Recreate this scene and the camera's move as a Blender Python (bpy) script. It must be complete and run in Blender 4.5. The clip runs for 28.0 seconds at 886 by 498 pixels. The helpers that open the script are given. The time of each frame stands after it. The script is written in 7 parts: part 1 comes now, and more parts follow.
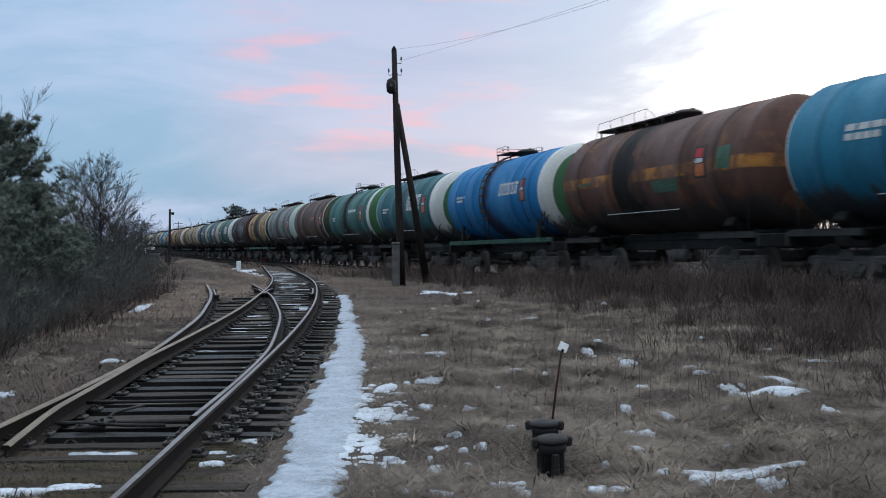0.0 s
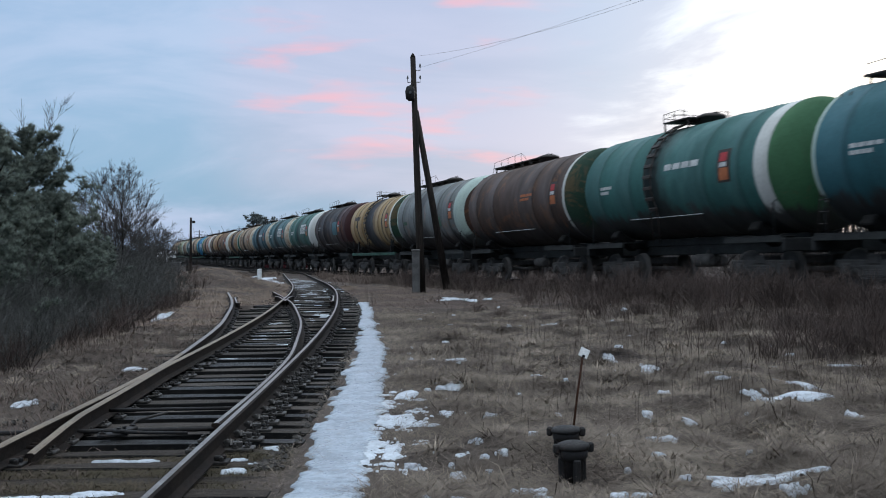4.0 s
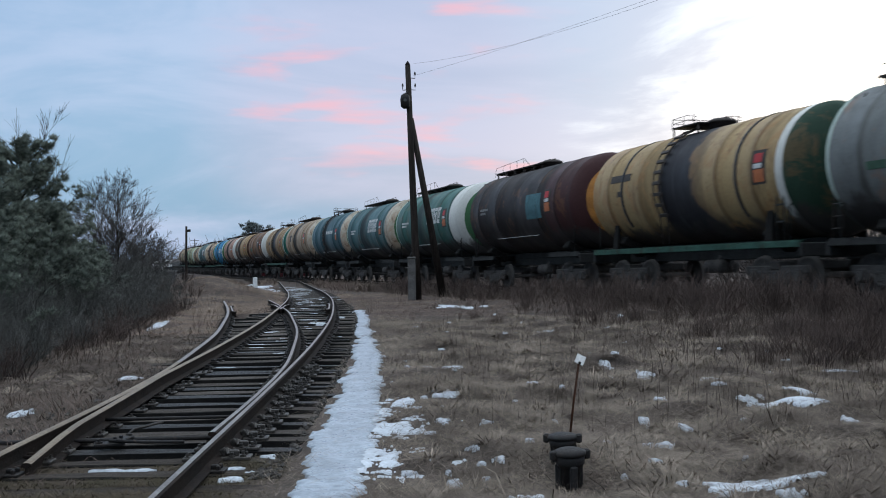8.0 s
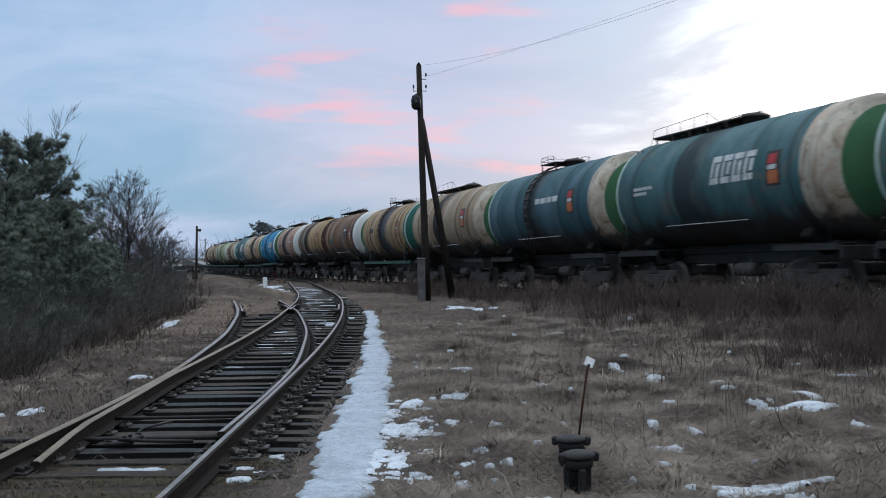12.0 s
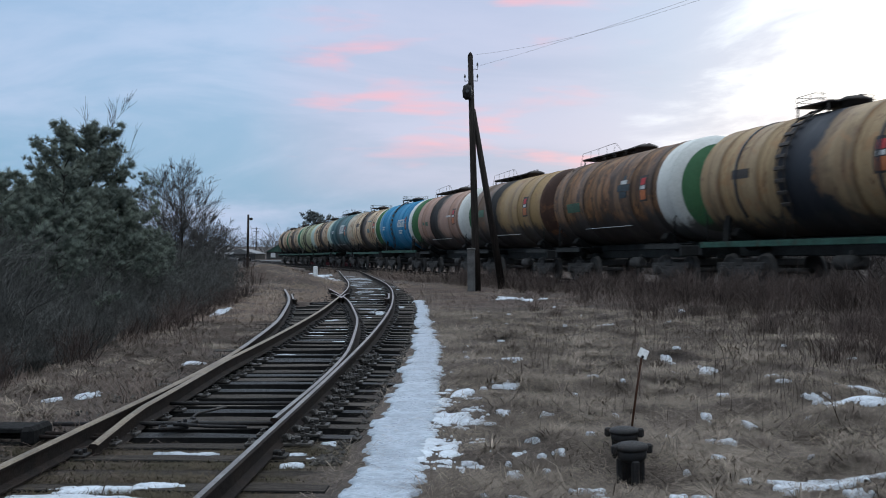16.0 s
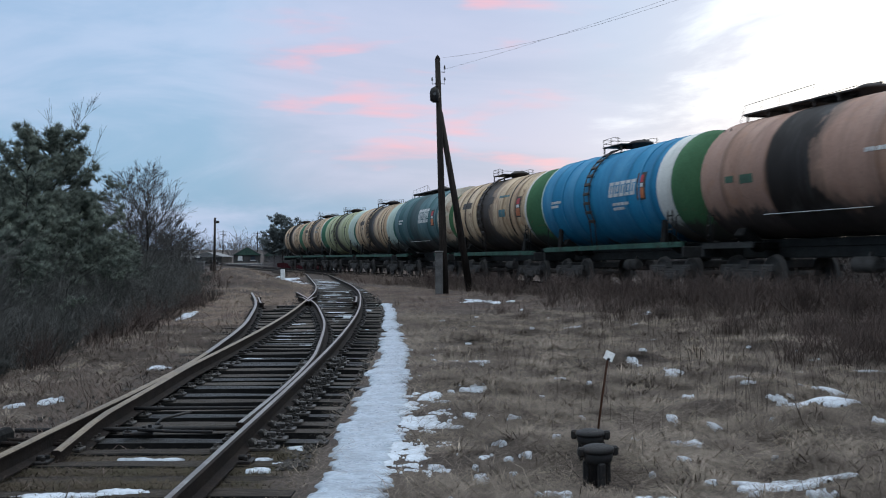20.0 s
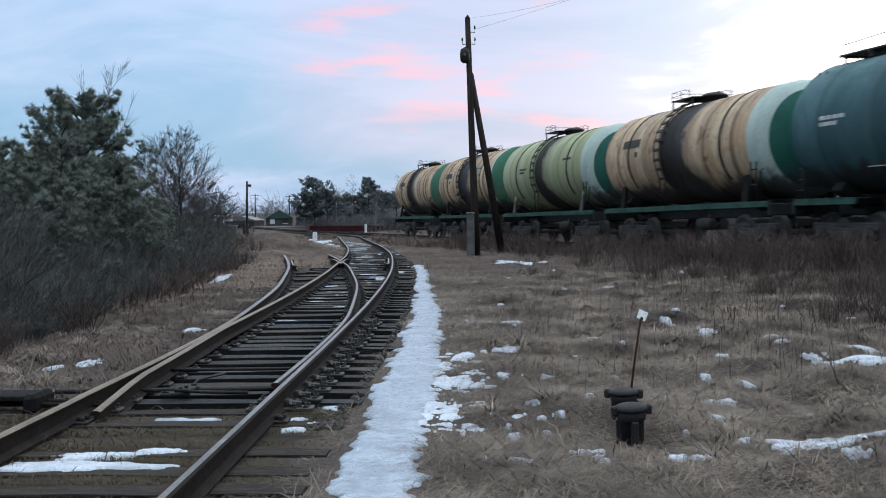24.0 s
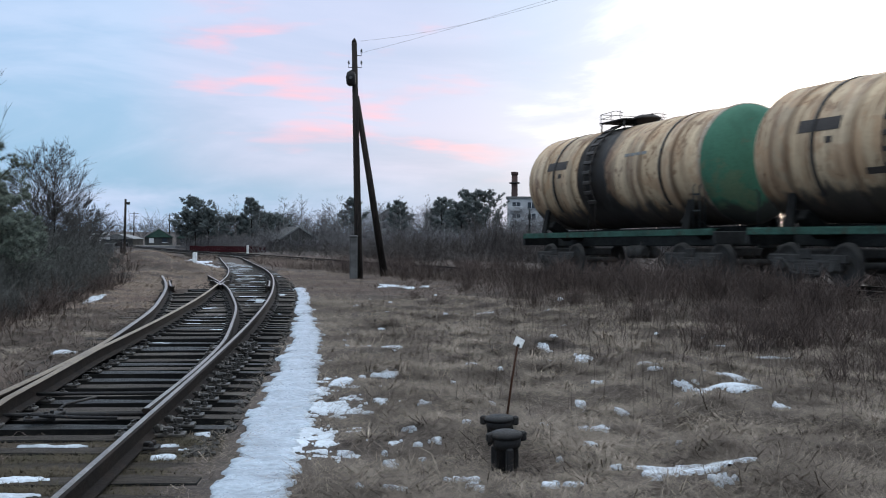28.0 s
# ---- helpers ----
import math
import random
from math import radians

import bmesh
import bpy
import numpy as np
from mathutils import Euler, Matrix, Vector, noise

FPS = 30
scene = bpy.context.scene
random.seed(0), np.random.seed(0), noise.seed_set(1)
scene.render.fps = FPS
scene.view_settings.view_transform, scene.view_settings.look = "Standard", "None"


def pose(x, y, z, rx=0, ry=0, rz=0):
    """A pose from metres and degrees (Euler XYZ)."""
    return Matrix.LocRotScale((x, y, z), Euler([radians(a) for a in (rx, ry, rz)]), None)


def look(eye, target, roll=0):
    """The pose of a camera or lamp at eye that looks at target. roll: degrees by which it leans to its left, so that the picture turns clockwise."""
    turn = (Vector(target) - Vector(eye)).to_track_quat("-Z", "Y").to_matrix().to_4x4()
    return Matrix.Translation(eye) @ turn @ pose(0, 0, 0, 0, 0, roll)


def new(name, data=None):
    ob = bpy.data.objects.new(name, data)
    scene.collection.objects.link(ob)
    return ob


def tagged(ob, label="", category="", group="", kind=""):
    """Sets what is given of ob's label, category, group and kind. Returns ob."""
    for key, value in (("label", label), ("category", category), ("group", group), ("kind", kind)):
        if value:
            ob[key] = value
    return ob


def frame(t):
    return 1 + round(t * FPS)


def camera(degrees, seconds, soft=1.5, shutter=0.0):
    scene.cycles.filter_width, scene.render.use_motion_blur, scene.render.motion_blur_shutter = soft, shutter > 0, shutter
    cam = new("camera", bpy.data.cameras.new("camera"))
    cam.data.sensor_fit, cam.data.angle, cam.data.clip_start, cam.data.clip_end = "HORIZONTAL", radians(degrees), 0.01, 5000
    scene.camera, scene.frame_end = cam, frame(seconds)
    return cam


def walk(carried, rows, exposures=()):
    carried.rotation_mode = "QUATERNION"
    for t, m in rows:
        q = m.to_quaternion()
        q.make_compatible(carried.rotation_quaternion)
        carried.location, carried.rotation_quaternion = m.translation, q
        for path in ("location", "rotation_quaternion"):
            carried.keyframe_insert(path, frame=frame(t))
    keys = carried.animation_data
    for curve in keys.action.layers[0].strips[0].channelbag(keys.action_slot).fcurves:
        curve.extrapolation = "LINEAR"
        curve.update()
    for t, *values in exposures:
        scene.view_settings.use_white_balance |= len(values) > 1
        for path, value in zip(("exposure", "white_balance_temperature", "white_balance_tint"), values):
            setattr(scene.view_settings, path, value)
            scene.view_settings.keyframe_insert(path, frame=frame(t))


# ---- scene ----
# Camera: held by hand on one spot beside the tracks; it only pans and sways.
cam = camera(43.8, 28.0, soft=1.0, shutter=0.5)
walk(cam, [
    (0, pose(0.021, -0.002, 1.703, 89.437, 0.455, -2.216)),
    (0.5, pose(0.022, 0.004, 1.703, 89.496, 0.604, -2.117)),
    (1, pose(0.026, 0.003, 1.701, 89.597, 0.624, -2.061)),
    (1.5, pose(0.019, 0.002, 1.705, 89.676, 0.631, -1.542)),
    (2, pose(0.018, -0.003, 1.702, 89.790, 0.534, -1.633)),
    (2.5, pose(0.019, -0.011, 1.705, 90.173, 0.669, -1.554)),
    (3, pose(0.015, -0.011, 1.701, 90.289, 0.613, -1.385)),
    (3.5, pose(0.020, -0.010, 1.702, 90.214, 0.700, -1.247)),
    (4, pose(0.022, -0.004, 1.701, 89.795, 0.839, -1.177)),
    (4.5, pose(0.027, 0.005, 1.700, 89.573, 1.006, -1.243)),
    (6.5, pose(0.020, -0.019, 1.703, 90.037, 1.140, -1.446)),
    (7, pose(0.022, -0.023, 1.703, 90.264, 1.129, -1.356)),
    (7.5, pose(0.021, -0.023, 1.703, 90.220, 1.124, -1.400)),
    (8, pose(0.021, -0.022, 1.703, 90.175, 1.125, -1.400)),
    (8.5, pose(0.019, -0.024, 1.701, 90.048, 1.072, -1.435)),
    (9, pose(0.021, -0.022, 1.703, 90.003, 0.883, -1.426)),
    (9.5, pose(0.022, -0.014, 1.700, 90.111, 0.917, -1.197)),
    (10, pose(0.022, -0.013, 1.700, 90.340, 1.030, -1.044)),
    (10.5, pose(0.023, -0.020, 1.704, 90.324, 1.121, -0.905)),
    (11, pose(0.021, -0.021, 1.700, 90.270, 0.962, -0.859)),
    (11.5, pose(0.023, -0.020, 1.704, 90.244, 0.769, -0.920)),
    (13.5, pose(0.012, -0.016, 1.705, 90.324, 0.768, -0.342)),
    (14, pose(0.005, -0.017, 1.702, 90.787, 0.884, 0.488)),
    (14.5, pose(-0.005, -0.018, 1.700, 90.604, 0.758, 0.976)),
    (15, pose(-0.012, -0.006, 1.699, 90.453, 0.507, 1.191)),
    (15.5, pose(-0.016, -0.010, 1.701, 90.085, 0.330, 1.381)),
    (16, pose(-0.013, -0.007, 1.695, 89.768, 0.273, 1.664)),
    (16.5, pose(-0.015, -0.003, 1.697, 89.562, 0.540, 1.790)),
    (17, pose(-0.010, 0.002, 1.698, 89.391, 0.600, 1.629)),
    (17.5, pose(-0.003, 0.017, 1.693, 88.855, 0.924, 1.627)),
    (18, pose(-0.001, 0.008, 1.692, 88.872, 1.102, 1.639)),
    (18.5, pose(-0.002, 0.006, 1.692, 88.883, 1.066, 1.749)),
    (19, pose(0.002, -0.001, 1.702, 88.964, 1.680, 1.965)),
    (19.5, pose(0.003, 0.011, 1.702, 89.456, 0.980, 1.418)),
    (20, pose(-0.000, 0.000, 1.700, 89.900, 0.400, -0.000)),
    (20.5, pose(0.000, -0.015, 1.696, 89.725, 0.465, -0.179)),
    (21, pose(-0.001, -0.001, 1.692, 88.950, 0.618, 0.525)),
    (21.5, pose(-0.002, 0.014, 1.691, 88.347, 1.043, 0.938)),
    (22, pose(-0.006, -0.012, 1.691, 88.132, 1.065, 1.381)),
    (22.5, pose(-0.003, 0.000, 1.687, 88.164, 0.925, 1.445)),
    (24.5, pose(-0.007, -0.004, 1.690, 87.856, 0.862, 1.686)),
    (25, pose(-0.010, 0.005, 1.686, 87.832, 0.790, 1.682)),
    (25.5, pose(-0.009, -0.004, 1.690, 87.854, 0.855, 1.520)),
    (26, pose(-0.009, 0.013, 1.685, 87.756, 0.848, 1.208)),
    (26.5, pose(0.001, 0.015, 1.689, 87.593, 0.752, 0.162)),
    (27, pose(0.013, 0.005, 1.696, 88.712, 0.678, -2.383)),
    (27.5, pose(0.021, 0.032, 1.698, 88.977, -0.126, -3.539)),
    (28, pose(0.033, 0.018, 1.706, 89.108, -0.262, -4.372)),
], ((0, 0.04), (19, 0.04), (22, 0.16), (25, 0.30), (28, 0.27)))
# ---- world, sun, exposure ----
GLOW_AZ, GLOW_EL = 28.5, 10.0          # where the low sun stands behind the cloud


def toward(az, el):
    a, e = radians(az), radians(el)
    return Vector((math.sin(a) * math.cos(e), math.cos(a) * math.cos(e), math.sin(e)))


class Net:
    """Small helper that wires shader nodes."""

    def __init__(self, tree):
        self.t = tree

    def n(self, kind, **kw):
        node = self.t.nodes.new(kind)
        for k, v in kw.items():
            if k == "op":
                node.operation = v
            elif k == "blend":
                node.blend_type = v
            elif k == "dtype":
                node.data_type = v
        return node

    def put(self, node, key, value):
        sock = node.inputs[key]
        if isinstance(value, bpy.types.NodeSocket):
            self.t.links.new(value, sock)
        elif isinstance(value, tuple) and len(value) == 3 and sock.type == "RGBA":
            sock.default_value = (*value, 1)
        else:
            sock.default_value = value

    def math(self, op, a, b=0.0, c=0.0):
        node = self.n("ShaderNodeMath", op=op)
        self.put(node, 0, a), self.put(node, 1, b)
        if op in ("MULTIPLY_ADD", "SMOOTH_MIN"):
            self.put(node, 2, c)
        return node.outputs[0]

    def mix(self, fac, a, b, blend="MIX"):
        node = self.n("ShaderNodeMix", dtype="RGBA", blend=blend)
        self.put(node, 0, fac), self.put(node, 6, a), self.put(node, 7, b)
        return node.outputs[2]

    def step(self, value, lo, hi, a=0.0, b=1.0):
        node = self.n("ShaderNodeMapRange")
        node.interpolation_type = "SMOOTHSTEP"
        for i, v in enumerate((value, lo, hi, a, b)):
            self.put(node, i, v)
        return node.outputs[0]

    def noise(self, vec, scale, detail=4.0, rough=0.55, dist=0.0):
        node = self.n("ShaderNodeTexNoise")
        if vec is not None:
            self.put(node, "Vector", vec)
        self.put(node, "Scale", scale), self.put(node, "Detail", detail)
        self.put(node, "Roughness", rough), self.put(node, "Distortion", dist)
        return node.outputs[0]

    def scaled(self, vec, s):
        node = self.n("ShaderNodeMapping")
        self.put(node, "Vector", vec)
        node.inputs["Scale"].default_value = s
        return node.outputs[0]

    def dot(self, vec, d):
        node = self.n("ShaderNodeVectorMath", op="DOT_PRODUCT")
        self.put(node, 0, vec)
        node.inputs[1].default_value = d
        return node.outputs["Value"]


world = bpy.data.worlds.new("dusk_sky")
scene.world = world
world.use_nodes = True
W = Net(world.node_tree)
world.node_tree.nodes.clear()
sky = W.n("ShaderNodeTexSky")
sky.sky_type, sky.sun_disc = "NISHITA", False
sky.sun_elevation, sky.sun_rotation = radians(4.0), radians(GLOW_AZ)
sky.air_density, sky.dust_density = 1.0, 1.5
view = W.n("ShaderNodeTexCoord").outputs["Generated"]
sep = W.n("ShaderNodeSeparateXYZ")
W.put(sep, 0, view)
up = sep.outputs[2]
# cloud sheets stretch towards the horizon: divide the direction by its height
flat = W.n("ShaderNodeVectorMath", op="SCALE")
W.put(flat, 0, view)
W.put(flat, "Scale", W.math("DIVIDE", 1.0, W.math("MAXIMUM", W.math("ADD", up, 0.10), 0.05)))
low = W.scaled(view, (2.6, 2.6, 11.0))
deck = W.noise(low, 1.3, 7.0, 0.58, 0.5)
streak = W.noise(W.scaled(view, (5.0, 5.0, 26.0)), 1.25, 4.0, 0.5, 0.3)
facing = W.dot(view, toward(GLOW_AZ, GLOW_EL))
clear = W.mix(W.step(up, 0.0, 0.22), (0.21, 0.40, 0.59), (0.35, 0.48, 0.69))
cloud = W.mix(W.step(deck, 0.38, 0.66), clear, (0.46, 0.55, 0.75))
pink_place = W.math("MULTIPLY", W.step(W.dot(view, toward(-1.0, 7.0)), 0.980, 0.996), W.step(up, 0.030, 0.062))
cloud = W.mix(W.math("MULTIPLY", pink_place, 0.34), cloud, (0.64, 0.53, 0.68))
cloud = W.mix(W.math("MULTIPLY", W.step(streak, 0.53, 0.71, 0.0, 0.80), pink_place), cloud, (0.90, 0.45, 0.54))
halo = W.step(facing, 0.90, 0.985)
cloud = W.mix(W.math("MULTIPLY", halo, 0.7), cloud, (0.66, 0.69, 0.83))
glow = W.step(W.math("ADD", facing, W.math("MULTIPLY", W.math("SUBTRACT", deck, 0.5), 0.13)), 0.952, 0.988)
cloud = W.mix(glow, cloud, (1.18, 1.22, 1.25))
# away from the sunset the low sky is dimmer
back = W.step(W.dot(view, toward(GLOW_AZ, 0.0)), -0.5, 0.75, 0.66, 1.0)
dim = W.n("ShaderNodeVectorMath", op="SCALE")
W.put(dim, 0, cloud), W.put(dim, "Scale", back)
cloud = dim.outputs[0]
# thin overcast is brightest overhead
cloud = W.mix(W.step(up, 0.30, 0.85), cloud, (1.66, 1.72, 1.86))
# below the horizon the haze of the land
cloud = W.mix(W.step(up, -0.06, -0.01), (0.20, 0.22, 0.25), cloud)
cloud = W.mix(1.0, cloud, (0.915, 1.0, 1.04), "MULTIPLY")
bg_cloud, bg_sky = W.n("ShaderNodeBackground"), W.n("ShaderNodeBackground")
W.put(bg_cloud, 0, cloud), W.put(bg_cloud, 1, 1.0)
W.put(bg_sky, 0, sky.outputs[0]), W.put(bg_sky, 1, 0.02)
both = W.n("ShaderNodeAddShader")
W.put(both, 0, bg_cloud.outputs[0]), W.put(both, 1, bg_sky.outputs[0])
out = W.n("ShaderNodeOutputWorld")
W.put(out, 0, both.outputs[0])

sun_data = bpy.data.lights.new("sun", "SUN")
sun_data.energy, sun_data.angle, sun_data.color = 0.5, radians(12), (1.0, 0.98, 0.96)
sun = new("sun", sun_data)
sun.matrix_world = look((0, 0, 30), tuple(Vector((0, 0, 30)) - toward(GLOW_AZ, GLOW_EL)))



# ---- materials ----
def paint(name, colour, second=None, rough=0.7, metal=0.0, scale=3.0, fine=40.0, var=0.35, bump=0.15, grain=(1, 1, 1), spots=None, ior=1.45, rand=0.0, island=0.0):
    """A surface in two tones that mix at two scales, with fine relief. grain: stretch of the pattern. spots: (colour, amount)."""
    m = bpy.data.materials.new(name)
    m.use_nodes = True
    N = Net(m.node_tree)
    b = m.node_tree.nodes["Principled BSDF"]
    co = N.scaled(N.n("ShaderNodeTexCoord").outputs["Object"], grain)
    second = second or tuple(c * (1 - var) for c in colour)
    coarse, small = N.noise(co, scale, 5.0, 0.6), N.noise(co, fine, 4.0, 0.6)
    col = N.mix(N.step(coarse, 0.35, 0.65), colour, second)
    col = N.mix(N.step(small, 0.3, 0.75, 0.0, 0.6), col, tuple(c * (1 - var) * 0.8 for c in second))
    if spots:
        col = N.mix(N.math("MULTIPLY", N.step(N.noise(co, scale * 2.3, 6.0, 0.65, 0.5), 0.62 - spots[1] * 0.2, 0.72), 0.9), col, spots[0])
    if rand:
        info = N.n("ShaderNodeObjectInfo")
        share = N.math("POWER", info.outputs["Random"], 0.6 if rand > 0.8 else 1.0)
        col = N.mix(N.math("MULTIPLY", share, rand), col, tuple(c * 0.35 for c in second))
    if island:
        geo = N.n("ShaderNodeNewGeometry")
        col = N.mix(N.math("MULTIPLY", geo.outputs["Random Per Island"], island), col, tuple(c * 0.35 for c in second))
    N.put(b, "Base Color", col)
    N.put(b, "Roughness", N.step(small, 0.2, 0.8, max(0.0, rough - 0.12), min(1.0, rough + 0.12)))
    N.put(b, "Metallic", metal), N.put(b, "IOR", 1.22 if rough > 0.72 else ior)
    if bump:
        bp = N.n("ShaderNodeBump")
        N.put(bp, "Strength", bump), N.put(bp, "Distance", 0.02), N.put(bp, "Height", small)
        N.put(b, "Normal", bp.outputs[0])
    return m


M_EARTH = paint("dead_grass_ground", (0.110, 0.088, 0.075), (0.058, 0.047, 0.043), 0.95, scale=0.7, fine=22, bump=0.8, spots=((0.05, 0.043, 0.035), 0.5))
M_BALLAST = paint("dirty_ballast", (0.050, 0.045, 0.040), (0.024, 0.022, 0.020), 0.95, scale=2.5, fine=30, bump=1.0, spots=((0.14, 0.12, 0.08), 0.3))
M_STRAW = paint("dry_grass", (0.452, 0.374, 0.302), (0.150, 0.119, 0.098), 0.9, scale=0.9, fine=4, var=0.6, bump=0, island=0.75, spots=((0.100, 0.077, 0.066), 0.4))
M_FARSTRAW = paint("far_dry_grass", (0.24, 0.19, 0.155), (0.143, 0.105, 0.09), 0.95, scale=0.3, fine=3, bump=0, island=0.3)
M_BANK = paint("dry_bank_grass", (0.43, 0.34, 0.265), (0.24, 0.175, 0.14), 0.95, scale=0.35, fine=4, bump=0, island=0.7)
# brown bank grass with the thicket's shade put into its colour
M_BANKSHADE = paint("dry_bank_grass_brown", (0.132, 0.104, 0.083), (0.070, 0.053, 0.043), 0.95, scale=0.4, fine=5, bump=0, island=0.6)
M_TUFT = paint("standing_dry_grass", (0.430, 0.357, 0.288), (0.170, 0.136, 0.111), 0.9, scale=0.7, fine=7, bump=0, island=0.85)
M_STALK = paint("dead_weed_stalk", (0.185, 0.145, 0.124), (0.105, 0.082, 0.072), 0.9, scale=1.0, fine=12, bump=0, island=0.6)
M_MOSS = paint("moss_and_short_grass", (0.074, 0.066, 0.040), (0.118, 0.094, 0.066), 0.95, scale=2.2, fine=9, bump=0, island=0.6)
M_SNOW = paint("old_snow", (0.57, 0.62, 0.68), (0.40, 0.435, 0.48), 0.55, scale=2.2, fine=30, var=0.12, bump=0.5)
M_ICE = paint("trodden_ice", (0.37, 0.43, 0.49), (0.25, 0.29, 0.335), 0.34, scale=3.5, fine=14, var=0.18, bump=0.8, spots=((0.26, 0.25, 0.24), 0.2))
# near-black that also holds the shade on the sleepers' sides
M_SHADEBLACK = paint("tarred_tie_side", (0.017, 0.016, 0.015), (0.010, 0.010, 0.010), 0.9, scale=3, fine=20, bump=0.5, ior=1.3)
# oily black tops; the pale spots paint in glints of sky on wet wood
M_OILTIE = paint("oily_sleeper_top", (0.030, 0.029, 0.028), (0.012, 0.0115, 0.011), 0.55, ior=1.3, scale=2.5, fine=14, bump=0.8, grain=(1, 9, 9), rand=0.9, spots=((0.13, 0.13, 0.13), 0.45))
M_SLEEPER = paint("weathered_sleeper_top", (0.165, 0.140, 0.118), (0.068, 0.057, 0.049), 0.75, scale=3, fine=14, bump=0.9, grain=(1, 9, 9), rand=0.85, spots=((0.20, 0.185, 0.17), 0.4))
M_OLDTIE = paint("grey_sleeper_wood", (0.088, 0.074, 0.063), (0.042, 0.035, 0.030), 0.9, scale=3, fine=14, bump=1.0, grain=(1, 9, 9), rand=0.4)
M_RAIL = paint("rusty_rail_side", (0.026, 0.018, 0.014), (0.014, 0.011, 0.010), 0.85, 0.0, scale=4, fine=60, bump=0.3)
M_RAILTOP = paint("worn_rail_head", (0.27, 0.235, 0.205), (0.15, 0.12, 0.10), 0.37, 0.7, scale=3, fine=40, bump=0.1, spots=((0.12, 0.08, 0.06), 0.25))
M_RUSTHEAD = paint("yellow_rusty_rail_head", (0.215, 0.163, 0.105), (0.13, 0.094, 0.06), 0.5, 0.25, scale=3, fine=40, bump=0.15, spots=((0.12, 0.08, 0.05), 0.25))
M_STONE = paint("ballast_stone", (0.16, 0.15, 0.14), (0.07, 0.064, 0.06), 0.9, scale=6, fine=40, bump=0.4, island=0.8)
M_IRON = paint("black_cast_iron", (0.014, 0.014, 0.015), (0.024, 0.021, 0.020), 0.62, 0.0, ior=1.3, scale=6, fine=70, bump=0.3, spots=((0.06, 0.04, 0.03), 0.1))
M_CHAIR = paint("greasy_slide_chair", (0.060, 0.052, 0.045), (0.026, 0.023, 0.021), 0.55, 0.0, scale=7, fine=50, bump=0.3, rand=0.5, spots=((0.14, 0.12, 0.10), 0.35))
M_RUST = paint("rusty_steel", (0.10, 0.045, 0.028), (0.05, 0.026, 0.02), 0.8, 0.2, scale=5, fine=60, bump=0.3)
M_UNDER = paint("oily_running_gear", (0.098, 0.094, 0.091), (0.064, 0.060, 0.057), 0.85, 0.0, scale=3, fine=30, bump=0.3)
M_WOODPOLE = paint("dark_pole_wood", (0.045, 0.036, 0.031), (0.022, 0.018, 0.016), 0.85, scale=2.5, fine=24, bump=0.7, grain=(6, 6, 0.6))
M_CONCRETE = paint("weathered_concrete", (0.16, 0.157, 0.155), (0.095, 0.092, 0.09), 0.9, scale=3, fine=45, bump=0.5)
M_WHITE = paint("white_paint", (0.74, 0.74, 0.73), (0.58, 0.58, 0.57), 0.6, scale=6, fine=60, var=0.2, bump=0.1)
M_BARK = paint("grey_brown_twigs", (0.050, 0.042, 0.038), (0.026, 0.022, 0.02), 0.9, scale=2.5, fine=20, bump=0, rand=0.4)
M_TWIG = paint("bare_tree_twigs", (0.098, 0.092, 0.090), (0.060, 0.057, 0.056), 0.9, scale=2.5, fine=20, bump=0)
M_NEEDLE = paint("pine_needles", (0.180, 0.208, 0.166), (0.105, 0.127, 0.107), 0.75, scale=1.5, fine=12, bump=0, island=0.6)
M_WIRE = paint("wire", (0.03, 0.03, 0.032), None, 0.6, 0.3, bump=0)


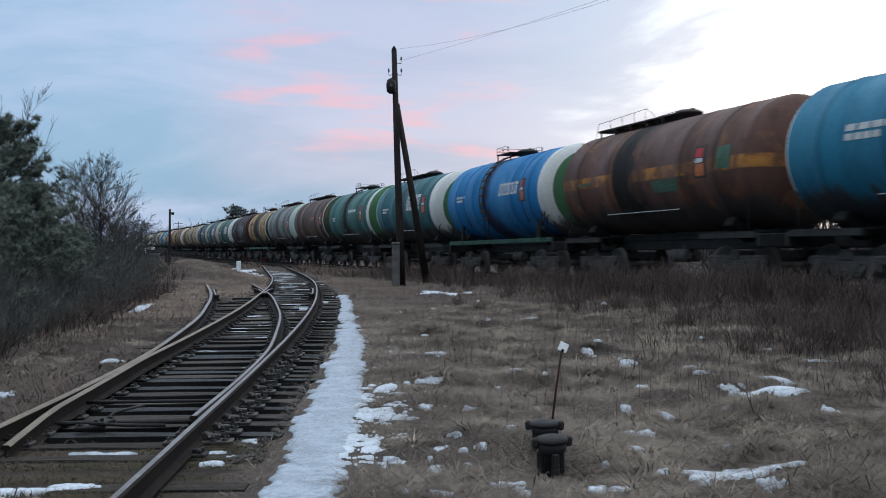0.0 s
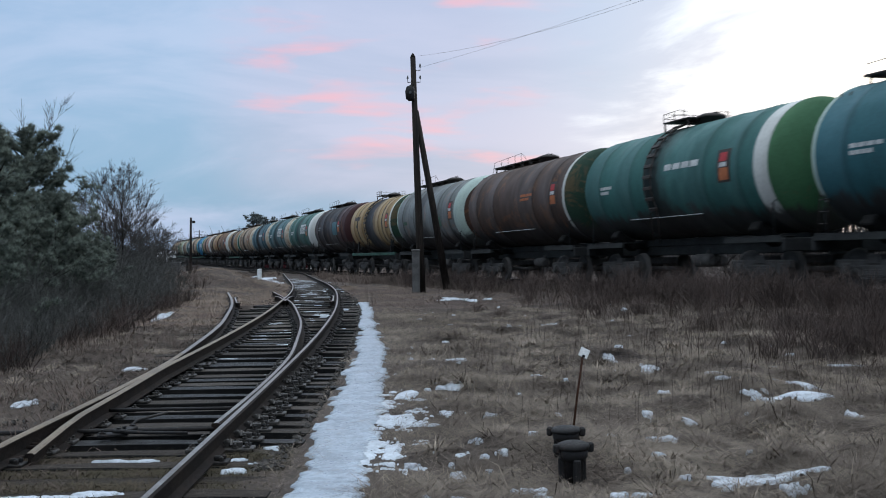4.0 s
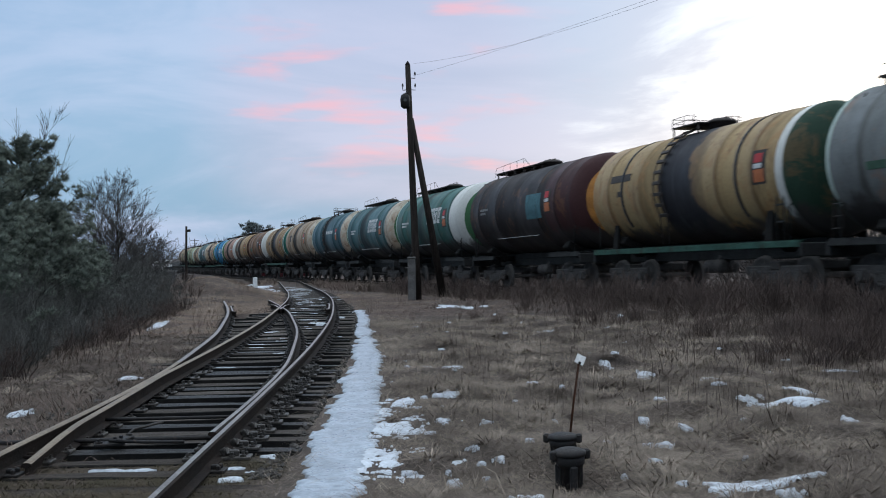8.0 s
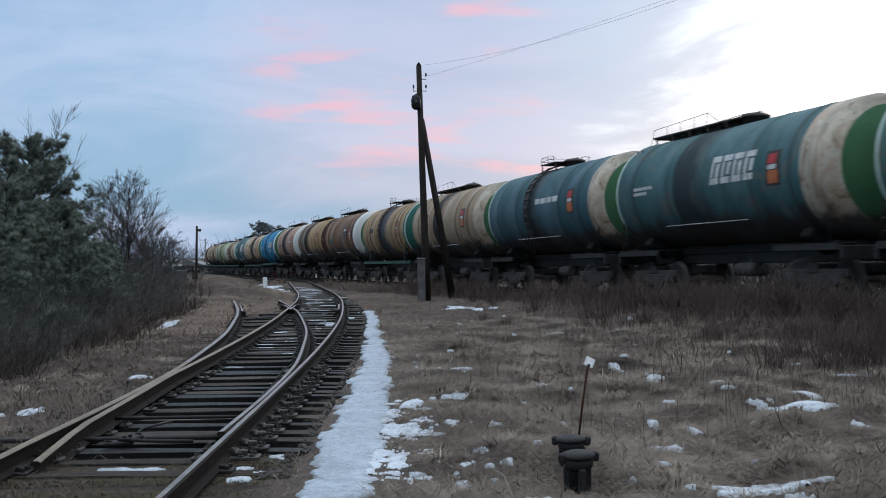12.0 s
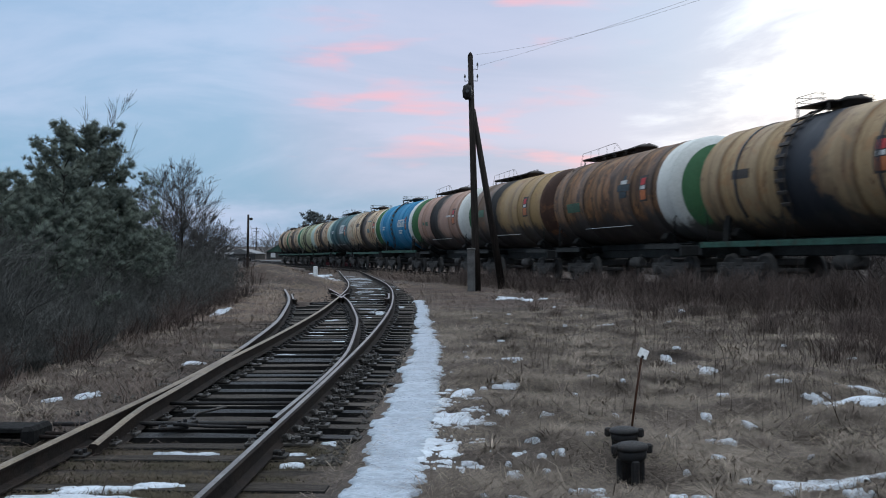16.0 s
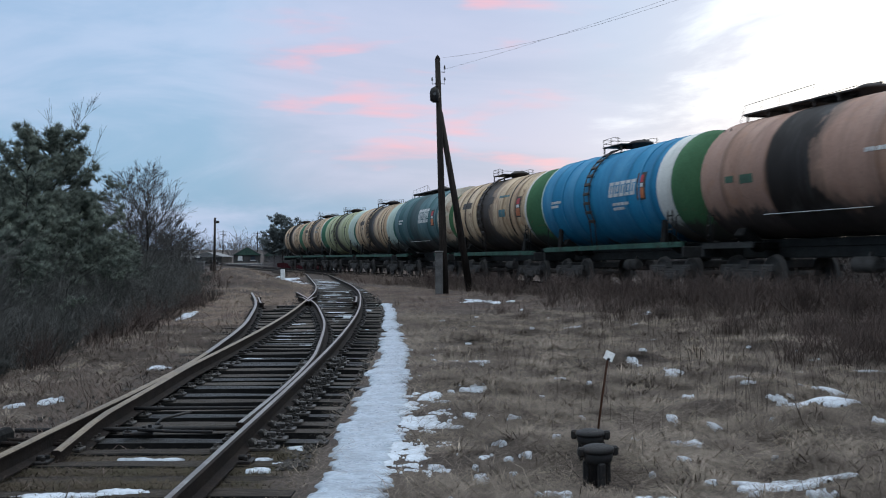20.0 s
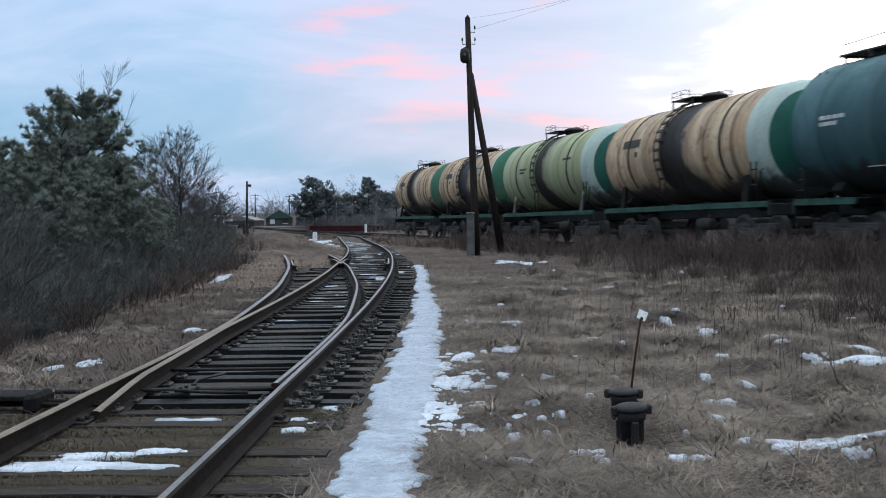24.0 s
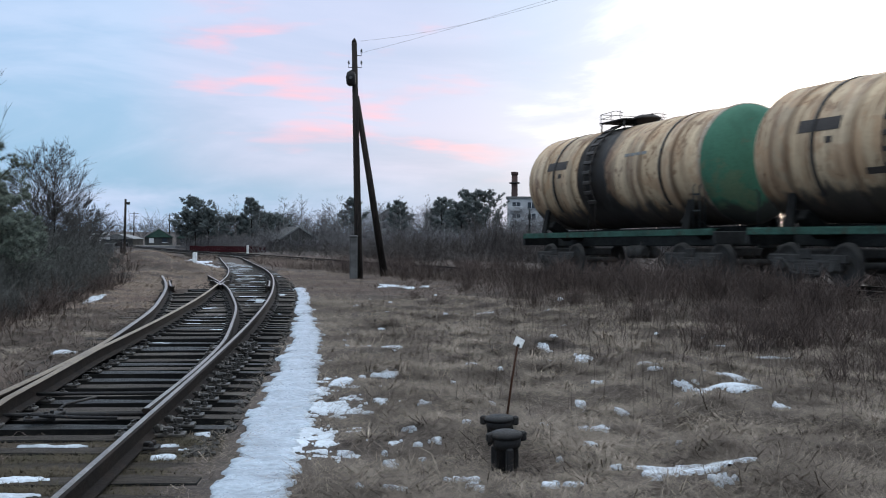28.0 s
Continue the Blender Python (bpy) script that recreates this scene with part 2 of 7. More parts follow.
# ---- mesh helpers ----
class Shape:
    """Collects vertices and faces and turns them into one mesh."""

    def __init__(self):
        self.v, self.f, self.s = [], [], []

    def add(self, verts, faces, smooth=False):
        k = len(self.v)
        self.v.extend(verts)
        self.f.extend([tuple(i + k for i in f) for f in faces])
        self.s.extend([smooth] * len(faces))
        return self

    def box(self, size, at=(0, 0, 0), m=None, bevel=0.0):
        x, y, z = (s / 2 for s in size)
        c = min(bevel, x * 0.9, y * 0.9, z * 0.9)
        if c <= 0:
            vs = [(i * x, j * y, k * z) for i in (-1, 1) for j in (-1, 1) for k in (-1, 1)]
            fs = [(0, 1, 3, 2), (4, 6, 7, 5), (0, 4, 5, 1), (2, 3, 7, 6), (0, 2, 6, 4), (1, 5, 7, 3)]
        else:
            vs, fs = [], []
            for i in (-1, 1):
                for j in (-1, 1):
                    for k in (-1, 1):
                        vs += [(i * x, j * (y - c), k * (z - c)), (i * (x - c), j * y, k * (z - c)), (i * (x - c), j * (y - c), k * z)]
            at_ = lambda i, j, k, a: ((i > 0) * 4 + (j > 0) * 2 + (k > 0)) * 3 + a
            for a in range(3):
                for s in (-1, 1):
                    o = [(-1, -1), (1, -1), (1, 1), (-1, 1)] if s > 0 else [(-1, -1), (-1, 1), (1, 1), (1, -1)]
                    q = []
                    for p, r in o:
                        t = [0, 0, 0]
                        t[a], t[(a + 1) % 3], t[(a + 2) % 3] = s, p, r
                        q.append(at_(*t, a))
                    fs.append(tuple(q))
            for a in range(3):
                b, d = (a + 1) % 3, (a + 2) % 3
                for p in (-1, 1):
                    for r in (-1, 1):
                        t0, t1 = [0, 0, 0], [0, 0, 0]
                        t0[a], t1[a] = -1, 1
                        t0[b] = t1[b] = p
                        t0[d] = t1[d] = r
                        q = (at_(*t0, b), at_(*t1, b), at_(*t1, d), at_(*t0, d))
                        fs.append(q if p * r < 0 else q[::-1])
            for i in (-1, 1):
                for j in (-1, 1):
                    for k in (-1, 1):
                        q = tuple(at_(i, j, k, a) for a in range(3))
                        fs.append(q if i * j * k > 0 else q[::-1])
        mm = Matrix.Translation(at) @ (m or Matrix())
        return self.add([tuple(mm @ Vector(p)) for p in vs], fs)

    def spin(self, profile, segs=24, axis="Z", at=(0, 0, 0), caps=True, smooth=True, m=None):
        """A body of revolution: profile of (radius, height)."""
        vs, fs = [], []
        for r, h in profile:
            for i in range(segs):
                a = 2 * math.pi * i / segs
                p = (r * math.cos(a), r * math.sin(a), h)
                vs.append({"Z": p, "X": (p[2], p[0], p[1]), "Y": (p[1], p[2], p[0])}[axis])
        for j in range(len(profile) - 1):
            for i in range(segs):
                k = (i + 1) % segs
                fs.append((j * segs + i, j * segs + k, (j + 1) * segs + k, (j + 1) * segs + i))
        mm = Matrix.Translation(at) @ (m or Matrix())
        vs = [tuple(mm @ Vector(p)) for p in vs]
        self.add(vs, fs, smooth)
        if caps:
            k = len(self.v) - len(vs)
            self.f += [tuple(k + i for i in reversed(range(segs))), tuple(k + (len(profile) - 1) * segs + i for i in range(segs))]
            self.s += [False, False]
        return self

    def rod(self, pts, radius, sides=6, ends=True, taper=None):
        """A bent bar through points."""
        pts = [Vector(p) for p in pts]
        vs, fs = [], []
        for i, p in enumerate(pts):
            d = (pts[min(i + 1, len(pts) - 1)] - pts[max(i - 1, 0)]).normalized()
            u = d.cross(Vector((0, 0, 1)) if abs(d.z) < 0.9 else Vector((1, 0, 0))).normalized()
            w = d.cross(u)
            r = radius if taper is None else radius + (taper - radius) * i / (len(pts) - 1)
            for k in range(sides):
                a = 2 * math.pi * k / sides
                vs.append(tuple(p + u * r * math.cos(a) + w * r * math.sin(a)))
        for i in range(len(pts) - 1):
            for k in range(sides):
                q = (k + 1) % sides
                fs.append((i * sides + k, i * sides + q, (i + 1) * sides + q, (i + 1) * sides + k))
        if ends:
            fs += [tuple(reversed(range(sides))), tuple((len(pts) - 1) * sides + k for k in range(sides))]
        return self.add(vs, fs, sides > 5)

    def mesh(self, name, *mats):
        me = bpy.data.meshes.new(name)
        me.from_pydata(self.v, [], self.f)
        me.polygons.foreach_set("use_smooth", self.s)
        for m in mats:
            me.materials.append(m)
        me.update()
        return me


def part(name, shape, material, parent=None, label="", at=None):
    """One mesh object under a thing or a part. shape: a Shape, or a mesh that is shared."""
    me = shape if isinstance(shape, bpy.types.Mesh) else shape.mesh(name, material)
    ob = new(name, me)
    if parent is not None:
        ob.parent = parent
    if at is not None:
        ob.matrix_basis = at if isinstance(at, Matrix) else Matrix.Translation(at)
    if label:
        tagged(ob, label)
    return ob


def thing(name, label, category, m=None, group="", kind=""):
    ob = new(name)
    ob.empty_display_size = 0.2
    if m is not None:
        ob.matrix_basis = m
    return tagged(ob, label, category, group, kind)


# ---- plan: heights and track lines ----
GROUND_Y = (-60, 30, 47, 66, 92, 107, 150, 193, 400, 4000)
GROUND_Z = (0, 0, -0.16, -0.35, -0.57, -0.70, -1.15, -1.40, -2.2, -2.2)
TRAIN_A, TRAIN_TH = 17.377, 0.27866          # the running line: where it crosses y = 0, and its turn to the left
RAIL_S = (-60, 0, 26, 32, 48, 68, 96, 111, 122, 159, 200, 600)
RAIL_Z = (0.70, 0.70, 0.53, 0.45, 0.19, 0.0, -0.22, -0.34, -0.50, -0.80, -1.05, -2.0)
MAIN_Y = (-20, 8, 13, 18.4, 27, 33, 40, 49, 58, 73, 88, 96, 110, 125)
MAIN_X = (-2.45, -2.47, -2.48, -2.55, -2.87, -3.28, -3.87, -4.86, -6.05, -8.10, -10.25, -11.8, -14.7, -18.35)
SIDE_Y = (9, 12, 14.5, 18.4, 22, 25.5, 29.5, 34.5, 40)
SIDE_X = (-2.48, -2.49, -2.56, -2.84, -3.18, -3.64, -4.22, -5.10, -6.15)


def spline(xs, ys):
    """A smooth line through the plan's points (Catmull-Rom tangents)."""
    xs, ys = np.array(xs, float), np.array(ys, float)
    d = np.gradient(ys, xs)

    def at(x):
        x = np.asarray(x, float)
        i = np.clip(np.searchsorted(xs, x) - 1, 0, len(xs) - 2)
        h = xs[i + 1] - xs[i]
        t = (x - xs[i]) / h
        return ((2 * t**3 - 3 * t**2 + 1) * ys[i] + (t**3 - 2 * t**2 + t) * h * d[i] + (-2 * t**3 + 3 * t**2) * ys[i + 1] + (t**3 - t**2) * h * d[i + 1])
    return at


main_x, side_x = spline(MAIN_Y, MAIN_X), spline(SIDE_Y, SIDE_X)


def rail_z(s):
    return np.interp(s, RAIL_S, RAIL_Z)


def on_line(s):
    return TRAIN_A - math.sin(TRAIN_TH) * s, math.cos(TRAIN_TH) * s


def base_z(x, y):
    """The lie of the land without its bumps."""
    x, y = np.asarray(x, float), np.asarray(y, float)
    z = np.interp(y, GROUND_Y, GROUND_Z)
    # the running line's low bank
    off = (x - TRAIN_A) * math.cos(TRAIN_TH) + y * math.sin(TRAIN_TH)
    s = y * math.cos(TRAIN_TH) - (x - TRAIN_A) * math.sin(TRAIN_TH)
    bank = np.interp(s, RAIL_S, RAIL_Z) - 0.30
    k = np.clip(1 - (np.abs(off) - 2.2) / 4.5, 0, 1)
    k = k * k * (3 - 2 * k)
    z = z * (1 - k) + bank * k
    # earth heap that ends the siding, and the ditch by the thicket
    z = z + 1.12 * np.exp(-((x + 9.4) / 1.9) ** 2 / 2 - ((y - 46.5) / 3.6) ** 2 / 2)
    z = z + 0.45 * np.exp(-((x + 13.0) / 1.6) ** 2 / 2 - ((y - 58) / 3.0) ** 2 / 2)
    edge = -5.6 - 0.085 * np.clip(y - 16, 0, 80)
    z = z - 0.5 * np.clip((edge - x) / 3.0, 0, 1)
    return z


def height(x, y):
    x, y = np.asarray(x, float), np.asarray(y, float)
    z = base_z(x, y)
    bump = 0.035 * np.sin(1.7 * x + 0.6 * y + 1.3 * np.sin(0.7 * y)) + 0.03 * np.sin(2.9 * y - 1.1 * x + 2 * np.sin(0.9 * x)) + 0.02 * np.sin(5.3 * x + 3.7 * y)
    near_main = np.clip((np.abs(x - main_x(np.clip(y, -20, 125))) - 1.9) / 0.9, 0, 1)
    near_side = np.where((y > 9) & (y < 40), np.clip((np.abs(x - side_x(np.clip(y, 9, 40))) - 1.4) / 0.8, 0, 1), 1.0)
    trough = np.where((y > 9.4) & (y < 60) & (x > main_x(np.clip(y, -20, 125)) - 1.0), (1 - np.clip((np.abs(x - main_x(np.clip(y, -20, 125))) - 1.15) / 0.25, 0, 1)) * 0.19, 0.0)
    trough = np.maximum(trough, np.where((y > 9.4) & (y < 33) & (x > side_x(np.clip(y, 9, 40)) - 1.0), (1 - np.clip((np.abs(x - side_x(np.clip(y, 9, 40))) - 1.15) / 0.25, 0, 1)) * 0.19, 0.0))
    hum = 0.055 * np.sin(3.1 * x + 1.7 * np.sin(1.9 * y)) * np.sin(2.3 * y + 1.3 * np.sin(2.7 * x)) + 0.03 * np.sin(6.1 * x - 3.3 * y) * np.sin(4.7 * y)
    bump = bump + hum * np.clip((x - 0.9) / 0.8, 0, 1) * np.clip((np.hypot(x - 1.15, y - 8.4) - 0.5) / 0.4, 0, 1) * np.clip((60 - y) / 20, 0, 1)
    return z - trough + bump * near_main * near_side * np.clip((np.abs(x + 0.75) - 0.3) / 0.5, 0.25, 1)


def value_noise(x, y, seed=0):
    """Smooth noise in the plane, 0 to 1."""
    xi, yi = np.floor(x), np.floor(y)
    u, v = x - xi, y - yi
    u, v = u * u * (3 - 2 * u), v * v * (3 - 2 * v)

    def h(a, c):
        q = np.sin(a * 127.1 + c * 311.7 + seed * 74.7) * 43758.5453
        return q - np.floor(q)
    return (h(xi, yi) * (1 - u) + h(xi + 1, yi) * u) * (1 - v) + (h(xi, yi + 1) * (1 - u) + h(xi + 1, yi + 1) * u) * v


def fbm(x, y, seed=0, octaves=4):
    s, a, t = 0.0, 0.5, 0.0
    for k in range(octaves):
        s, t = s + a * value_noise(x * 2**k, y * 2**k, seed + k), t + a
        a *= 0.55
    return s / t


# ---- ground ----
def build_ground():
    def lines(*runs):
        return np.unique(np.concatenate([np.linspace(a, b, n) for a, b, n in runs]).round(3))
    xs = lines((-3000, -400, 8), (-400, -60, 12), (-60, -14, 24), (-14, 14, 141), (14, 60, 24), (60, 400, 12), (400, 3000, 8))
    ys = lines((-3000, -200, 6), (-200, -10, 10), (-10, 5, 20), (5, 30, 160), (30, 60, 100), (60, 120, 60), (120, 400, 30), (400, 4000, 10))
    X, Y = np.meshgrid(xs, ys)
    Z = height(X, Y)
    n, k = len(ys), len(xs)
    verts = np.stack([X, Y, Z], -1).reshape(-1, 3)
    i = np.arange(n * k).reshape(n, k)
    faces = np.stack([i[:-1, :-1], i[:-1, 1:], i[1:, 1:], i[1:, :-1]], -1).reshape(-1, 4)
    me = bpy.data.meshes.new("ground")
    me.from_pydata(verts.tolist(), [], faces.tolist())
    me.polygons.foreach_set("use_smooth", [True] * len(faces))
    me.materials.append(M_EARTH)
    return tagged(new("ground", me), "brown field of matted dead grass and bare earth", "ground", kind="structure")


build_ground()


# ---- tracks ----
GAUGE = 1.52
RAIL_H = 0.165
PROFILE = ((-0.075, 0.0), (0.075, 0.0), (0.075, 0.012), (0.012, 0.034), (0.012, 0.122), (0.036, 0.135), (0.037, 0.153), (0.021, 0.165),
           (-0.021, 0.165), (-0.037, 0.153), (-0.036, 0.135), (-0.012, 0.122), (-0.012, 0.034), (-0.075, 0.012))


def rail_mesh(name, pts, zs, head=None, deep=False, until=1e9):
    """The rail section swept along plan points; the head has its own worn steel."""
    n = len(PROFILE)
    pts = [Vector((*p, 0)) for p in pts]
    vs, fs, mi = [], [], []
    for i, p in enumerate(pts):
        d = (pts[min(i + 1, len(pts) - 1)] - pts[max(i - 1, 0)]).normalized()
        u = Vector((d.y, -d.x, 0))
        for a, h in PROFILE:
            q = p + u * a
            vs.append((q.x, q.y, zs[i] + h - RAIL_H))
    for i in range(len(pts) - 1):
        for k in range(n):
            q = (k + 1) % n
            fs.append((i * n + k, (i + 1) * n + k, (i + 1) * n + q, i * n + q))
            mi.append(0 if k not in ((6, 7, 8, 9) if deep else (7,)) else 1 if pts[i].y < until else 2)
    fs += [tuple(range(n)), tuple((len(pts) - 1) * n + k for k in reversed(range(n)))]
    mi += [0, 0]
    me = bpy.data.meshes.new(name)
    me.from_pydata(vs, [], fs)
    for m in (M_RAIL, head or M_RAILTOP, M_RAILTOP):
        me.materials.append(m)
    me.polygons.foreach_set("material_index", mi)
    return me


def offset_line(fx, ys, off):
    out = []
    for y in ys:
        d = (float(fx(y + 0.2)) - float(fx(y - 0.2))) / 0.4
        k = 1 / math.hypot(1, d)
        out.append((float(fx(y)) + off * k, y - off * d * k))
    return out


def top_z(pts):
    return [float(np.interp(y, GROUND_Y, GROUND_Z)) + 0.2 for _, y in pts]


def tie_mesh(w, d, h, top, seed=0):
    """A sleeper: worn, slightly uneven top, tarred sides darkened further for the shade between sleepers."""
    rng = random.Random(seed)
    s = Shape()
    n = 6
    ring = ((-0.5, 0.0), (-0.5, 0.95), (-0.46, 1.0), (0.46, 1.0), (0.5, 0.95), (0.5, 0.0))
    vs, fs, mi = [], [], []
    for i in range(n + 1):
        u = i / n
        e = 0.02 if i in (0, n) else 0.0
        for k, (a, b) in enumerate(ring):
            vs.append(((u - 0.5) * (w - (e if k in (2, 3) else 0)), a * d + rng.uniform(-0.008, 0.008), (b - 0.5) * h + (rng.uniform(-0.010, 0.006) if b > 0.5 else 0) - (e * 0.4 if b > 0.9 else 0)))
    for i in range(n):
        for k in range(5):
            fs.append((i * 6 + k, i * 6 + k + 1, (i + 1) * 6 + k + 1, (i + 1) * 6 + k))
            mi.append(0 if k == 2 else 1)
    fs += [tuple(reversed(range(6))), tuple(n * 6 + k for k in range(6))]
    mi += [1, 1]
    me = s.add(vs, [f[::-1] for f in fs]).mesh("sleeper", top, M_SHADEBLACK)
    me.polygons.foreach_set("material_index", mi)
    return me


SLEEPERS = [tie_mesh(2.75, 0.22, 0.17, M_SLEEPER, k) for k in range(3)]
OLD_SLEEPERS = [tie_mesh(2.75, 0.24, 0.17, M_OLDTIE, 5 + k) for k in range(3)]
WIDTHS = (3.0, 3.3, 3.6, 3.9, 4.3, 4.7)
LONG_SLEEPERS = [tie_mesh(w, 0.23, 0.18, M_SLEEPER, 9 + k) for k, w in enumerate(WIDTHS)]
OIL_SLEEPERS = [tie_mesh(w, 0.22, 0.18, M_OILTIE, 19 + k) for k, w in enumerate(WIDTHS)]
PLATE = Shape().box((0.36, 0.17, 0.022), (0, 0, 0.011), bevel=0.004)
for sx in (-0.13, 0.13):
    for sy in (-0.045, 0.045):
        PLATE.spin([(0.02, 0.02), (0.02, 0.05), (0.012, 0.056)], 6, at=(sx, sy, 0), smooth=False)
    PLATE.box((0.06, 0.05, 0.035), (sx * 0.72, 0, 0.04), bevel=0.008)
PLATE = PLATE.mesh("tie_plate", M_IRON)
CHAIR = Shape().box((0.56, 0.17, 0.028), (0.02, 0, 0.014), bevel=0.006).box((0.05, 0.045, 0.075), (0.075, 0, 0.055), pose(0, 0, 0, 0, -28, 0), bevel=0.008).rod([(0.12, -0.07, 0.05), (0.10, 0.0, 0.085), (0.13, 0.07, 0.05)], 0.013, 5).box((0.12, 0.045, 0.05), (0.14, 0, 0.05), bevel=0.008)
for sx, sy, h in ((0.24, -0.055, 0.075), (0.24, 0.055, 0.085), (0.15, -0.062, 0.065), (0.15, 0.062, 0.07), (-0.22, -0.05, 0.06), (-0.22, 0.05, 0.055)):
    CHAIR.spin([(0.026, 0.028), (0.026, h * 0.6), (0.014, h * 0.62), (0.014, h)], 6, at=(sx, sy, 0), smooth=False)
CHAIR = CHAIR.mesh("slide_chair", M_CHAIR)
TIES = []                              # where each sleeper lies: place, height of its top, turn


def build_turnout():
    rng = random.Random(4)
    track = thing("turnout", "worn railway turnout with rusty rails on tarred wooden sleepers", "railway track", kind="structure")
    g = GAUGE / 2 + 0.036
    ys = np.concatenate([np.arange(-6, 40, 0.5), np.arange(40, 124, 1.5)])
    y2 = np.arange(9.0, 40.2, 0.5)
    runs = {"stock_rail": offset_line(main_x, ys, g)}
    left_stock = offset_line(main_x, np.arange(-6, 9, 0.5), -g) + offset_line(side_x, y2, -g)
    runs["curved_stock_rail"] = left_stock
    # point blades: the left one stands open, the right one lies against its stock rail
    a = offset_line(main_x, np.concatenate([np.arange(8.7, 32.2, 0.5), [32.4]]), -g)
    a = [(x + (0.20 * max(0, 1 - (y - 8.7) / 5.5)) + 0.0, y) for x, y in a]
    runs["point_blade"] = a
    b = offset_line(side_x, np.concatenate([np.arange(9.5, 32.0, 0.5), [32.3]]), g)
    b = [(x - 0.075 * max(0, 1 - (y - 9.5) / 6), y) for x, y in b]
    runs["curved_point_blade"] = b
    runs["running_rail"] = offset_line(main_x, np.concatenate([np.arange(33.0, 40, 0.5), np.arange(40, 124, 1.5)]), -g)
    runs["siding_rail"] = offset_line(side_x, np.arange(33.4, 40.2, 0.5), g)
    # wing rails flare away beside the frog, check rails face them
    wing_a = offset_line(main_x, np.arange(31.4, 35.2, 0.4), -g + 0.11)
    wing_b = offset_line(side_x, np.arange(31.4, 35.2, 0.4), g - 0.11)
    for w, sgn in ((wing_a, 1), (wing_b, -1)):
        w[-1] = (w[-1][0] + sgn * 0.10, w[-1][1])
        w[-2] = (w[-2][0] + sgn * 0.03, w[-2][1])
    runs["wing_rail"], runs["opposite_wing_rail"] = wing_a, wing_b
    for nm, fx, o in (("check_rail", main_x, g - 0.12), ("siding_check_rail", side_x, -g + 0.12)):
        w = offset_line(fx, np.arange(30.4, 35.4, 0.4), o)
        s = -1 if o > 0 else 1
        w[0], w[-1] = (w[0][0] + s * 0.08, w[0][1]), (w[-1][0] + s * 0.08, w[-1][1])
        runs[nm] = w
    for nm, pts in runs.items():
        old = nm in ("curved_stock_rail", "point_blade")
        zs = top_z(pts)
        if nm == "point_blade":
            zs = [z - 0.085 * max(0.0, 1 - (p[1] - 8.7) / 1.3) for z, p in zip(zs, pts)]
        part(nm, rail_mesh(nm, pts, zs, M_RUSTHEAD if old else None, old, 15.5 if nm == "curved_stock_rail" else 1e9), None, track)
    # frog nose
    nose = Shape()
    x0 = float(main_x(32.9)) - g
    nose.box((0.10, 1.3, 0.15), (x0 - 0.02, 33.2, float(np.interp(33, GROUND_Y, GROUND_Z)) + 0.115), m=pose(0, 0, 0, 0, 0, 6), bevel=0.03)
    part("frog_nose", nose, M_RAILTOP, track, "cast steel frog nose")
    # sleepers
    y = -5.6
    i = 0
    while y < 46:
        z = float(np.interp(y, GROUND_Y, GROUND_Z))
        cx, side = float(main_x(y)), float(side_x(np.clip(y, 9, 40)))
        slope = (float(main_x(y + 0.5)) - float(main_x(y - 0.5)))
        jx, jz = rng.uniform(-0.10, 0.10), rng.uniform(-0.035, 0.010)
        if y < 9.2:
            me, c = rng.choice(OLD_SLEEPERS), cx
            top = 0.044 if y < 8.3 else 0.052
        elif y < 36:
            spread = cx - side
            if y > 30.5:
                spread = 0.25
            w = min(range(6), key=lambda k: abs(WIDTHS[k] - (2.9 + spread)))
            oil = rng.random() < (0.7 if y < 15.5 else 0.35 if y < 20 else 0.1)
            me, c, top = (OIL_SLEEPERS if oil else LONG_SLEEPERS)[w], cx - spread / 2, 0.012
        else:
            me, c, top = rng.choice(SLEEPERS), cx, 0.008
        turn = math.degrees(math.atan(-slope)) * 0.7 + rng.uniform(-1.2, 1.2)
        tie = part("sleeper", me, None, track, at=pose(c + jx, y, z + top - 0.087 + jz, 0, 0, turn))
        TIES.append((y, z + top + jz, turn))
        spots = [(cx + g, 1), (cx - g, -1)]
        if 12.5 < y < 30.5:
            spots += [(side + g, 1), (side - g, -1)]
        if y < 8.4:
            spots = []      # the plates are buried there
        for sx, sgn in spots:
            use = CHAIR if 8.8 < y < 17 else PLATE
            part("slide_chair" if use is CHAIR else "tie_plate", use, None, tie, at=pose(sx - c - jx, 0, 0.086, 0, 0, 0 if sgn > 0 else 180))
        y += rng.uniform(0.50, 0.56)
        i += 1
    far = Shape()
    while y < 122:
        z = float(np.interp(y, GROUND_Y, GROUND_Z))
        slope = (float(main_x(y + 0.5)) - float(main_x(y - 0.5)))
        far.box((2.75, 0.24, 0.16), (float(main_x(y)), y, z - 0.07), pose(0, 0, 0, 0, 0, math.degrees(math.atan(-slope))))
        if y < 80:
            TIES.append((y, z + 0.012, math.degrees(math.atan(-slope))))
        y += 0.55
    tagged(part("far_sleepers", far, M_SLEEPER, track), kind="stuff")
    # rods that tie the blades, and their crank
    rods = Shape().rod([(-3.9, 10.02, 0.06), (-1.75, 10.06, 0.06)], 0.022, 8).rod([(-3.2, 11.2, 0.08), (-1.8, 11.2, 0.08)], 0.018, 8)
    part("stretcher_rod", rods, M_IRON, track, "dark steel rods between the point blades")
    crank = Shape().box((0.26, 0.10, 0.03), (-2.72, 9.78, 0.07), pose(0, 0, 0, 4, 0, 18), bevel=0.008).box((0.07, 0.24, 0.03), (-2.60, 9.86, 0.10), pose(0, 0, 0, 0, 5, -12), bevel=0.008)
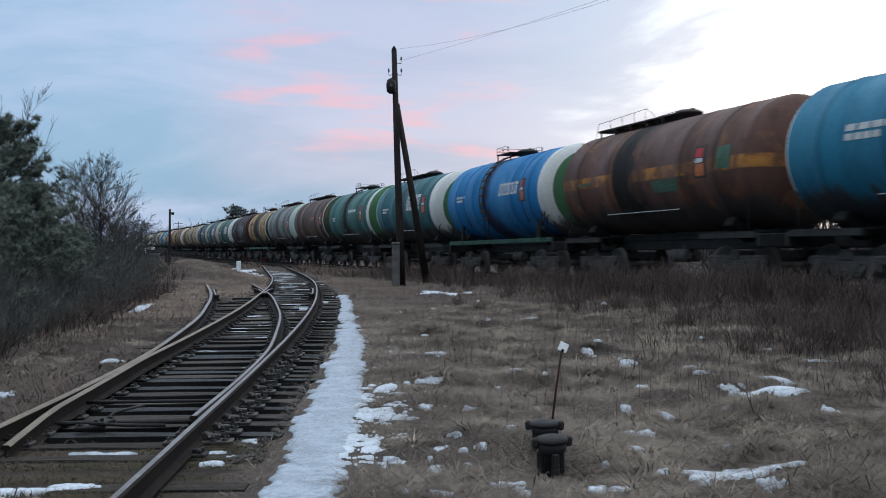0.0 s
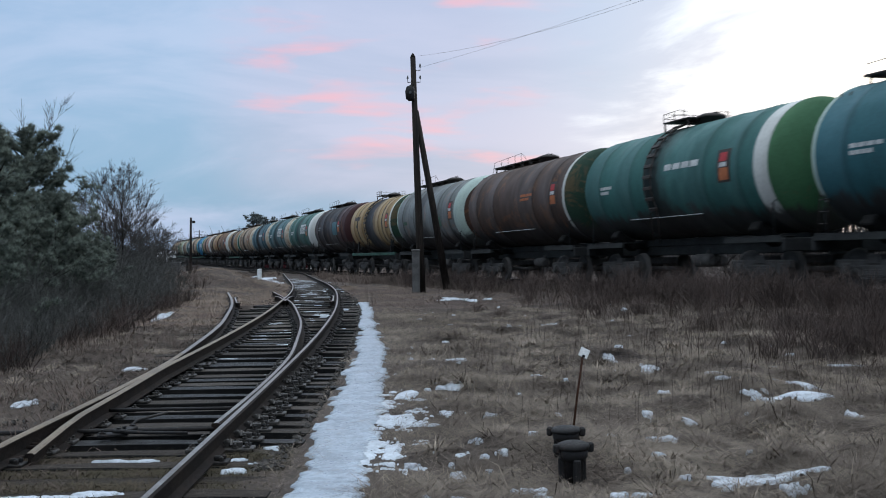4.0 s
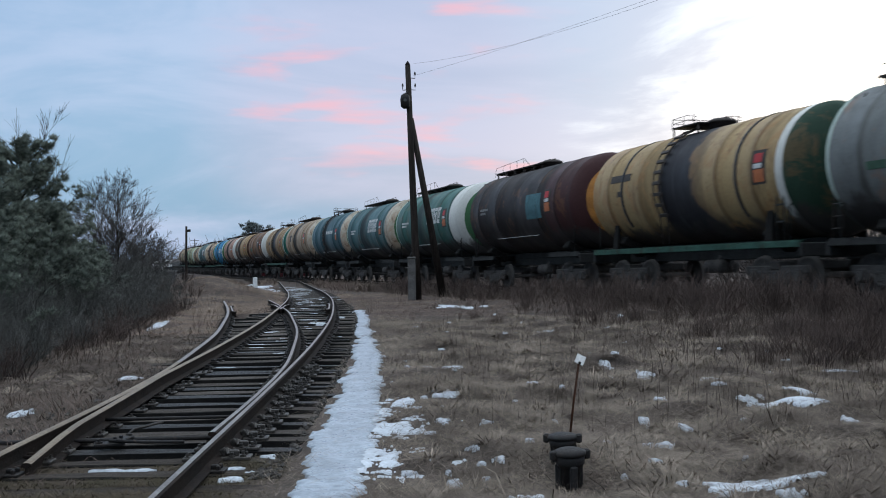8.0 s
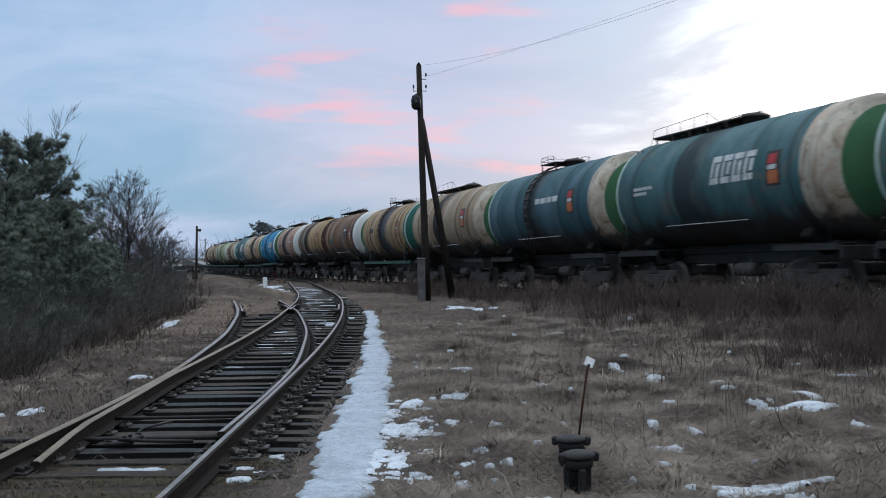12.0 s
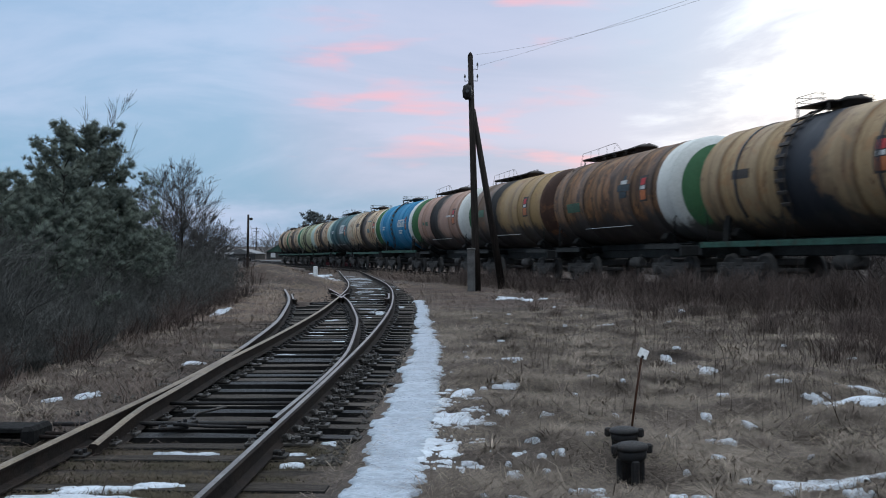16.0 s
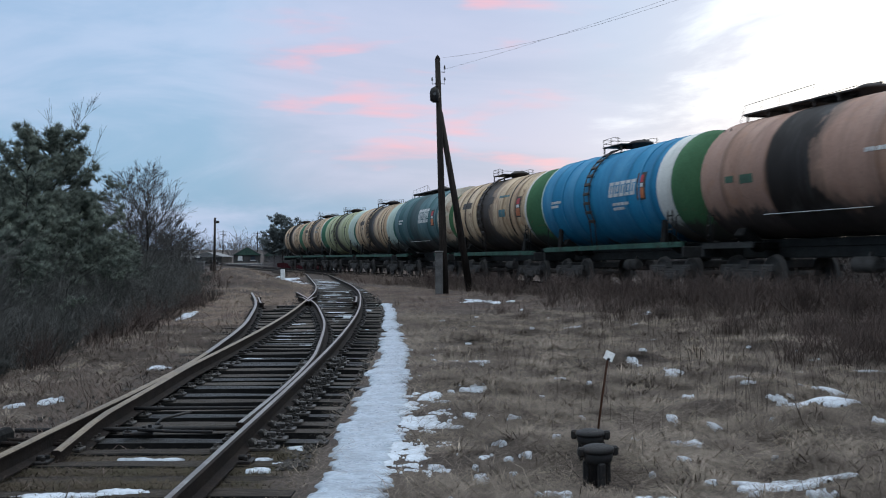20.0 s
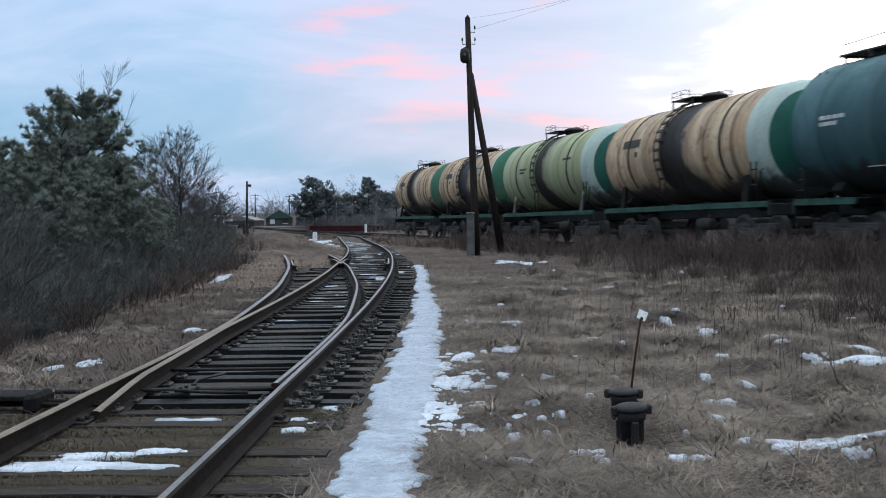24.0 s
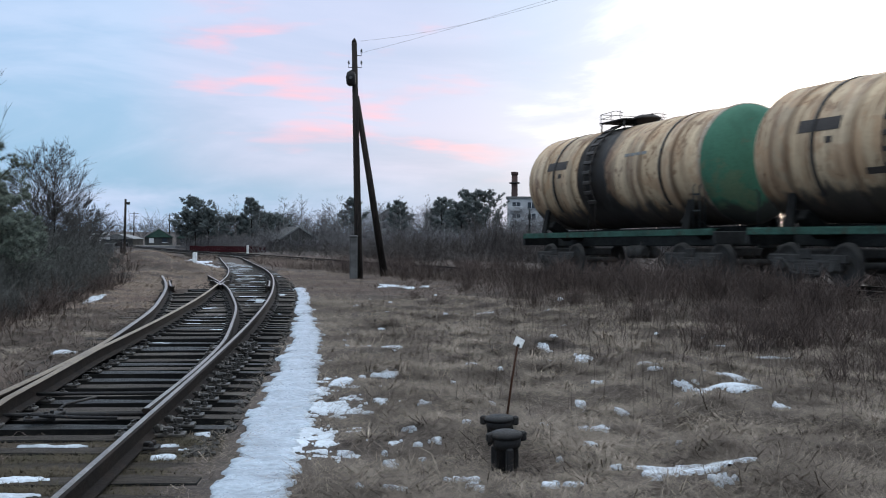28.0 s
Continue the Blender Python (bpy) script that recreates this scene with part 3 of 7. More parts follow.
    for bx, by, bh in ((-2.80, 9.75, 0.06), (-2.62, 9.80, 0.08), (-2.58, 9.95, 0.07), (-2.70, 9.9, 0.05)):
        crank.spin([(0.035, 0), (0.035, bh * 0.6), (0.018, bh * 0.62), (0.018, bh)], 6, at=(bx, by, 0.06), smooth=False)
    crank.rod([(-2.72, 9.78, 0.1), (-2.4, 9.72, 0.09), (-2.05, 9.74, 0.08)], 0.016, 6).rod([(-2.60, 9.94, 0.12), (-2.66, 10.4, 0.10), (-2.5, 10.9, 0.09)], 0.014, 6)
    part("crank", crank, M_IRON, track, "greasy point crank")
    return track


build_turnout()


def build_ballast():
    """The strip of dirty gravel on which the sleepers lie."""
    vs, fs = [], []
    ys = np.concatenate([np.arange(-6, 46, 0.5), np.arange(46, 122, 2.0)])
    offs = (-2.3, -1.9, -1.0, 0.0, 1.0, 1.75, 2.1)
    for y in ys:
        c = float(main_x(y))
        w = 0.0 if y < 12 or y > 40 else c - float(side_x(y))
        for k, o in enumerate(offs):
            x = c + o - (w if o < -1.5 else 0)
            lift = (-0.12 if y < 9.4 else -0.15) + 0.015 * math.sin(3 * y + 5 * o) if abs(o) < 1.2 else -0.22
            vs.append((x, y, float(base_z(x, y)) * 0 + float(np.interp(y, GROUND_Y, GROUND_Z)) + lift))
    n = len(offs)
    for i in range(len(ys) - 1):
        for k in range(n - 1):
            fs.append((i * n + k, i * n + k + 1, (i + 1) * n + k + 1, (i + 1) * n + k))
    s = Shape().add(vs, fs, True)
    me = s.mesh("track_bed", M_BALLAST)
    tagged(new("track_bed", me), "dark oily gravel bed under the turnout", "track bed", kind="structure")


build_ballast()


def build_running_line():
    """The line that the train runs on."""
    line = thing("running_line", "rusty railway line on a low grassy bank", "railway track", kind="structure")
    ss = np.concatenate([np.arange(-40, 130, 3.0), np.arange(130, 420, 10.0)])
    for nm, o in (("rail", -0.796), ("rail", 0.796)):
        pts = []
        for s in ss:
            x, y = on_line(s)
            pts.append((x + o * math.cos(TRAIN_TH), y + o * math.sin(TRAIN_TH)))
        part(nm, rail_mesh(nm, pts, [float(rail_z(s)) for s in ss]), None, line)
    far = Shape()
    s = -20.0
    while s < 160:
        x, y = on_line(s)
        far.box((2.75, 0.25, 0.16), (x, y, float(rail_z(s)) - RAIL_H - 0.09), pose(0, 0, 0, 0, 0, math.degrees(TRAIN_TH)))
        s += 0.6
    tagged(part("sleepers", far, M_SLEEPER, line), kind="stuff")


build_running_line()


def build_stones():
    """Loose ballast stones and crumbs between and beside the sleepers."""
    rng = np.random.default_rng(12)
    n = 5200
    y = 8.4 + 30 * rng.random(n) ** 1.5
    x = main_x(y) + np.where(rng.random(n) < 0.6, rng.uniform(0.85, 1.42, n), rng.uniform(-1.6, 1.0, n))
    z = np.where(np.abs(x - main_x(y)) < 1.2, np.interp(y, GROUND_Y, GROUND_Z) - 0.13, height(x, y)) + rng.uniform(-0.01, 0.03, n)
    s = rng.uniform(0.010, 0.034, n) * (1 + (y - 8) * 0.02)
    base = np.array([(1, 0, 0), (0, 1, 0), (-1, 0, 0), (0, -1, 0), (0, 0, 0.8), (0, 0, -0.8)], float)
    jag = base[None] * rng.uniform(0.6, 1.3, (n, 6, 1)) + rng.normal(0, 0.18, (n, 6, 3))
    v = jag * s[:, None, None] + np.stack([x, y, z], -1)[:, None]
    f = np.array([(0, 1, 4), (1, 2, 4), (2, 3, 4), (3, 0, 4), (1, 0, 5), (2, 1, 5), (3, 2, 5), (0, 3, 5)])
    f = (f[None] + np.arange(n)[:, None, None] * 6).reshape(-1, 3)
    me = bpy.data.meshes.new("ballast_stones")
    me.from_pydata(v.reshape(-1, 3).tolist(), [], f.tolist())
    me.materials.append(M_STONE)
    tagged(new("ballast_stones", me), "loose grey stones scattered between the sleepers", "gravel", kind="stuff")


build_stones()


# ---- tank wagons ----
# kinds of tank: radius, height of the axis over the rail, half length of the barrel
SIZES = {"small": (1.50, 2.92, 4.88), "mid": (1.56, 2.95, 5.00), "norm": (1.60, 2.98, 5.08), "big": (1.63, 3.02, 5.15)}
SEAMS = (-0.80, -0.40, 0.42, 0.74)    # weld seams, in half lengths
PITCH = 12.03


def livery(name, body, second, stain, band=None, rust=0.3, stripe=None, right=None, rough=0.6, skirt=2.05, seams=None):
    """Weathered tank paint. band: (place along the tank, half width, colour) of spilled oil; stripe: (height, half width, colour);
    right: (from where, colour) another colour towards one end; seams: where dirt clings to the welds, for a barrel."""
    m = bpy.data.materials.new(name)
    m.use_nodes = True
    N = Net(m.node_tree)
    b = m.node_tree.nodes["Principled BSDF"]
    co = N.n("ShaderNodeTexCoord").outputs["Object"]
    xyz = N.n("ShaderNodeSeparateXYZ")
    N.put(xyz, 0, co)
    x, z = xyz.outputs[0], xyz.outputs[2]
    shift = 3.7 * (sum(map(ord, name)) % 17)
    moved = N.n("ShaderNodeVectorMath", op="ADD")
    N.put(moved, 0, co)
    moved.inputs[1].default_value = (shift, 0.3 * shift, 0)
    co = moved.outputs[0]
    coarse = N.noise(N.scaled(co, (1, 1, 0.45)), 0.9, 6.0, 0.6, 0.3)
    runs = N.noise(N.scaled(co, (3.2, 1, 0.22)), 1.3, 6.0, 0.65)
    fine = N.noise(co, 18.0, 4.0, 0.6)
    col = N.mix(N.step(coarse, 0.35, 0.68), body, second)
    if right:
        col = N.mix(N.step(N.math("ADD", x, N.math("MULTIPLY", N.math("SUBTRACT", coarse, 0.5), 1.2)), right[0] - 0.15, right[0] + 0.15), col, right[1])
    # paint worn off along the line, then put on again in places
    patch = N.noise(N.scaled(co, (1.1, 0.6, 0.8)), 1.3, 7.0, 0.68, 0.8)
    if stripe:
        off = N.math("ABSOLUTE", N.math("SUBTRACT", z, stripe[0]))
        col = N.mix(N.math("MULTIPLY", N.math("SUBTRACT", 1.0, N.step(off, stripe[1], stripe[1] + 0.03)), N.step(patch, 0.40, 0.56, 1.0, 0.12)), col, stripe[2])
    wide = N.noise(N.scaled(co, (1.5, 0.5, 0.12)), 1.0, 5.0, 0.6, 0.4)
    col = N.mix(N.step(wide, 0.58 - 0.14 * rust, 0.72 - 0.14 * rust, 0.0, min(0.7, 0.2 + 0.8 * rust)), col, tuple(c * 0.5 for c in second))
    # rust blooms in ragged spots
    bloom = N.noise(N.scaled(co, (1.0, 0.7, 0.7)), 2.4, 8.0, 0.72, 1.0)
    rusty = tuple(0.45 * c + 0.55 * q for c, q in zip(body, (0.27, 0.115, 0.045))) if rust > 0.2 else second
    col = N.mix(N.step(patch, 0.58 - 0.10 * rust, 0.65 - 0.10 * rust, 0.0, min(0.75, 1.5 * rust)), col, rusty)
    col = N.mix(N.step(bloom, 0.63 - 0.10 * rust, 0.70 - 0.10 * rust, 0.0, min(0.80, 0.25 + 0.8 * rust)), col, stain)
    col = N.mix(N.step(runs, 0.66 - 0.22 * rust, 0.84 - 0.2 * rust, 0.0, 0.8), col, stain)
    col = N.mix(N.step(fine, 0.35, 0.8, 0.0, 0.40), col, tuple(c * 0.5 for c in second))
    for k, sx in enumerate(seams or ()):
        off = N.math("ABSOLUTE", N.math("SUBTRACT", x, sx + 0.04))
        off = N.math("ADD", off, N.math("MULTIPLY", N.math("SUBTRACT", bloom, 0.5), 0.30))
        col = N.mix(N.step(off, 0.01, 0.20, (0.60, 0.40, 0.55, 0.70)[k % 4] * min(1.0, 0.35 + rust), 0.0), col, tuple(0.5 * c for c in stain))
    if band:
        # oil runs down from the hatch: sharp along the ladder, ragged and thinning on the other side, spreading below
        lowness = N.step(z, 1.6, 2.7, 1.0, 0.0)
        left = N.math("ADD", N.math("SUBTRACT", x, band[0] - band[1]), N.math("MULTIPLY", N.math("SUBTRACT", runs, 0.5), 0.35))
        reach = N.math("ADD", N.math("SUBTRACT", x, band[0] + band[1]), N.math("MULTIPLY", N.math("SUBTRACT", patch, 0.5), 1.6))
        reach = N.math("SUBTRACT", reach, N.math("MULTIPLY", lowness, 0.9))
        core = N.math("MULTIPLY", N.step(left, -0.05, 0.08), N.step(reach, -0.10, 0.10, 0.97, 0.0))
        fringe = N.math("MULTIPLY", N.step(left, -0.05, 0.08), N.step(reach, 0.10, 0.75, 0.6, 0.0))
        col = N.mix(fringe, col, tuple(0.5 * c + 0.35 * q for c, q in zip(stain, band[2])))
        col = N.mix(core, col, band[2])
        col = N.mix(N.math("MULTIPLY", core, N.step(runs, 0.55, 0.75, 0.0, 0.55)), col, tuple(0.06 + 1.5 * c for c in band[2]))
    # black coating and painted underside shade along the bottom, with a ragged upper edge
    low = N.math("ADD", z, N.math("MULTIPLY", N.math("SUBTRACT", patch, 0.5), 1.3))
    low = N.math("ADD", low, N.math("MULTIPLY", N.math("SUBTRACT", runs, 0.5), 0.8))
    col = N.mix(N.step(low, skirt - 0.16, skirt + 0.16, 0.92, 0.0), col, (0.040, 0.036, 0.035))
    N.put(b, "Base Color", col)
    N.put(b, "Specular IOR Level", 0.2)
    N.put(b, "Roughness", N.step(coarse, 0.3, 0.7, rough - 0.1, rough + 0.15))
    bp = N.n("ShaderNodeBump")
    N.put(bp, "Strength", 0.12), N.put(bp, "Distance", 0.02), N.put(bp, "Height", N.noise(co, 5.0, 4.0, 0.6))
    N.put(b, "Normal", bp.outputs[0])
    return m


def ring_paint(name, colour, rust=0.2):
    return livery(name, colour, tuple(c * 0.8 for c in colour), (0.16, 0.085, 0.05), rust=rust, skirt=2.0)


R_WHITE = ring_paint("ring_white", (0.62, 0.63, 0.60), 0.15)
R_CREAM = ring_paint("ring_cream_rusty", (0.52, 0.47, 0.38), 0.75)
R_PALE = ring_paint("ring_pale_green", (0.45, 0.55, 0.50), 0.15)
G_GREEN = ring_paint("dome_green", (0.056, 0.150, 0.072), 0.2)
G_SEA = ring_paint("dome_sea_green", (0.055, 0.165, 0.108), 0.22)
G_MAROON = ring_paint("dome_maroon", (0.050, 0.019, 0.020), 0.15)
YELLOW_GREEN = ring_paint("saddle_yellow_green", (0.33, 0.36, 0.21), 0.15)
G_TEAL = ring_paint("dome_teal", (0.022, 0.115, 0.09), 0.2)
G_DARK = ring_paint("dome_dark_green", (0.022, 0.052, 0.034), 0.3)
G_BROWN = ring_paint("dome_brown", (0.075, 0.04, 0.03), 0.4)
SILL_GREEN = paint("sill_green", (0.045, 0.115, 0.09), (0.026, 0.06, 0.048), 0.75, scale=1.5, fine=20, bump=0.2, spots=((0.05, 0.04, 0.03), 0.5))
SILL_DARK = paint("sill_dark", (0.042, 0.046, 0.045), (0.028, 0.028, 0.028), 0.8, scale=1.5, fine=20, bump=0.2)
P_RED = paint("placard_red", (0.50, 0.03, 0.035), None, 0.6, bump=0)
P_ORANGE = paint("placard_orange", (0.55, 0.16, 0.05), None, 0.6, bump=0)
P_BLACK = paint("stencil_dark", (0.045, 0.035, 0.03), None, 0.7, bump=0)
P_DARKBLUE = paint("mark_dark_blue", (0.035, 0.05, 0.06), None, 0.7, bump=0)
P_GREY = paint("stencil_grey", (0.22, 0.23, 0.22), (0.14, 0.14, 0.14), 0.7, bump=0)
P_PATCH = paint("patch_green", (0.055, 0.13, 0.085), None, 0.7, bump=0)
P_YELLOW = paint("mark_orange", (0.50, 0.22, 0.05), None, 0.7, bump=0)
P_BLUEPATCH = paint("patch_teal", (0.06, 0.17, 0.20), None, 0.7, bump=0)
P_WHITE = paint("stencil_white", (0.62, 0.63, 0.62), (0.42, 0.43, 0.43), 0.6, scale=4, fine=30, var=0.3, bump=0)

SEGS = 44


def shared(TANK_R, TANK_Z, BARREL):
    """Meshes that all wagons of one kind have in common."""
    k = {}
    dome = [(TANK_R * math.cos(a) if q < 8 else 0.02, 0.46 * math.sin(a)) for q, a in enumerate(np.linspace(0, math.pi / 2, 9))]
    k["rim"] = Shape().spin([(r + 0.004, h + 0.002) for r, h in dome[:4]], SEGS, axis="X", at=(BARREL, 0, TANK_Z), caps=False).mesh("dome_rim", None)
    k["dome_r"] = Shape().spin(dome, SEGS, axis="X", at=(BARREL, 0, TANK_Z), caps=False).mesh("dome", None)
    k["dome_l"] = Shape().spin([(r, -h) for r, h in reversed(dome)], SEGS, axis="X", at=(-BARREL, 0, TANK_Z), caps=False).mesh("dome", None)
    k["lip_l"] = Shape().spin([(TANK_R - 0.01, -0.05), (TANK_R + 0.012, -0.03), (TANK_R + 0.012, 0.05), (TANK_R, 0.06)], SEGS, axis="X", at=(-BARREL, 0, TANK_Z), caps=False).mesh("rim_weld", None)
    k["circle"] = Shape().spin([(r, h + 0.006) for r, h in dome[4:6]], SEGS, axis="X", at=(BARREL, 0, TANK_Z), caps=False).mesh("painted_circle", P_YELLOW)
    k["disc"] = Shape().spin([(r, h + 0.006) for r, h in dome[5:]], SEGS, axis="X", at=(BARREL, 0, TANK_Z), caps=False).mesh("painted_disc", P_PATCH)
    lip = [(TANK_R, -0.05), (TANK_R + 0.022, -0.035), (TANK_R + 0.022, 0.03), (TANK_R - 0.01, 0.05)]
    k["lip"] = Shape().spin(lip, SEGS, axis="X", at=(BARREL, 0, TANK_Z), caps=False).mesh("rim_weld", None)
    side = Shape().box((2.55, 0.10, 0.20), (0, 0, 0.62), bevel=0.03).box((0.9, 0.12, 0.30), (0, 0, 0.48), bevel=0.05)
    for sx in (-0.925, 0.925):
        side.box((0.36, 0.16, 0.34), (sx, 0, 0.50), bevel=0.06)
        side.spin([(0.11, 0), (0.11, 0.06), (0.07, 0.09)], 12, axis="Y", at=(sx, -0.13, 0.475)).spin([(0.11, 0), (0.11, 0.06)], 12, axis="Y", at=(sx, 0.08, 0.475))
    for sx in (-0.55, 0.55):
        side.rod([(sx * 1.25, 0, 0.6), (sx * 0.75, 0, 0.30), (sx * 0.3, 0, 0.26)], 0.06, 6)
    k["side_frame"] = side.mesh("side_frame", M_UNDER)
    coil = []
    for j in range(5):
        coil += [(0.082, 0.28 + j * 0.05), (0.097, 0.298 + j * 0.05), (0.082, 0.318 + j * 0.05)]
    k["spring"] = Shape().spin(coil, 10).mesh("spring", M_UNDER)
    wheel = Shape().spin([(0.075, -1.02), (0.075, 1.02)], 12, axis="Y")
    for sy in (-1, 1):
        y0 = 0.76 * sy
        prof = [(0.09, y0 - 0.07), (0.16, y0 - 0.045), (0.36, y0 - 0.03), (0.40, y0 - 0.065), (0.475, y0 - 0.065), (0.478, y0 + 0.03), (0.505, y0 + 0.04), (0.505, y0 + 0.065), (0.40, y0 + 0.065), (0.36, y0 + 0.02), (0.16, y0 + 0.04), (0.09, y0 + 0.07)]
        if sy > 0:
            prof = [(r, 2 * y0 - h) for r, h in reversed(prof)]
        wheel.spin(prof, 28, axis="Y")
        for q in range(4):
            a = q * math.pi / 2
            wheel.spin([(0.035, 0), (0.035, 0.02)], 8, axis="Y", at=(0.25 * math.cos(a), y0 - (0.055 if sy < 0 else -0.035), 0.25 * math.sin(a)), smooth=False)
    k["wheelset"] = wheel.mesh("wheelset", M_UNDER)
    k["bolster"] = Shape().box((0.42, 2.2, 0.24), (0, 0, 0.72), bevel=0.04).spin([(0.2, 0.8), (0.2, 0.95)], 14).mesh("bolster", M_UNDER)
    coup = Shape().box((0.75, 0.16, 0.20), (0.30, 0, 1.04), bevel=0.03).box((0.26, 0.36, 0.30), (0.66, -0.02, 1.04), bevel=0.07).box((0.12, 0.14, 0.24), (0.80, 0.12, 1.04), bevel=0.03)
    k["coupler"] = coup.mesh("coupler", M_UNDER)
    k["end_beam"] = Shape().box((0.14, 2.9, 0.32), (0, 0, 1.08), bevel=0.02).box((0.05, 0.5, 0.4), (0.06, 0, 1.04), bevel=0.01).mesh("end_beam", SILL_DARK)
    k["centre_sill"] = Shape().box((11.1, 0.42, 0.34), (0, 0, 1.05), bevel=0.03).box((9.6, 0.5, 0.22), (0, 0, 1.27), bevel=0.02).mesh("centre_sill", SILL_DARK)
    for nm, mat_ in (("sill_green", SILL_GREEN), ("sill_dark", SILL_DARK)):
        k[nm] = Shape().box((10.9, 0.09, 0.15), (0, 0, 1.215), bevel=0.012).box((10.9, 0.16, 0.02), (0, 0.04, 1.295), bevel=0.004).mesh("side_sill", mat_)
        k[nm + "_short"] = Shape().box((2.5, 0.09, 0.15), (0, 0, 1.215), bevel=0.012).box((2.5, 0.5, 0.02), (0, 0.2, 1.295), bevel=0.004).mesh("side_sill", mat_)
    sad = Shape()
    for sy in (-1, 1):
        sad.box((0.42, 0.8, 0.26), (0, sy * 0.88, 1.36), pose(0, 0, 0, sy * 34, 0, 0), bevel=0.03)
    k["saddle"] = sad.box((0.6, 1.4, 0.2), (0, 0, 1.2), bevel=0.03).mesh("saddle", M_SHADEBLACK)
    for sy, nm in ((-1, "bracket"), (1, "far_bracket")):
        brk = Shape()
        y1 = sy * (TANK_R * 0.80)
        brk.add([(-0.15, sy * 1.38, 1.30), (0.15, sy * 1.38, 1.30), (0.12, y1, TANK_Z - TANK_R * 0.52), (-0.12, y1, TANK_Z - TANK_R * 0.52),
                 (-0.15, sy * 1.30, 1.30), (0.15, sy * 1.30, 1.30), (0.12, y1 - sy * 0.08, TANK_Z - TANK_R * 0.52), (-0.12, y1 - sy * 0.08, TANK_Z - TANK_R * 0.52)],
                [(0, 1, 2, 3), (5, 4, 7, 6), (1, 5, 6, 2), (4, 0, 3, 7), (3, 2, 6, 7), (4, 5, 1, 0)])
        k[nm] = brk.mesh("saddle_bracket", None)
    post = Shape()
    for sx in (-0.14, 0.14):
        post.rod([(sx, 0, 1.30), (sx, 0, 2.35), (sx, 0.10, 2.45)], 0.022, 6)
    post.box((0.34, 0.03, 0.04), (0, 0, 1.75)).box((0.34, 0.03, 0.04), (0, 0, 2.15))
    k["step_frame"] = post.mesh("step_frame", SILL_DARK)
    k["brake_cylinder"] = Shape().spin([(0.12, -0.4), (0.19, -0.36), (0.19, 0.3), (0.1, 0.4)], 14, axis="X", at=(0.4, -0.55, 0.72)).rod([(0.4, -0.55, 0.8), (0.4, -0.4, 1.0)], 0.04, 6).mesh("brake_cylinder", M_UNDER)
    k["air_tank"] = Shape().spin([(0.1, -0.5), (0.2, -0.45), (0.2, 0.45), (0.1, 0.5)], 14, axis="X", at=(-0.9, 0.5, 0.72)).rod([(-0.9, 0.5, 0.8), (-0.9, 0.4, 1.0)], 0.04, 6).mesh("air_tank", M_UNDER)
    valve = Shape().spin([(0.16, -0.28), (0.16, 0.05), (0.24, 0.08)], 12, at=(0, 0, 1.2)).spin([(0.09, -0.5), (0.12, -0.45), (0.12, -0.28)], 10, at=(0, 0, 1.2))
    k["drain_valve"] = valve.mesh("drain_valve", M_UNDER)
    hatch = Shape().spin([(0.36, 0), (0.36, 0.16), (0.41, 0.17), (0.41, 0.22), (0.25, 0.29), (0.05, 0.31)], 18, at=(0, 0, TANK_Z + TANK_R - 0.03))
    hatch.rod([(-0.3, 0, TANK_Z + TANK_R + 0.26), (0.3, 0, TANK_Z + TANK_R + 0.26)], 0.03, 6)
    k["hatch"] = hatch.mesh("hatch", P_BLACK)
    top = TANK_Z + TANK_R
    # short stage by the hatch
    st = Shape().box((1.5, 1.5, 0.04), (-0.75, 0, top + 0.14), bevel=0.01)
    for sx in (-1.45, -0.1):
        for sy in (-0.7, 0.7):
            st.rod([(sx, sy, top + 0.14), (sx, sy, top - 0.28)], 0.03, 6)
    k["stage"] = st.mesh("stage", P_BLACK)
    rl = Shape()
    for sy in (-0.72, 0.72):
        for h in (0.20, 0.40):
            rl.rod([(-1.48, sy, top + 0.14 + h * 0.66), (-0.6, sy, top + 0.16 + h * 0.66), (-0.15, sy, top + 0.14 + h * 0.45)], 0.009, 5)
        for sx in (-1.48, -0.85, -0.3):
            rl.rod([(sx, sy, top + 0.14), (sx, sy, top + 0.40)], 0.012, 5)
    for h in (0.20, 0.40):
        rl.rod([(-1.48, -0.72, top + 0.14 + h * 0.66), (-1.48, 0.72, top + 0.14 + h * 0.66)], 0.009, 5)
    k["stage_rail"] = rl.mesh("stage_railing", P_BLACK)
    # long walkway from one end to the hatch
    wk = Shape()
    for j in range(3):
        wk.box((4.9, 0.30, 0.05), (-2.4, -0.36 + 0.36 * j, top + 0.13), bevel=0.01)
    for sx in (-4.6, -3.6, -2.6, -1.6, -0.6):
        wk.box((0.06, 1.15, 0.05), (sx, 0, top + 0.08))
        for sy in (-0.5, 0.5):
            wk.rod([(sx, sy, top + 0.1), (sx, sy, top - 0.22)], 0.03, 6)
    k["walkway"] = wk.mesh("walkway", P_BLACK)
    wr = Shape()
    for sy in (-0.58,  0.58):
        wr.rod([(-4.85, sy, top - 0.1), (-4.6, sy, top + 0.36), (-1.4, sy, top + 0.46), (-0.9, sy, top + 0.16)], 0.009, 5)
        for sx in (-3.8, -3.0, -2.2, -1.5):
            wr.rod([(sx, sy, top + 0.12), (sx, sy, top + 0.36 + (sx + 4.6) * 0.03)], 0.008, 5)
    k["walk_rail"] = wr.mesh("walkway_railing", P_BLACK)
    # ladders: one hugs the barrel beside the hatch, one stands at the end
    lad = Shape()
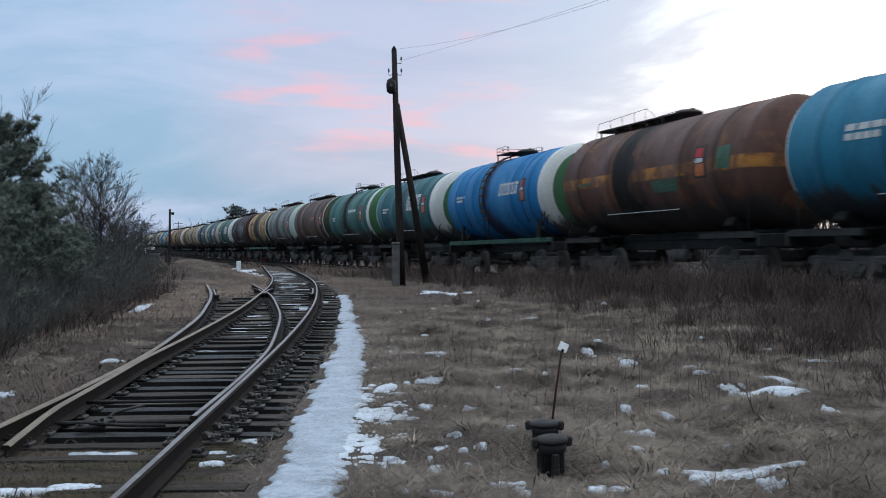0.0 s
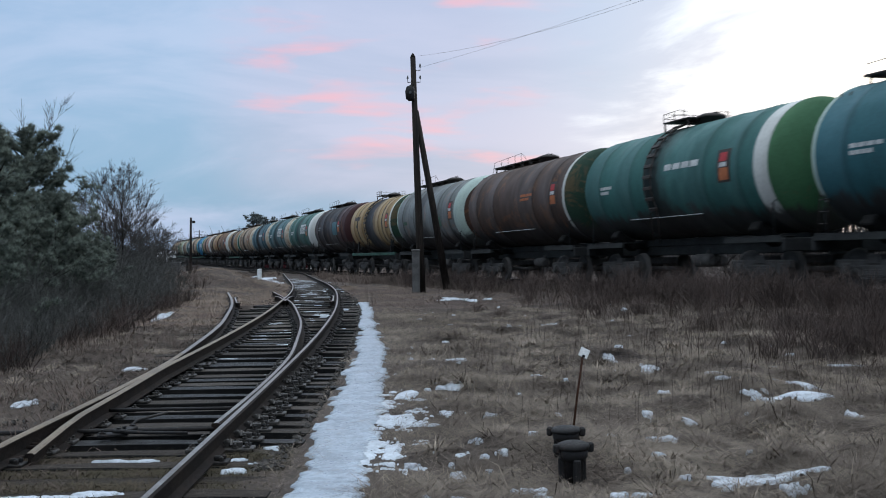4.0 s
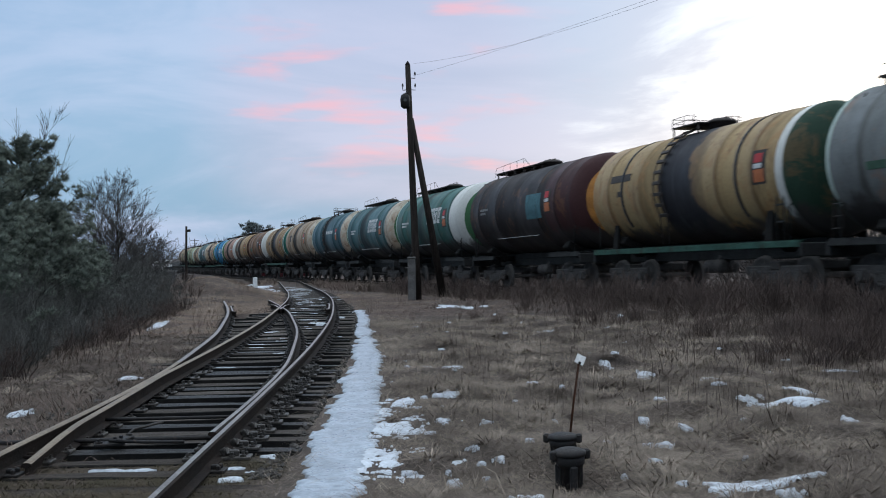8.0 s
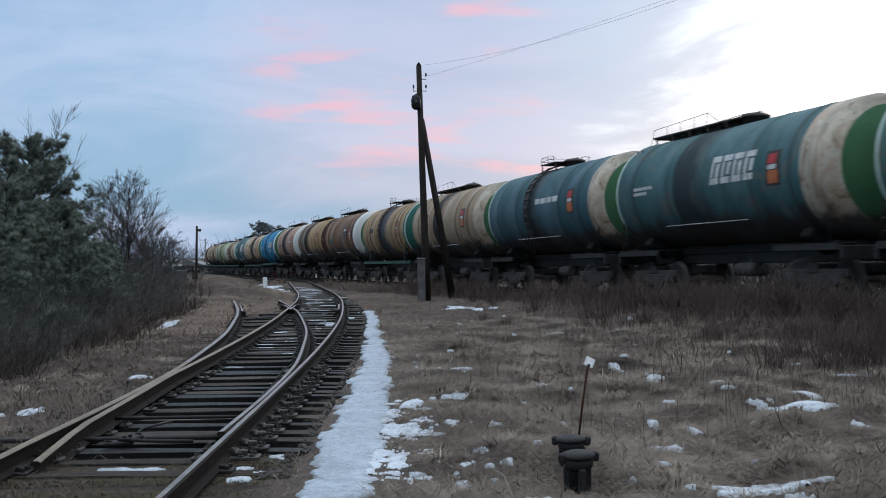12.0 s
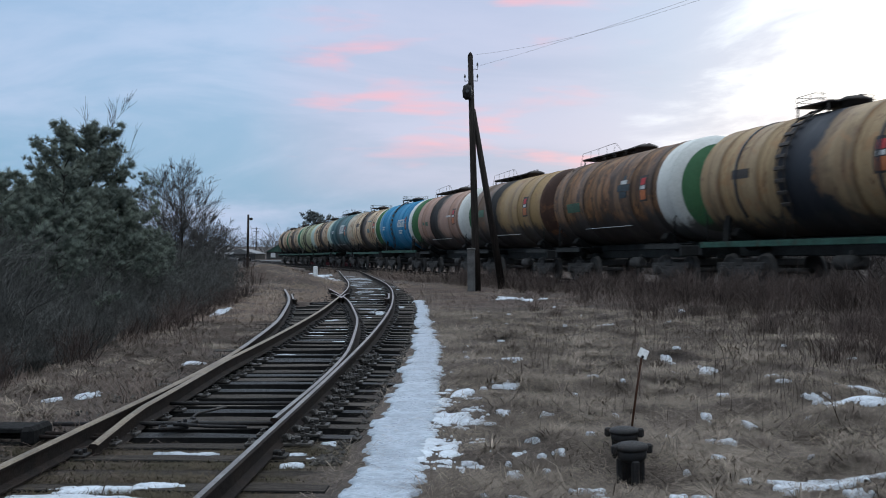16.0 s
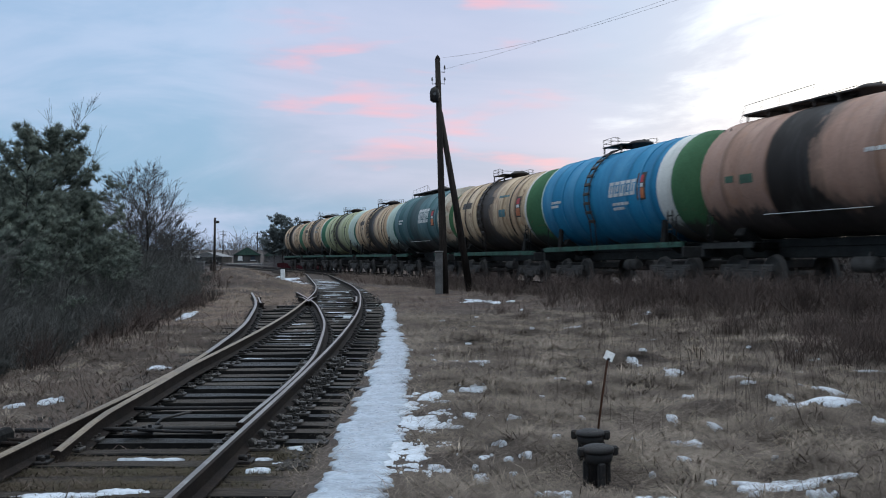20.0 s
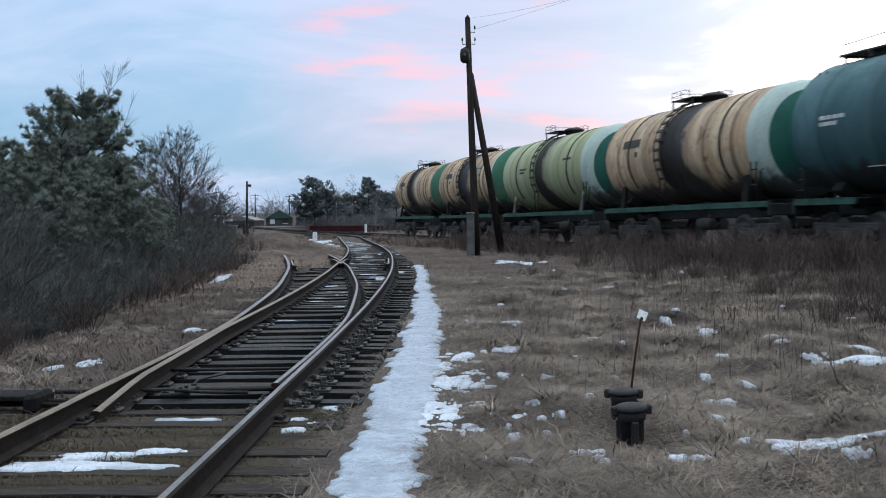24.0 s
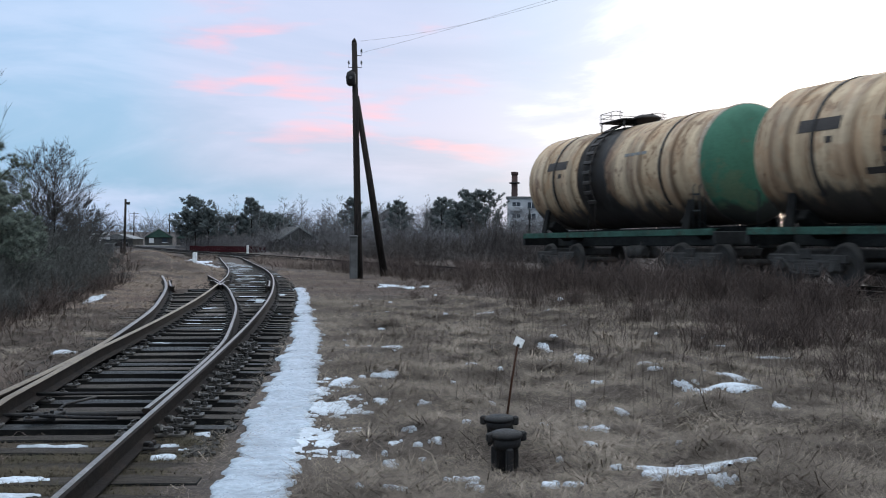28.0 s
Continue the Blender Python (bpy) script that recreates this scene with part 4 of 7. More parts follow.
    arc = [(TANK_R + 0.09) * Vector((-math.cos(a), math.sin(a))) for a in np.linspace(radians(78), radians(-28), 12)]
    for sx in (-0.2, 0.2):
        lad.rod([(sx - 0.75, p.x, TANK_Z + p.y) for p in arc] + [(sx - 0.75, -1.42, 1.25)], 0.022, 6)
    for q in np.linspace(0, 1, 11):
        a = radians(78 - 106 * q)
        lad.box((0.46, 0.06, 0.10), (-0.75, -(TANK_R + 0.09) * math.cos(a), TANK_Z + (TANK_R + 0.09) * math.sin(a)), pose(0, 0, 0, -math.degrees(a), 0, 0), bevel=0.01)
    k["side_ladder"] = lad.mesh("side_ladder", P_BLACK)
    el = Shape()
    for sx in (-0.17, 0.17):
        el.rod([(-5.25 + sx, -1.35, 1.1), (-5.15 + sx, -1.30, 2.6), (-4.85 + sx, -0.95, top - 0.25)], 0.022, 6)
    for q in np.linspace(0.05, 0.95, 11):
        p = Vector((-5.25, -1.35, 1.1)).lerp(Vector((-5.15, -1.30, 2.6)), q * 2) if q < 0.5 else Vector((-5.15, -1.30, 2.6)).lerp(Vector((-4.85, -0.95, top - 0.25)), q * 2 - 1)
        el.rod([p + Vector((-0.17, 0, 0)), p + Vector((0.17, 0, 0))], 0.015, 6)
    k["end_ladder"] = el.mesh("end_ladder", P_BLACK)
    k["grab_iron"] = Shape().rod([(0, 0, 1.2), (0, 0, 2.1), (0.1, 0, 2.15)], 0.025, 6).mesh("grab_iron", SILL_DARK)
    strap = Shape()
    a0 = [(TANK_R + 0.018) * Vector((math.cos(a), math.sin(a))) for a in np.linspace(radians(-40), radians(220), 28)]
    vs, fs = [], []
    for p in a0:
        vs += [(-0.06, p.x, TANK_Z + p.y), (0.06, p.x, TANK_Z + p.y), (0.06, p.x * 0.99, TANK_Z + p.y * 0.99), (-0.06, p.x * 0.99, TANK_Z + p.y * 0.99)]
    for i in range(27):
        for q in range(4):
            fs.append((i * 4 + q, (i + 1) * 4 + q, (i + 1) * 4 + (q + 1) % 4, i * 4 + (q + 1) % 4))
    strap.add(vs, fs, True)
    k["strap"] = strap.mesh("tank_strap", SILL_DARK)
    k["hand_line"] = Shape().rod([(-2.6, -1.30, 1.98), (1.6, -1.30, 1.98)], 0.014, 6).rod([(-2.4, -1.30, 1.98), (-2.4, -1.2, 2.0)], 0.015, 5).rod([(1.4, -1.30, 1.98), (1.4, -1.2, 2.0)], 0.015, 5).mesh("side_handrail", P_WHITE)
    return k


KITS = {nm: shared(*v) for nm, v in SIZES.items()}


def curved(s, size, x0, x1, a0, a1, skew=0.0, thick=0.006):
    """A painted plate on the barrel's near side: from x0 to x1 and between two angles over the horizontal (degrees)."""
    TANK_R, TANK_Z, _ = size
    r = TANK_R + 0.008
    n = max(2, int(abs(a1 - a0) / 5) + 1)
    vs, fs = [], []
    for i in range(n + 1):
        a = radians(a0 + (a1 - a0) * i / n)
        sh = skew * (i / n)
        for x in (x0 + sh, x1 + sh):
            for rr in (r, r - thick - 0.01):
                vs.append((x, -rr * math.cos(a), TANK_Z + rr * math.sin(a)))
    for i in range(n):
        k = i * 4
        fs.append((k, k + 2, k + 6, k + 4))
        fs.append((k, k + 4, k + 5, k + 1))
        fs.append((k + 2, k + 3, k + 7, k + 6))
    fs += [(0, 1, 3, 2), (n * 4, n * 4 + 2, n * 4 + 3, n * 4 + 1)]
    return s.add(vs, fs, False)


def barrel(x0, x1, size):
    """Part of the barrel with its weld seams."""
    r, TANK_Z, half = size
    prof = []
    cuts = sorted({x0, x1, *[b * half for b in SEAMS if x0 < b * half < x1]})
    for a, b in zip(cuts, cuts[1:]):
        prof += [(r, a + 0.025), (r, b - 0.025)]
    full = []
    for i, p in enumerate(prof):
        full.append(p)
        if i % 2 == 1 and i + 1 < len(prof):
            full.append((r + 0.012, p[1] + 0.015))
            full.append((r + 0.012, p[1] + 0.035))
    full[0], full[-1] = (r, x0), (r, x1)
    return Shape().spin(full, SEGS, axis="X", at=(0, 0, TANK_Z), caps=False)


def own(mesh, material):
    me = mesh.copy()
    me.materials.clear()
    me.materials.append(material)
    return me


def wagon(label, body, style, ring=None, ring_w=0.0, dome=None, left_dome=None, sill="sill_dark", logo=None, marks=(), rim=None, kind="big", edge=None, saddle=None, target=False, left_edge=None):
    """One four-axle tank wagon. style: framed (sills all along, short stage), long (frameless with a walkway), stage (frameless, short stage).
    kind: which of SIZES; edge: paint of the weld round the front end; saddle: paint of the brackets under the tank."""
    size, KIT = SIZES[kind], KITS[kind]
    TANK_R, TANK_Z, BARREL = size
    rim = bool(ring_w) if rim is None else rim
    w = thing("tank_wagon", label, "tank wagon", group="wagons of the train")
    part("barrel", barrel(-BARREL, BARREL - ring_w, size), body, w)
    if ring_w:
        if rim:
            part("dome_rim", own(KIT["rim"], ring), None, w)
        part("end_ring", Shape().spin([(TANK_R + 0.004, BARREL - ring_w), (TANK_R + 0.004, BARREL)], SEGS, axis="X", at=(0, 0, TANK_Z), caps=False), ring, w, "painted ring round the tank")
    part("dome", own(KIT["dome_r"], dome or body), None, w, "rounded tank end")
    part("dome", own(KIT["dome_l"], left_dome or body), None, w, "rounded tank end")
    if target:
        part("painted_circle", KIT["circle"], None, w, "orange circle on the tank end")
        part("painted_disc", KIT["disc"], None, w, "green disc inside the orange circle")
    if left_edge:
        part("rim_weld", own(KIT["lip_l"], left_edge), None, w, "pale edge round the rear end")
    if edge:
        part("rim_weld", own(KIT["lip"], edge), None, w, "pale flaking edge of the tank end")
    for key in ("hatch", "centre_sill", "brake_cylinder", "air_tank", "drain_valve"):
        part(key, KIT[key], None, w)
    for sx in (-1, 1):
        for sy in (-1, 1):
            part("grab_iron", KIT["grab_iron"], None, w, at=pose(5.05 * sx, 1.42 * sy, 0, 0, 0, 0 if sx > 0 else 180))
        part("end_beam", KIT["end_beam"], None, w, at=pose(5.45 * sx, 0, 0, 0, 0, 0 if sx > 0 else 180))
        part("coupler", KIT["coupler"], None, w, at=pose(5.2 * sx, 0, 0, 0, 0, 0 if sx > 0 else 180))
        part("saddle", KIT["saddle"], None, w, at=pose(3.9 * sx, 0, 0))
        for sy in (-1, 1):
            if style == "framed":
                if sx > 0:
                    part("side_sill", KIT[sill], None, w, at=pose(0, 1.42 * sy, 0.08 if kind == "big" else 0.0, 0, 0, 0 if sy < 0 else 180))
            else:
                part("side_sill", KIT[sill + "_short"], None, w, at=pose(4.15 * sx, 1.42 * sy, 0, 0, 0, 0 if sy < 0 else 180))
        bogie = part("bogie", KIT["bolster"], None, w, "two-axle bogie", at=pose(3.9 * sx, 0, 0))
        for sy in (-1, 1):
            part("side_frame", KIT["side_frame"], None, bogie, at=pose(0, 1.02 * sy, 0))
            for ox in (-0.22, 0, 0.22):
                part("spring", KIT["spring"], None, bogie, at=pose(ox, 1.02 * sy, 0))
        for ax in (-0.925, 0.925):
            part("wheelset", KIT["wheelset"], None, bogie, at=pose(ax, 0, 0.475))
    if style == "long":
        for key in ("walkway", "walk_rail", "end_ladder"):
            part(KIT[key].name.split(".")[0], KIT[key], None, w)
    else:
        for key in ("stage", "stage_rail", "side_ladder"):
            part(KIT[key].name.split(".")[0], KIT[key], None, w)
    if style == "framed":
        for sx in (-3.1, 3.1):
            part("tank_strap", own(KIT["strap"], body), None, w, at=pose(sx, 0, 0))
            for key in ("bracket", "far_bracket"):
                part("saddle_bracket", own(KIT[key], saddle or M_SHADEBLACK), None, w, at=pose(sx * 1.32, 0, 0))
        for sx, sy in ((4.75, -1), (4.75, 1)):
            part("step_frame", KIT["step_frame"], None, w, at=pose(sx, 1.46 * sy, 0, 0, 0, 0 if sy < 0 else 180))
    else:
        part("side_handrail", KIT["hand_line"], None, w)
    if logo:
        x, a, wd, ht, n, mat_ = logo
        x += 0.35
        for i in range(n):
            s = Shape()
            x0 = x + i * wd / n
            curved(s, size, x0, x0 + wd / n * 0.78, a, a + ht * 0.22, skew=0.02)
            curved(s, size, x0 + 0.02, x0 + wd / n * 0.26, a + ht * 0.24, a + ht * 0.76, skew=0.04)
            curved(s, size, x0 + wd / n * 0.50, x0 + wd / n * 0.78, a + ht * (0.3 if i % 2 else 0.24), a + ht * 0.72, skew=0.04)
            curved(s, size, x0 + 0.07, x0 + wd / n * 0.78 + 0.07, a + ht * 0.78, a + ht)
            part("painted_block", s, mat_, w, "worn white company mark")
    for nm, mat_, boxes in marks:
        if "panel" in nm or "placard" in nm or "line" in nm:
            for b in boxes:
                part(nm, curved(Shape(), (TANK_R - 0.004, TANK_Z, BARREL) if nm == "backing_panel" else size, *b), mat_, w)
            continue
        s = Shape()
        for b in boxes:
            curved(s, size, *b)
        part(nm, s, mat_, w)
    return w


def bars(x, a, wd, rows=2, h=3.2, gap=2.0):
    """Lines of unreadable stencilling."""
    out = []
    for r in range(rows):
        k = wd * (1.0, 0.7, 0.85)[r % 3]
        n = 4
        for i in range(n):
            out.append((x + k * i / n, x + k * (i + 0.8) / n, a - r * (h + gap), a - r * (h + gap) + h))
    return out


HAZARD = (("backing_panel", P_BLACK, [(2.90, 3.50, -11, 19)]), ("hazard_placard", P_RED, [(3.0, 3.34, 8, 16)]), ("hazard_placard", P_WHITE, [(3.0, 3.34, 3, 7)]), ("hazard_placard", P_ORANGE, [(3.0, 3.42, -9, 2)]))
HAZ2 = tuple((a, b, [(x0 + 0.9, x1 + 0.9, p, q) for x0, x1, p, q in c]) for a, b, c in HAZARD)
BLACK = (0.012, 0.011, 0.011)
RUSTY = (0.13, 0.065, 0.035)

CREAM = ((0.58, 0.44, 0.29), (0.48, 0.36, 0.235))
TEAL = ((0.050, 0.125, 0.135), (0.035, 0.085, 0.095))


def stencil(x, a, wd, rows=2, mat_=P_WHITE):
    return ("stencilled_line", mat_, bars(x, a, wd, rows))


def build_train():
    """All wagons from the last one forwards."""
    ws = []

    def L(name, *given, kind="big", **more):
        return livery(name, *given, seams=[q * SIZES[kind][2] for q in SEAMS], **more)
    dark_box = ("data_panel", P_BLACK, [(-3.6, -2.3, 12, 22)])
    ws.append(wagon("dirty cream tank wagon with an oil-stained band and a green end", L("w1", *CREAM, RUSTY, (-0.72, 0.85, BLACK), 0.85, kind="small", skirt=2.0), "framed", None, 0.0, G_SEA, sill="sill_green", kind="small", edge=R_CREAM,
                    marks=(dark_box, ("small_panel", P_BLACK, [(-2.8, -2.6, 2, 7)]), stencil(1.2, 16, 1.2, 1, P_GREY))))
    ws.append(wagon("cream tank wagon with a black spill band and a green end", L("w2", *CREAM, RUSTY, (0.0, 0.85, BLACK), 0.8, kind="mid", skirt=2.05), "framed", R_CREAM, 0.2, G_SEA, sill="sill_green", rim=False, kind="mid", edge=R_WHITE,
                    marks=(dark_box, ("small_panel", P_BLACK, [(-2.7, -2.5, 2, 7)]), stencil(1.9, 22, 1.1, 1, P_BLUEPATCH), ("grey_panel", P_GREY, [(1.8, 2.9, 9, 14)]), ("spill_panel", P_BLACK, [(-1.6, -0.2, -24, -19)]))))
    ws.append(wagon("pale yellow-green tank wagon with a dark ladder band", L("w3", (0.33, 0.36, 0.21), (0.27, 0.29, 0.17), (0.18, 0.14, 0.07), (-0.15, 0.50, BLACK), 0.12, kind="mid", skirt=1.45), "framed", R_PALE, 0.45, G_TEAL, sill="sill_green", kind="mid", saddle=YELLOW_GREEN,
                    marks=(stencil(-2.6, 6, 0.9, 2, P_BLACK), stencil(2.6, 12, 0.9, 1, P_BLACK))))
    ws.append(wagon("dirty cream tank wagon with a dark spill band", L("w4", *CREAM, RUSTY, (0.05, 0.8, BLACK), 0.75, kind="mid", skirt=1.95), "framed", R_PALE, 0.45, G_TEAL, sill="sill_green", kind="mid",
                    marks=(dark_box, ("small_panel", P_BLACK, [(-2.6, -2.4, 0, 6)]))))
    ws.append(wagon("faded teal tank wagon with a rusty cream ring", L("w5", *TEAL, (0.05, 0.045, 0.04), (-0.9, 0.6, (0.025, 0.05, 0.055)), 0.15), "long", R_CREAM, 0.9, G_GREEN, sill="sill_green",
                    logo=(0.0, -3, 2.1, 26, 4, P_WHITE), marks=(*HAZARD, stencil(-4.0, 4, 1.0))))
    ws.append(wagon("cream tank wagon with a wide brown-black spill band", L("w6", *CREAM, RUSTY, (-0.5, 0.95, (0.030, 0.023, 0.020)), 0.75, kind="norm", skirt=1.95), "framed", R_WHITE, 0.2, G_GREEN, sill="sill_green", rim=False, kind="norm",
                    marks=(dark_box, ("dark_patch", P_BLACK, [(0.0, 0.75, 14, 26)]), ("teal_panel", P_BLUEPATCH, [(1.7, 2.5, -8, 3)]), stencil(1.5, 22, 1.3, 1, P_BLUEPATCH), *HAZ2)))
    ws.append(wagon("bright blue tank wagon with a white ring and green end", L("w7", (0.016, 0.20, 0.37), (0.013, 0.155, 0.30), (0.02, 0.05, 0.09), None, 0.08, skirt=1.45), "framed", R_WHITE, 0.9, G_GREEN, sill="sill_green", rim=False, left_edge=R_PALE,
                    logo=(0.5, -4, 2.0, 17, 5, P_WHITE), marks=(*HAZARD, stencil(-4.2, -2, 1.0), stencil(1.1, -14, 1.2))))
    ws.append(wagon("pinkish brown tank wagon with a black spill band", L("w8", (0.36, 0.225, 0.17), (0.28, 0.17, 0.13), (0.10, 0.07, 0.05), (-1.1, 0.9, BLACK), 0.3), "long", R_WHITE, 0.9, G_GREEN,
                    marks=(*HAZARD, ("green_panel", P_PATCH, [(-3.2, -2.6, -8, 0), (-3.9, -3.5, -6, 0)]), stencil(1.8, 4, 0.8, 1, P_WHITE))))
    ws.append(wagon("brown and ochre tank wagon with a black spill band", L("w9", (0.16, 0.105, 0.075), (0.115, 0.078, 0.056), (0.06, 0.042, 0.034), (-1.6, 0.75, BLACK), 0.4, right=(-1.0, (0.29, 0.19, 0.085)), skirt=2.25), "long", None, 0.0, G_BROWN,
                    marks=(*HAZARD, ("green_panel", P_PATCH, [(-3.9, -3.0, -4, 8)]))))
    ws.append(wagon("rust-streaked brown tank wagon with a white ring", L("w10", (0.25, 0.14, 0.07), (0.11, 0.065, 0.042), (0.035, 0.024, 0.02), None, 0.95, skirt=2.3), "long", R_WHITE, 0.9, G_GREEN,
                    marks=(*HAZARD, ("green_panel", P_PATCH, [(-3.7, -2.4, -14, -2)]), ("mark_panel", P_DARKBLUE, [(1.1, 2.1, 4, 12), (1.3, 1.9, -4, 3.5)]), ("mark_panel", P_WHITE, [(1.35, 1.85, 12.5, 17)]), ("mark_panel", P_DARKBLUE, [(1.5, 1.7, 17.5, 23)]))))
    ws.append(wagon("tan tank wagon with a dark blue-black band and a teal end", L("w11", (0.34, 0.24, 0.13), (0.27, 0.19, 0.11), RUSTY, (-0.2, 0.85, (0.015, 0.019, 0.027)), 0.65, kind="norm", skirt=1.85), "framed", G_TEAL, 0.45, G_TEAL, sill="sill_green", kind="norm", edge=R_WHITE,
                    marks=(*HAZARD, ("data_panel", P_BLACK, [(-3.3, -2.4, 0, 9)]))))
    ws.append(wagon("dirty beige tank wagon with brown streaks and a walkway", L("w12", (0.33, 0.26, 0.18), (0.25, 0.19, 0.13), (0.10, 0.065, 0.042), (-0.9, 0.55, BLACK), 0.6), "long", R_CREAM, 0.45, G_GREEN,
                    marks=(*HAZARD, ("stencil_block", P_BLACK, [(-3.4, -2.3, 12, 18), (-3.0, -2.5, 0, 11)]))))
    ws.append(wagon("dark teal tank wagon with a rusty cream ring", L("w13", (0.042, 0.10, 0.125), (0.03, 0.075, 0.09), (0.035, 0.04, 0.04), (-0.75, 0.45, (0.02, 0.028, 0.032)), 0.12), "stage", R_CREAM, 0.45, G_GREEN, left_edge=R_PALE,
                    marks=(*HAZARD, ("stencilled_line", P_WHITE, bars(0.0, 6, 2.2, 1, 7)))))
    ws.append(wagon("teal tank wagon with a dark band and a rusty cream ring", L("w14", *TEAL, (0.05, 0.045, 0.035), (-1.1, 0.55, (0.022, 0.035, 0.04)), 0.25), "long", R_CREAM, 0.9, G_GREEN,  left_edge=R_PALE,
                    logo=(0.0, -3, 2.1, 26, 4, P_WHITE), marks=(*HAZARD, stencil(-4.0, 2, 1.2))))
    ws.append(wagon("green-teal tank wagon with a pale ring", L("w15", (0.045, 0.13, 0.115), (0.033, 0.095, 0.085), (0.06, 0.045, 0.035), (-0.9, 0.45, (0.025, 0.045, 0.045)), 0.3), "long", R_WHITE, 1.15, G_GREEN,  left_edge=R_PALE,
                    logo=(0.1, -3, 2.2, 26, 4, P_WHITE), marks=(*HAZARD, stencil(-4.0, 2, 1.3))))
    ws.append(wagon("almost black tank wagon with a maroon end", L("w16", (0.026, 0.021, 0.022), (0.019, 0.017, 0.018), (0.02, 0.02, 0.02), None, 0.3, right=(2.9, (0.050, 0.019, 0.020))), "long", None, 0.0, G_MAROON, target=True,
                    marks=(*HAZARD, ("teal_panel", P_BLUEPATCH, [(1.2, 2.6, -16, 16)]), stencil(-3.8, 4, 0.9, 2, P_GREY))))
    ws.append(wagon("yellow-tan tank wagon with a black spill band and white ring", L("w17", (0.36, 0.26, 0.13), (0.28, 0.20, 0.105), RUSTY, (0.0, 0.85, (0.016, 0.018, 0.024)), 0.55, kind="norm", skirt=1.85), "framed", R_WHITE, 0.3, G_DARK, sill="sill_green", rim=False, kind="norm",
                    marks=(*HAZ2, ("data_panel", P_BLACK, [(-3.9, -2.6, 12, 20)]), ("small_panel", P_BLACK, [(-3.4, -3.2, -4, 2)]))))
    ws.append(wagon("grey tank wagon streaked with rust, green patches at its end", L("w18", (0.17, 0.185, 0.185), (0.12, 0.13, 0.13), (0.075, 0.07, 0.06), (-0.9, 0.5, (0.05, 0.05, 0.052)), 0.4), "long", R_PALE, 0.45, G_BROWN,  left_edge=R_PALE,
                    marks=(*HAZ2, ("green_panel", P_PATCH, [(1.6, 2.6, -20, -4), (-3.9, -3.3, -12, -6)]))))
    ws.append(wagon("dark brown tank wagon with a thin white ring", L("w19", (0.085, 0.055, 0.045), (0.06, 0.042, 0.036), (0.03, 0.025, 0.023), None, 0.35), "long", R_WHITE, 0.2, G_DARK, rim=False,
                    marks=(*HAZ2, stencil(1.0, 6, 1.2, 2, P_ORANGE))))
    ws.append(wagon("green-teal tank wagon with a white ring and green end", L("w20", (0.042, 0.135, 0.125), (0.033, 0.10, 0.095), (0.03, 0.045, 0.042), (-0.75, 0.40, (0.02, 0.03, 0.03)), 0.12), "stage", R_WHITE, 0.6, G_GREEN, rim=False,
                    marks=(*HAZARD, ("stencilled_line", P_WHITE, bars(0.1, 8, 1.9, 1, 6)), stencil(-4.0, -2, 0.8))))
    ws.append(wagon("blue-teal tank wagon with a wide white ring", L("w21", (0.034, 0.125, 0.15), (0.026, 0.095, 0.11), (0.035, 0.045, 0.05), (-0.6, 0.4, (0.025, 0.04, 0.05)), 0.15), "long", R_WHITE, 0.9, G_GREEN, left_edge=R_PALE,
                    logo=(0.1, -3, 2.2, 26, 4, P_WHITE), marks=(*HAZARD, stencil(-3.9, 2, 1.1))))
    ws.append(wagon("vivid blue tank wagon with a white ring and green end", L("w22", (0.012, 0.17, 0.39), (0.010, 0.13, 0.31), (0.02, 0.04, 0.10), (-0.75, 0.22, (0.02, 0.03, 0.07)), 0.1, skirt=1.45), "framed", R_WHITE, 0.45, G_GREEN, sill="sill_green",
                    logo=(0.6, 0, 1.9, 16, 5, P_WHITE), marks=(*HAZARD, stencil(-3.9, 4, 1.0)), rim=True))
    ws.append(wagon("dark red-brown tank wagon with an orange line and black band", L("w23", (0.105, 0.052, 0.040), (0.075, 0.040, 0.032), (0.035, 0.025, 0.022), (-1.1, 0.6, BLACK), 0.4, stripe=(3.0, 0.15, (0.42, 0.18, 0.04))), "long", None, 0.0, None,
                    marks=(*HAZARD, ("green_panel", P_PATCH, [(0.7, 2.0, -20, -8), (4.0, 4.6, -5, 15)]), stencil(-4.0, -4, 0.9, 1, P_PATCH))))
    ws.append(wagon("blue tank wagon with a white-edged end", L("w24", (0.020, 0.165, 0.265), (0.016, 0.125, 0.21), (0.02, 0.04, 0.07), None, 0.1), "stage", R_WHITE, 0.45, G_GREEN, left_dome=R_WHITE,
                    marks=(*HAZARD, ("stencilled_line", P_WHITE, bars(-3.2, 10, 1.6, 2, 5)))))
    return ws


TRAIN = build_train()


def last_place(t):
    """Where the middle of the last wagon stands along the line at t seconds."""
    u = 28.0 - t
    return 32.50 + 9.9219 * u - 0.016514 * u * u


SLACK = {0: 0.18, 10: -0.15, 15: -0.10, 16: -0.15}      # slack in the couplings


def wagon_pose(i, t):
    s = last_place(t) - PITCH * i + SLACK.get(i, 0.0)
    x, y = on_line(s)
    z0, z1 = float(rail_z(s + 3.9)), float(rail_z(s - 3.9))
    tilt = math.degrees(math.atan2(z1 - z0, 7.8))
    return Matrix.Translation((x, y, (z0 + z1) / 2)) @ pose(0, 0, 0, 0, 0, math.degrees(TRAIN_TH) - 90) @ pose(0, 0, 0, 0, -tilt, 0)


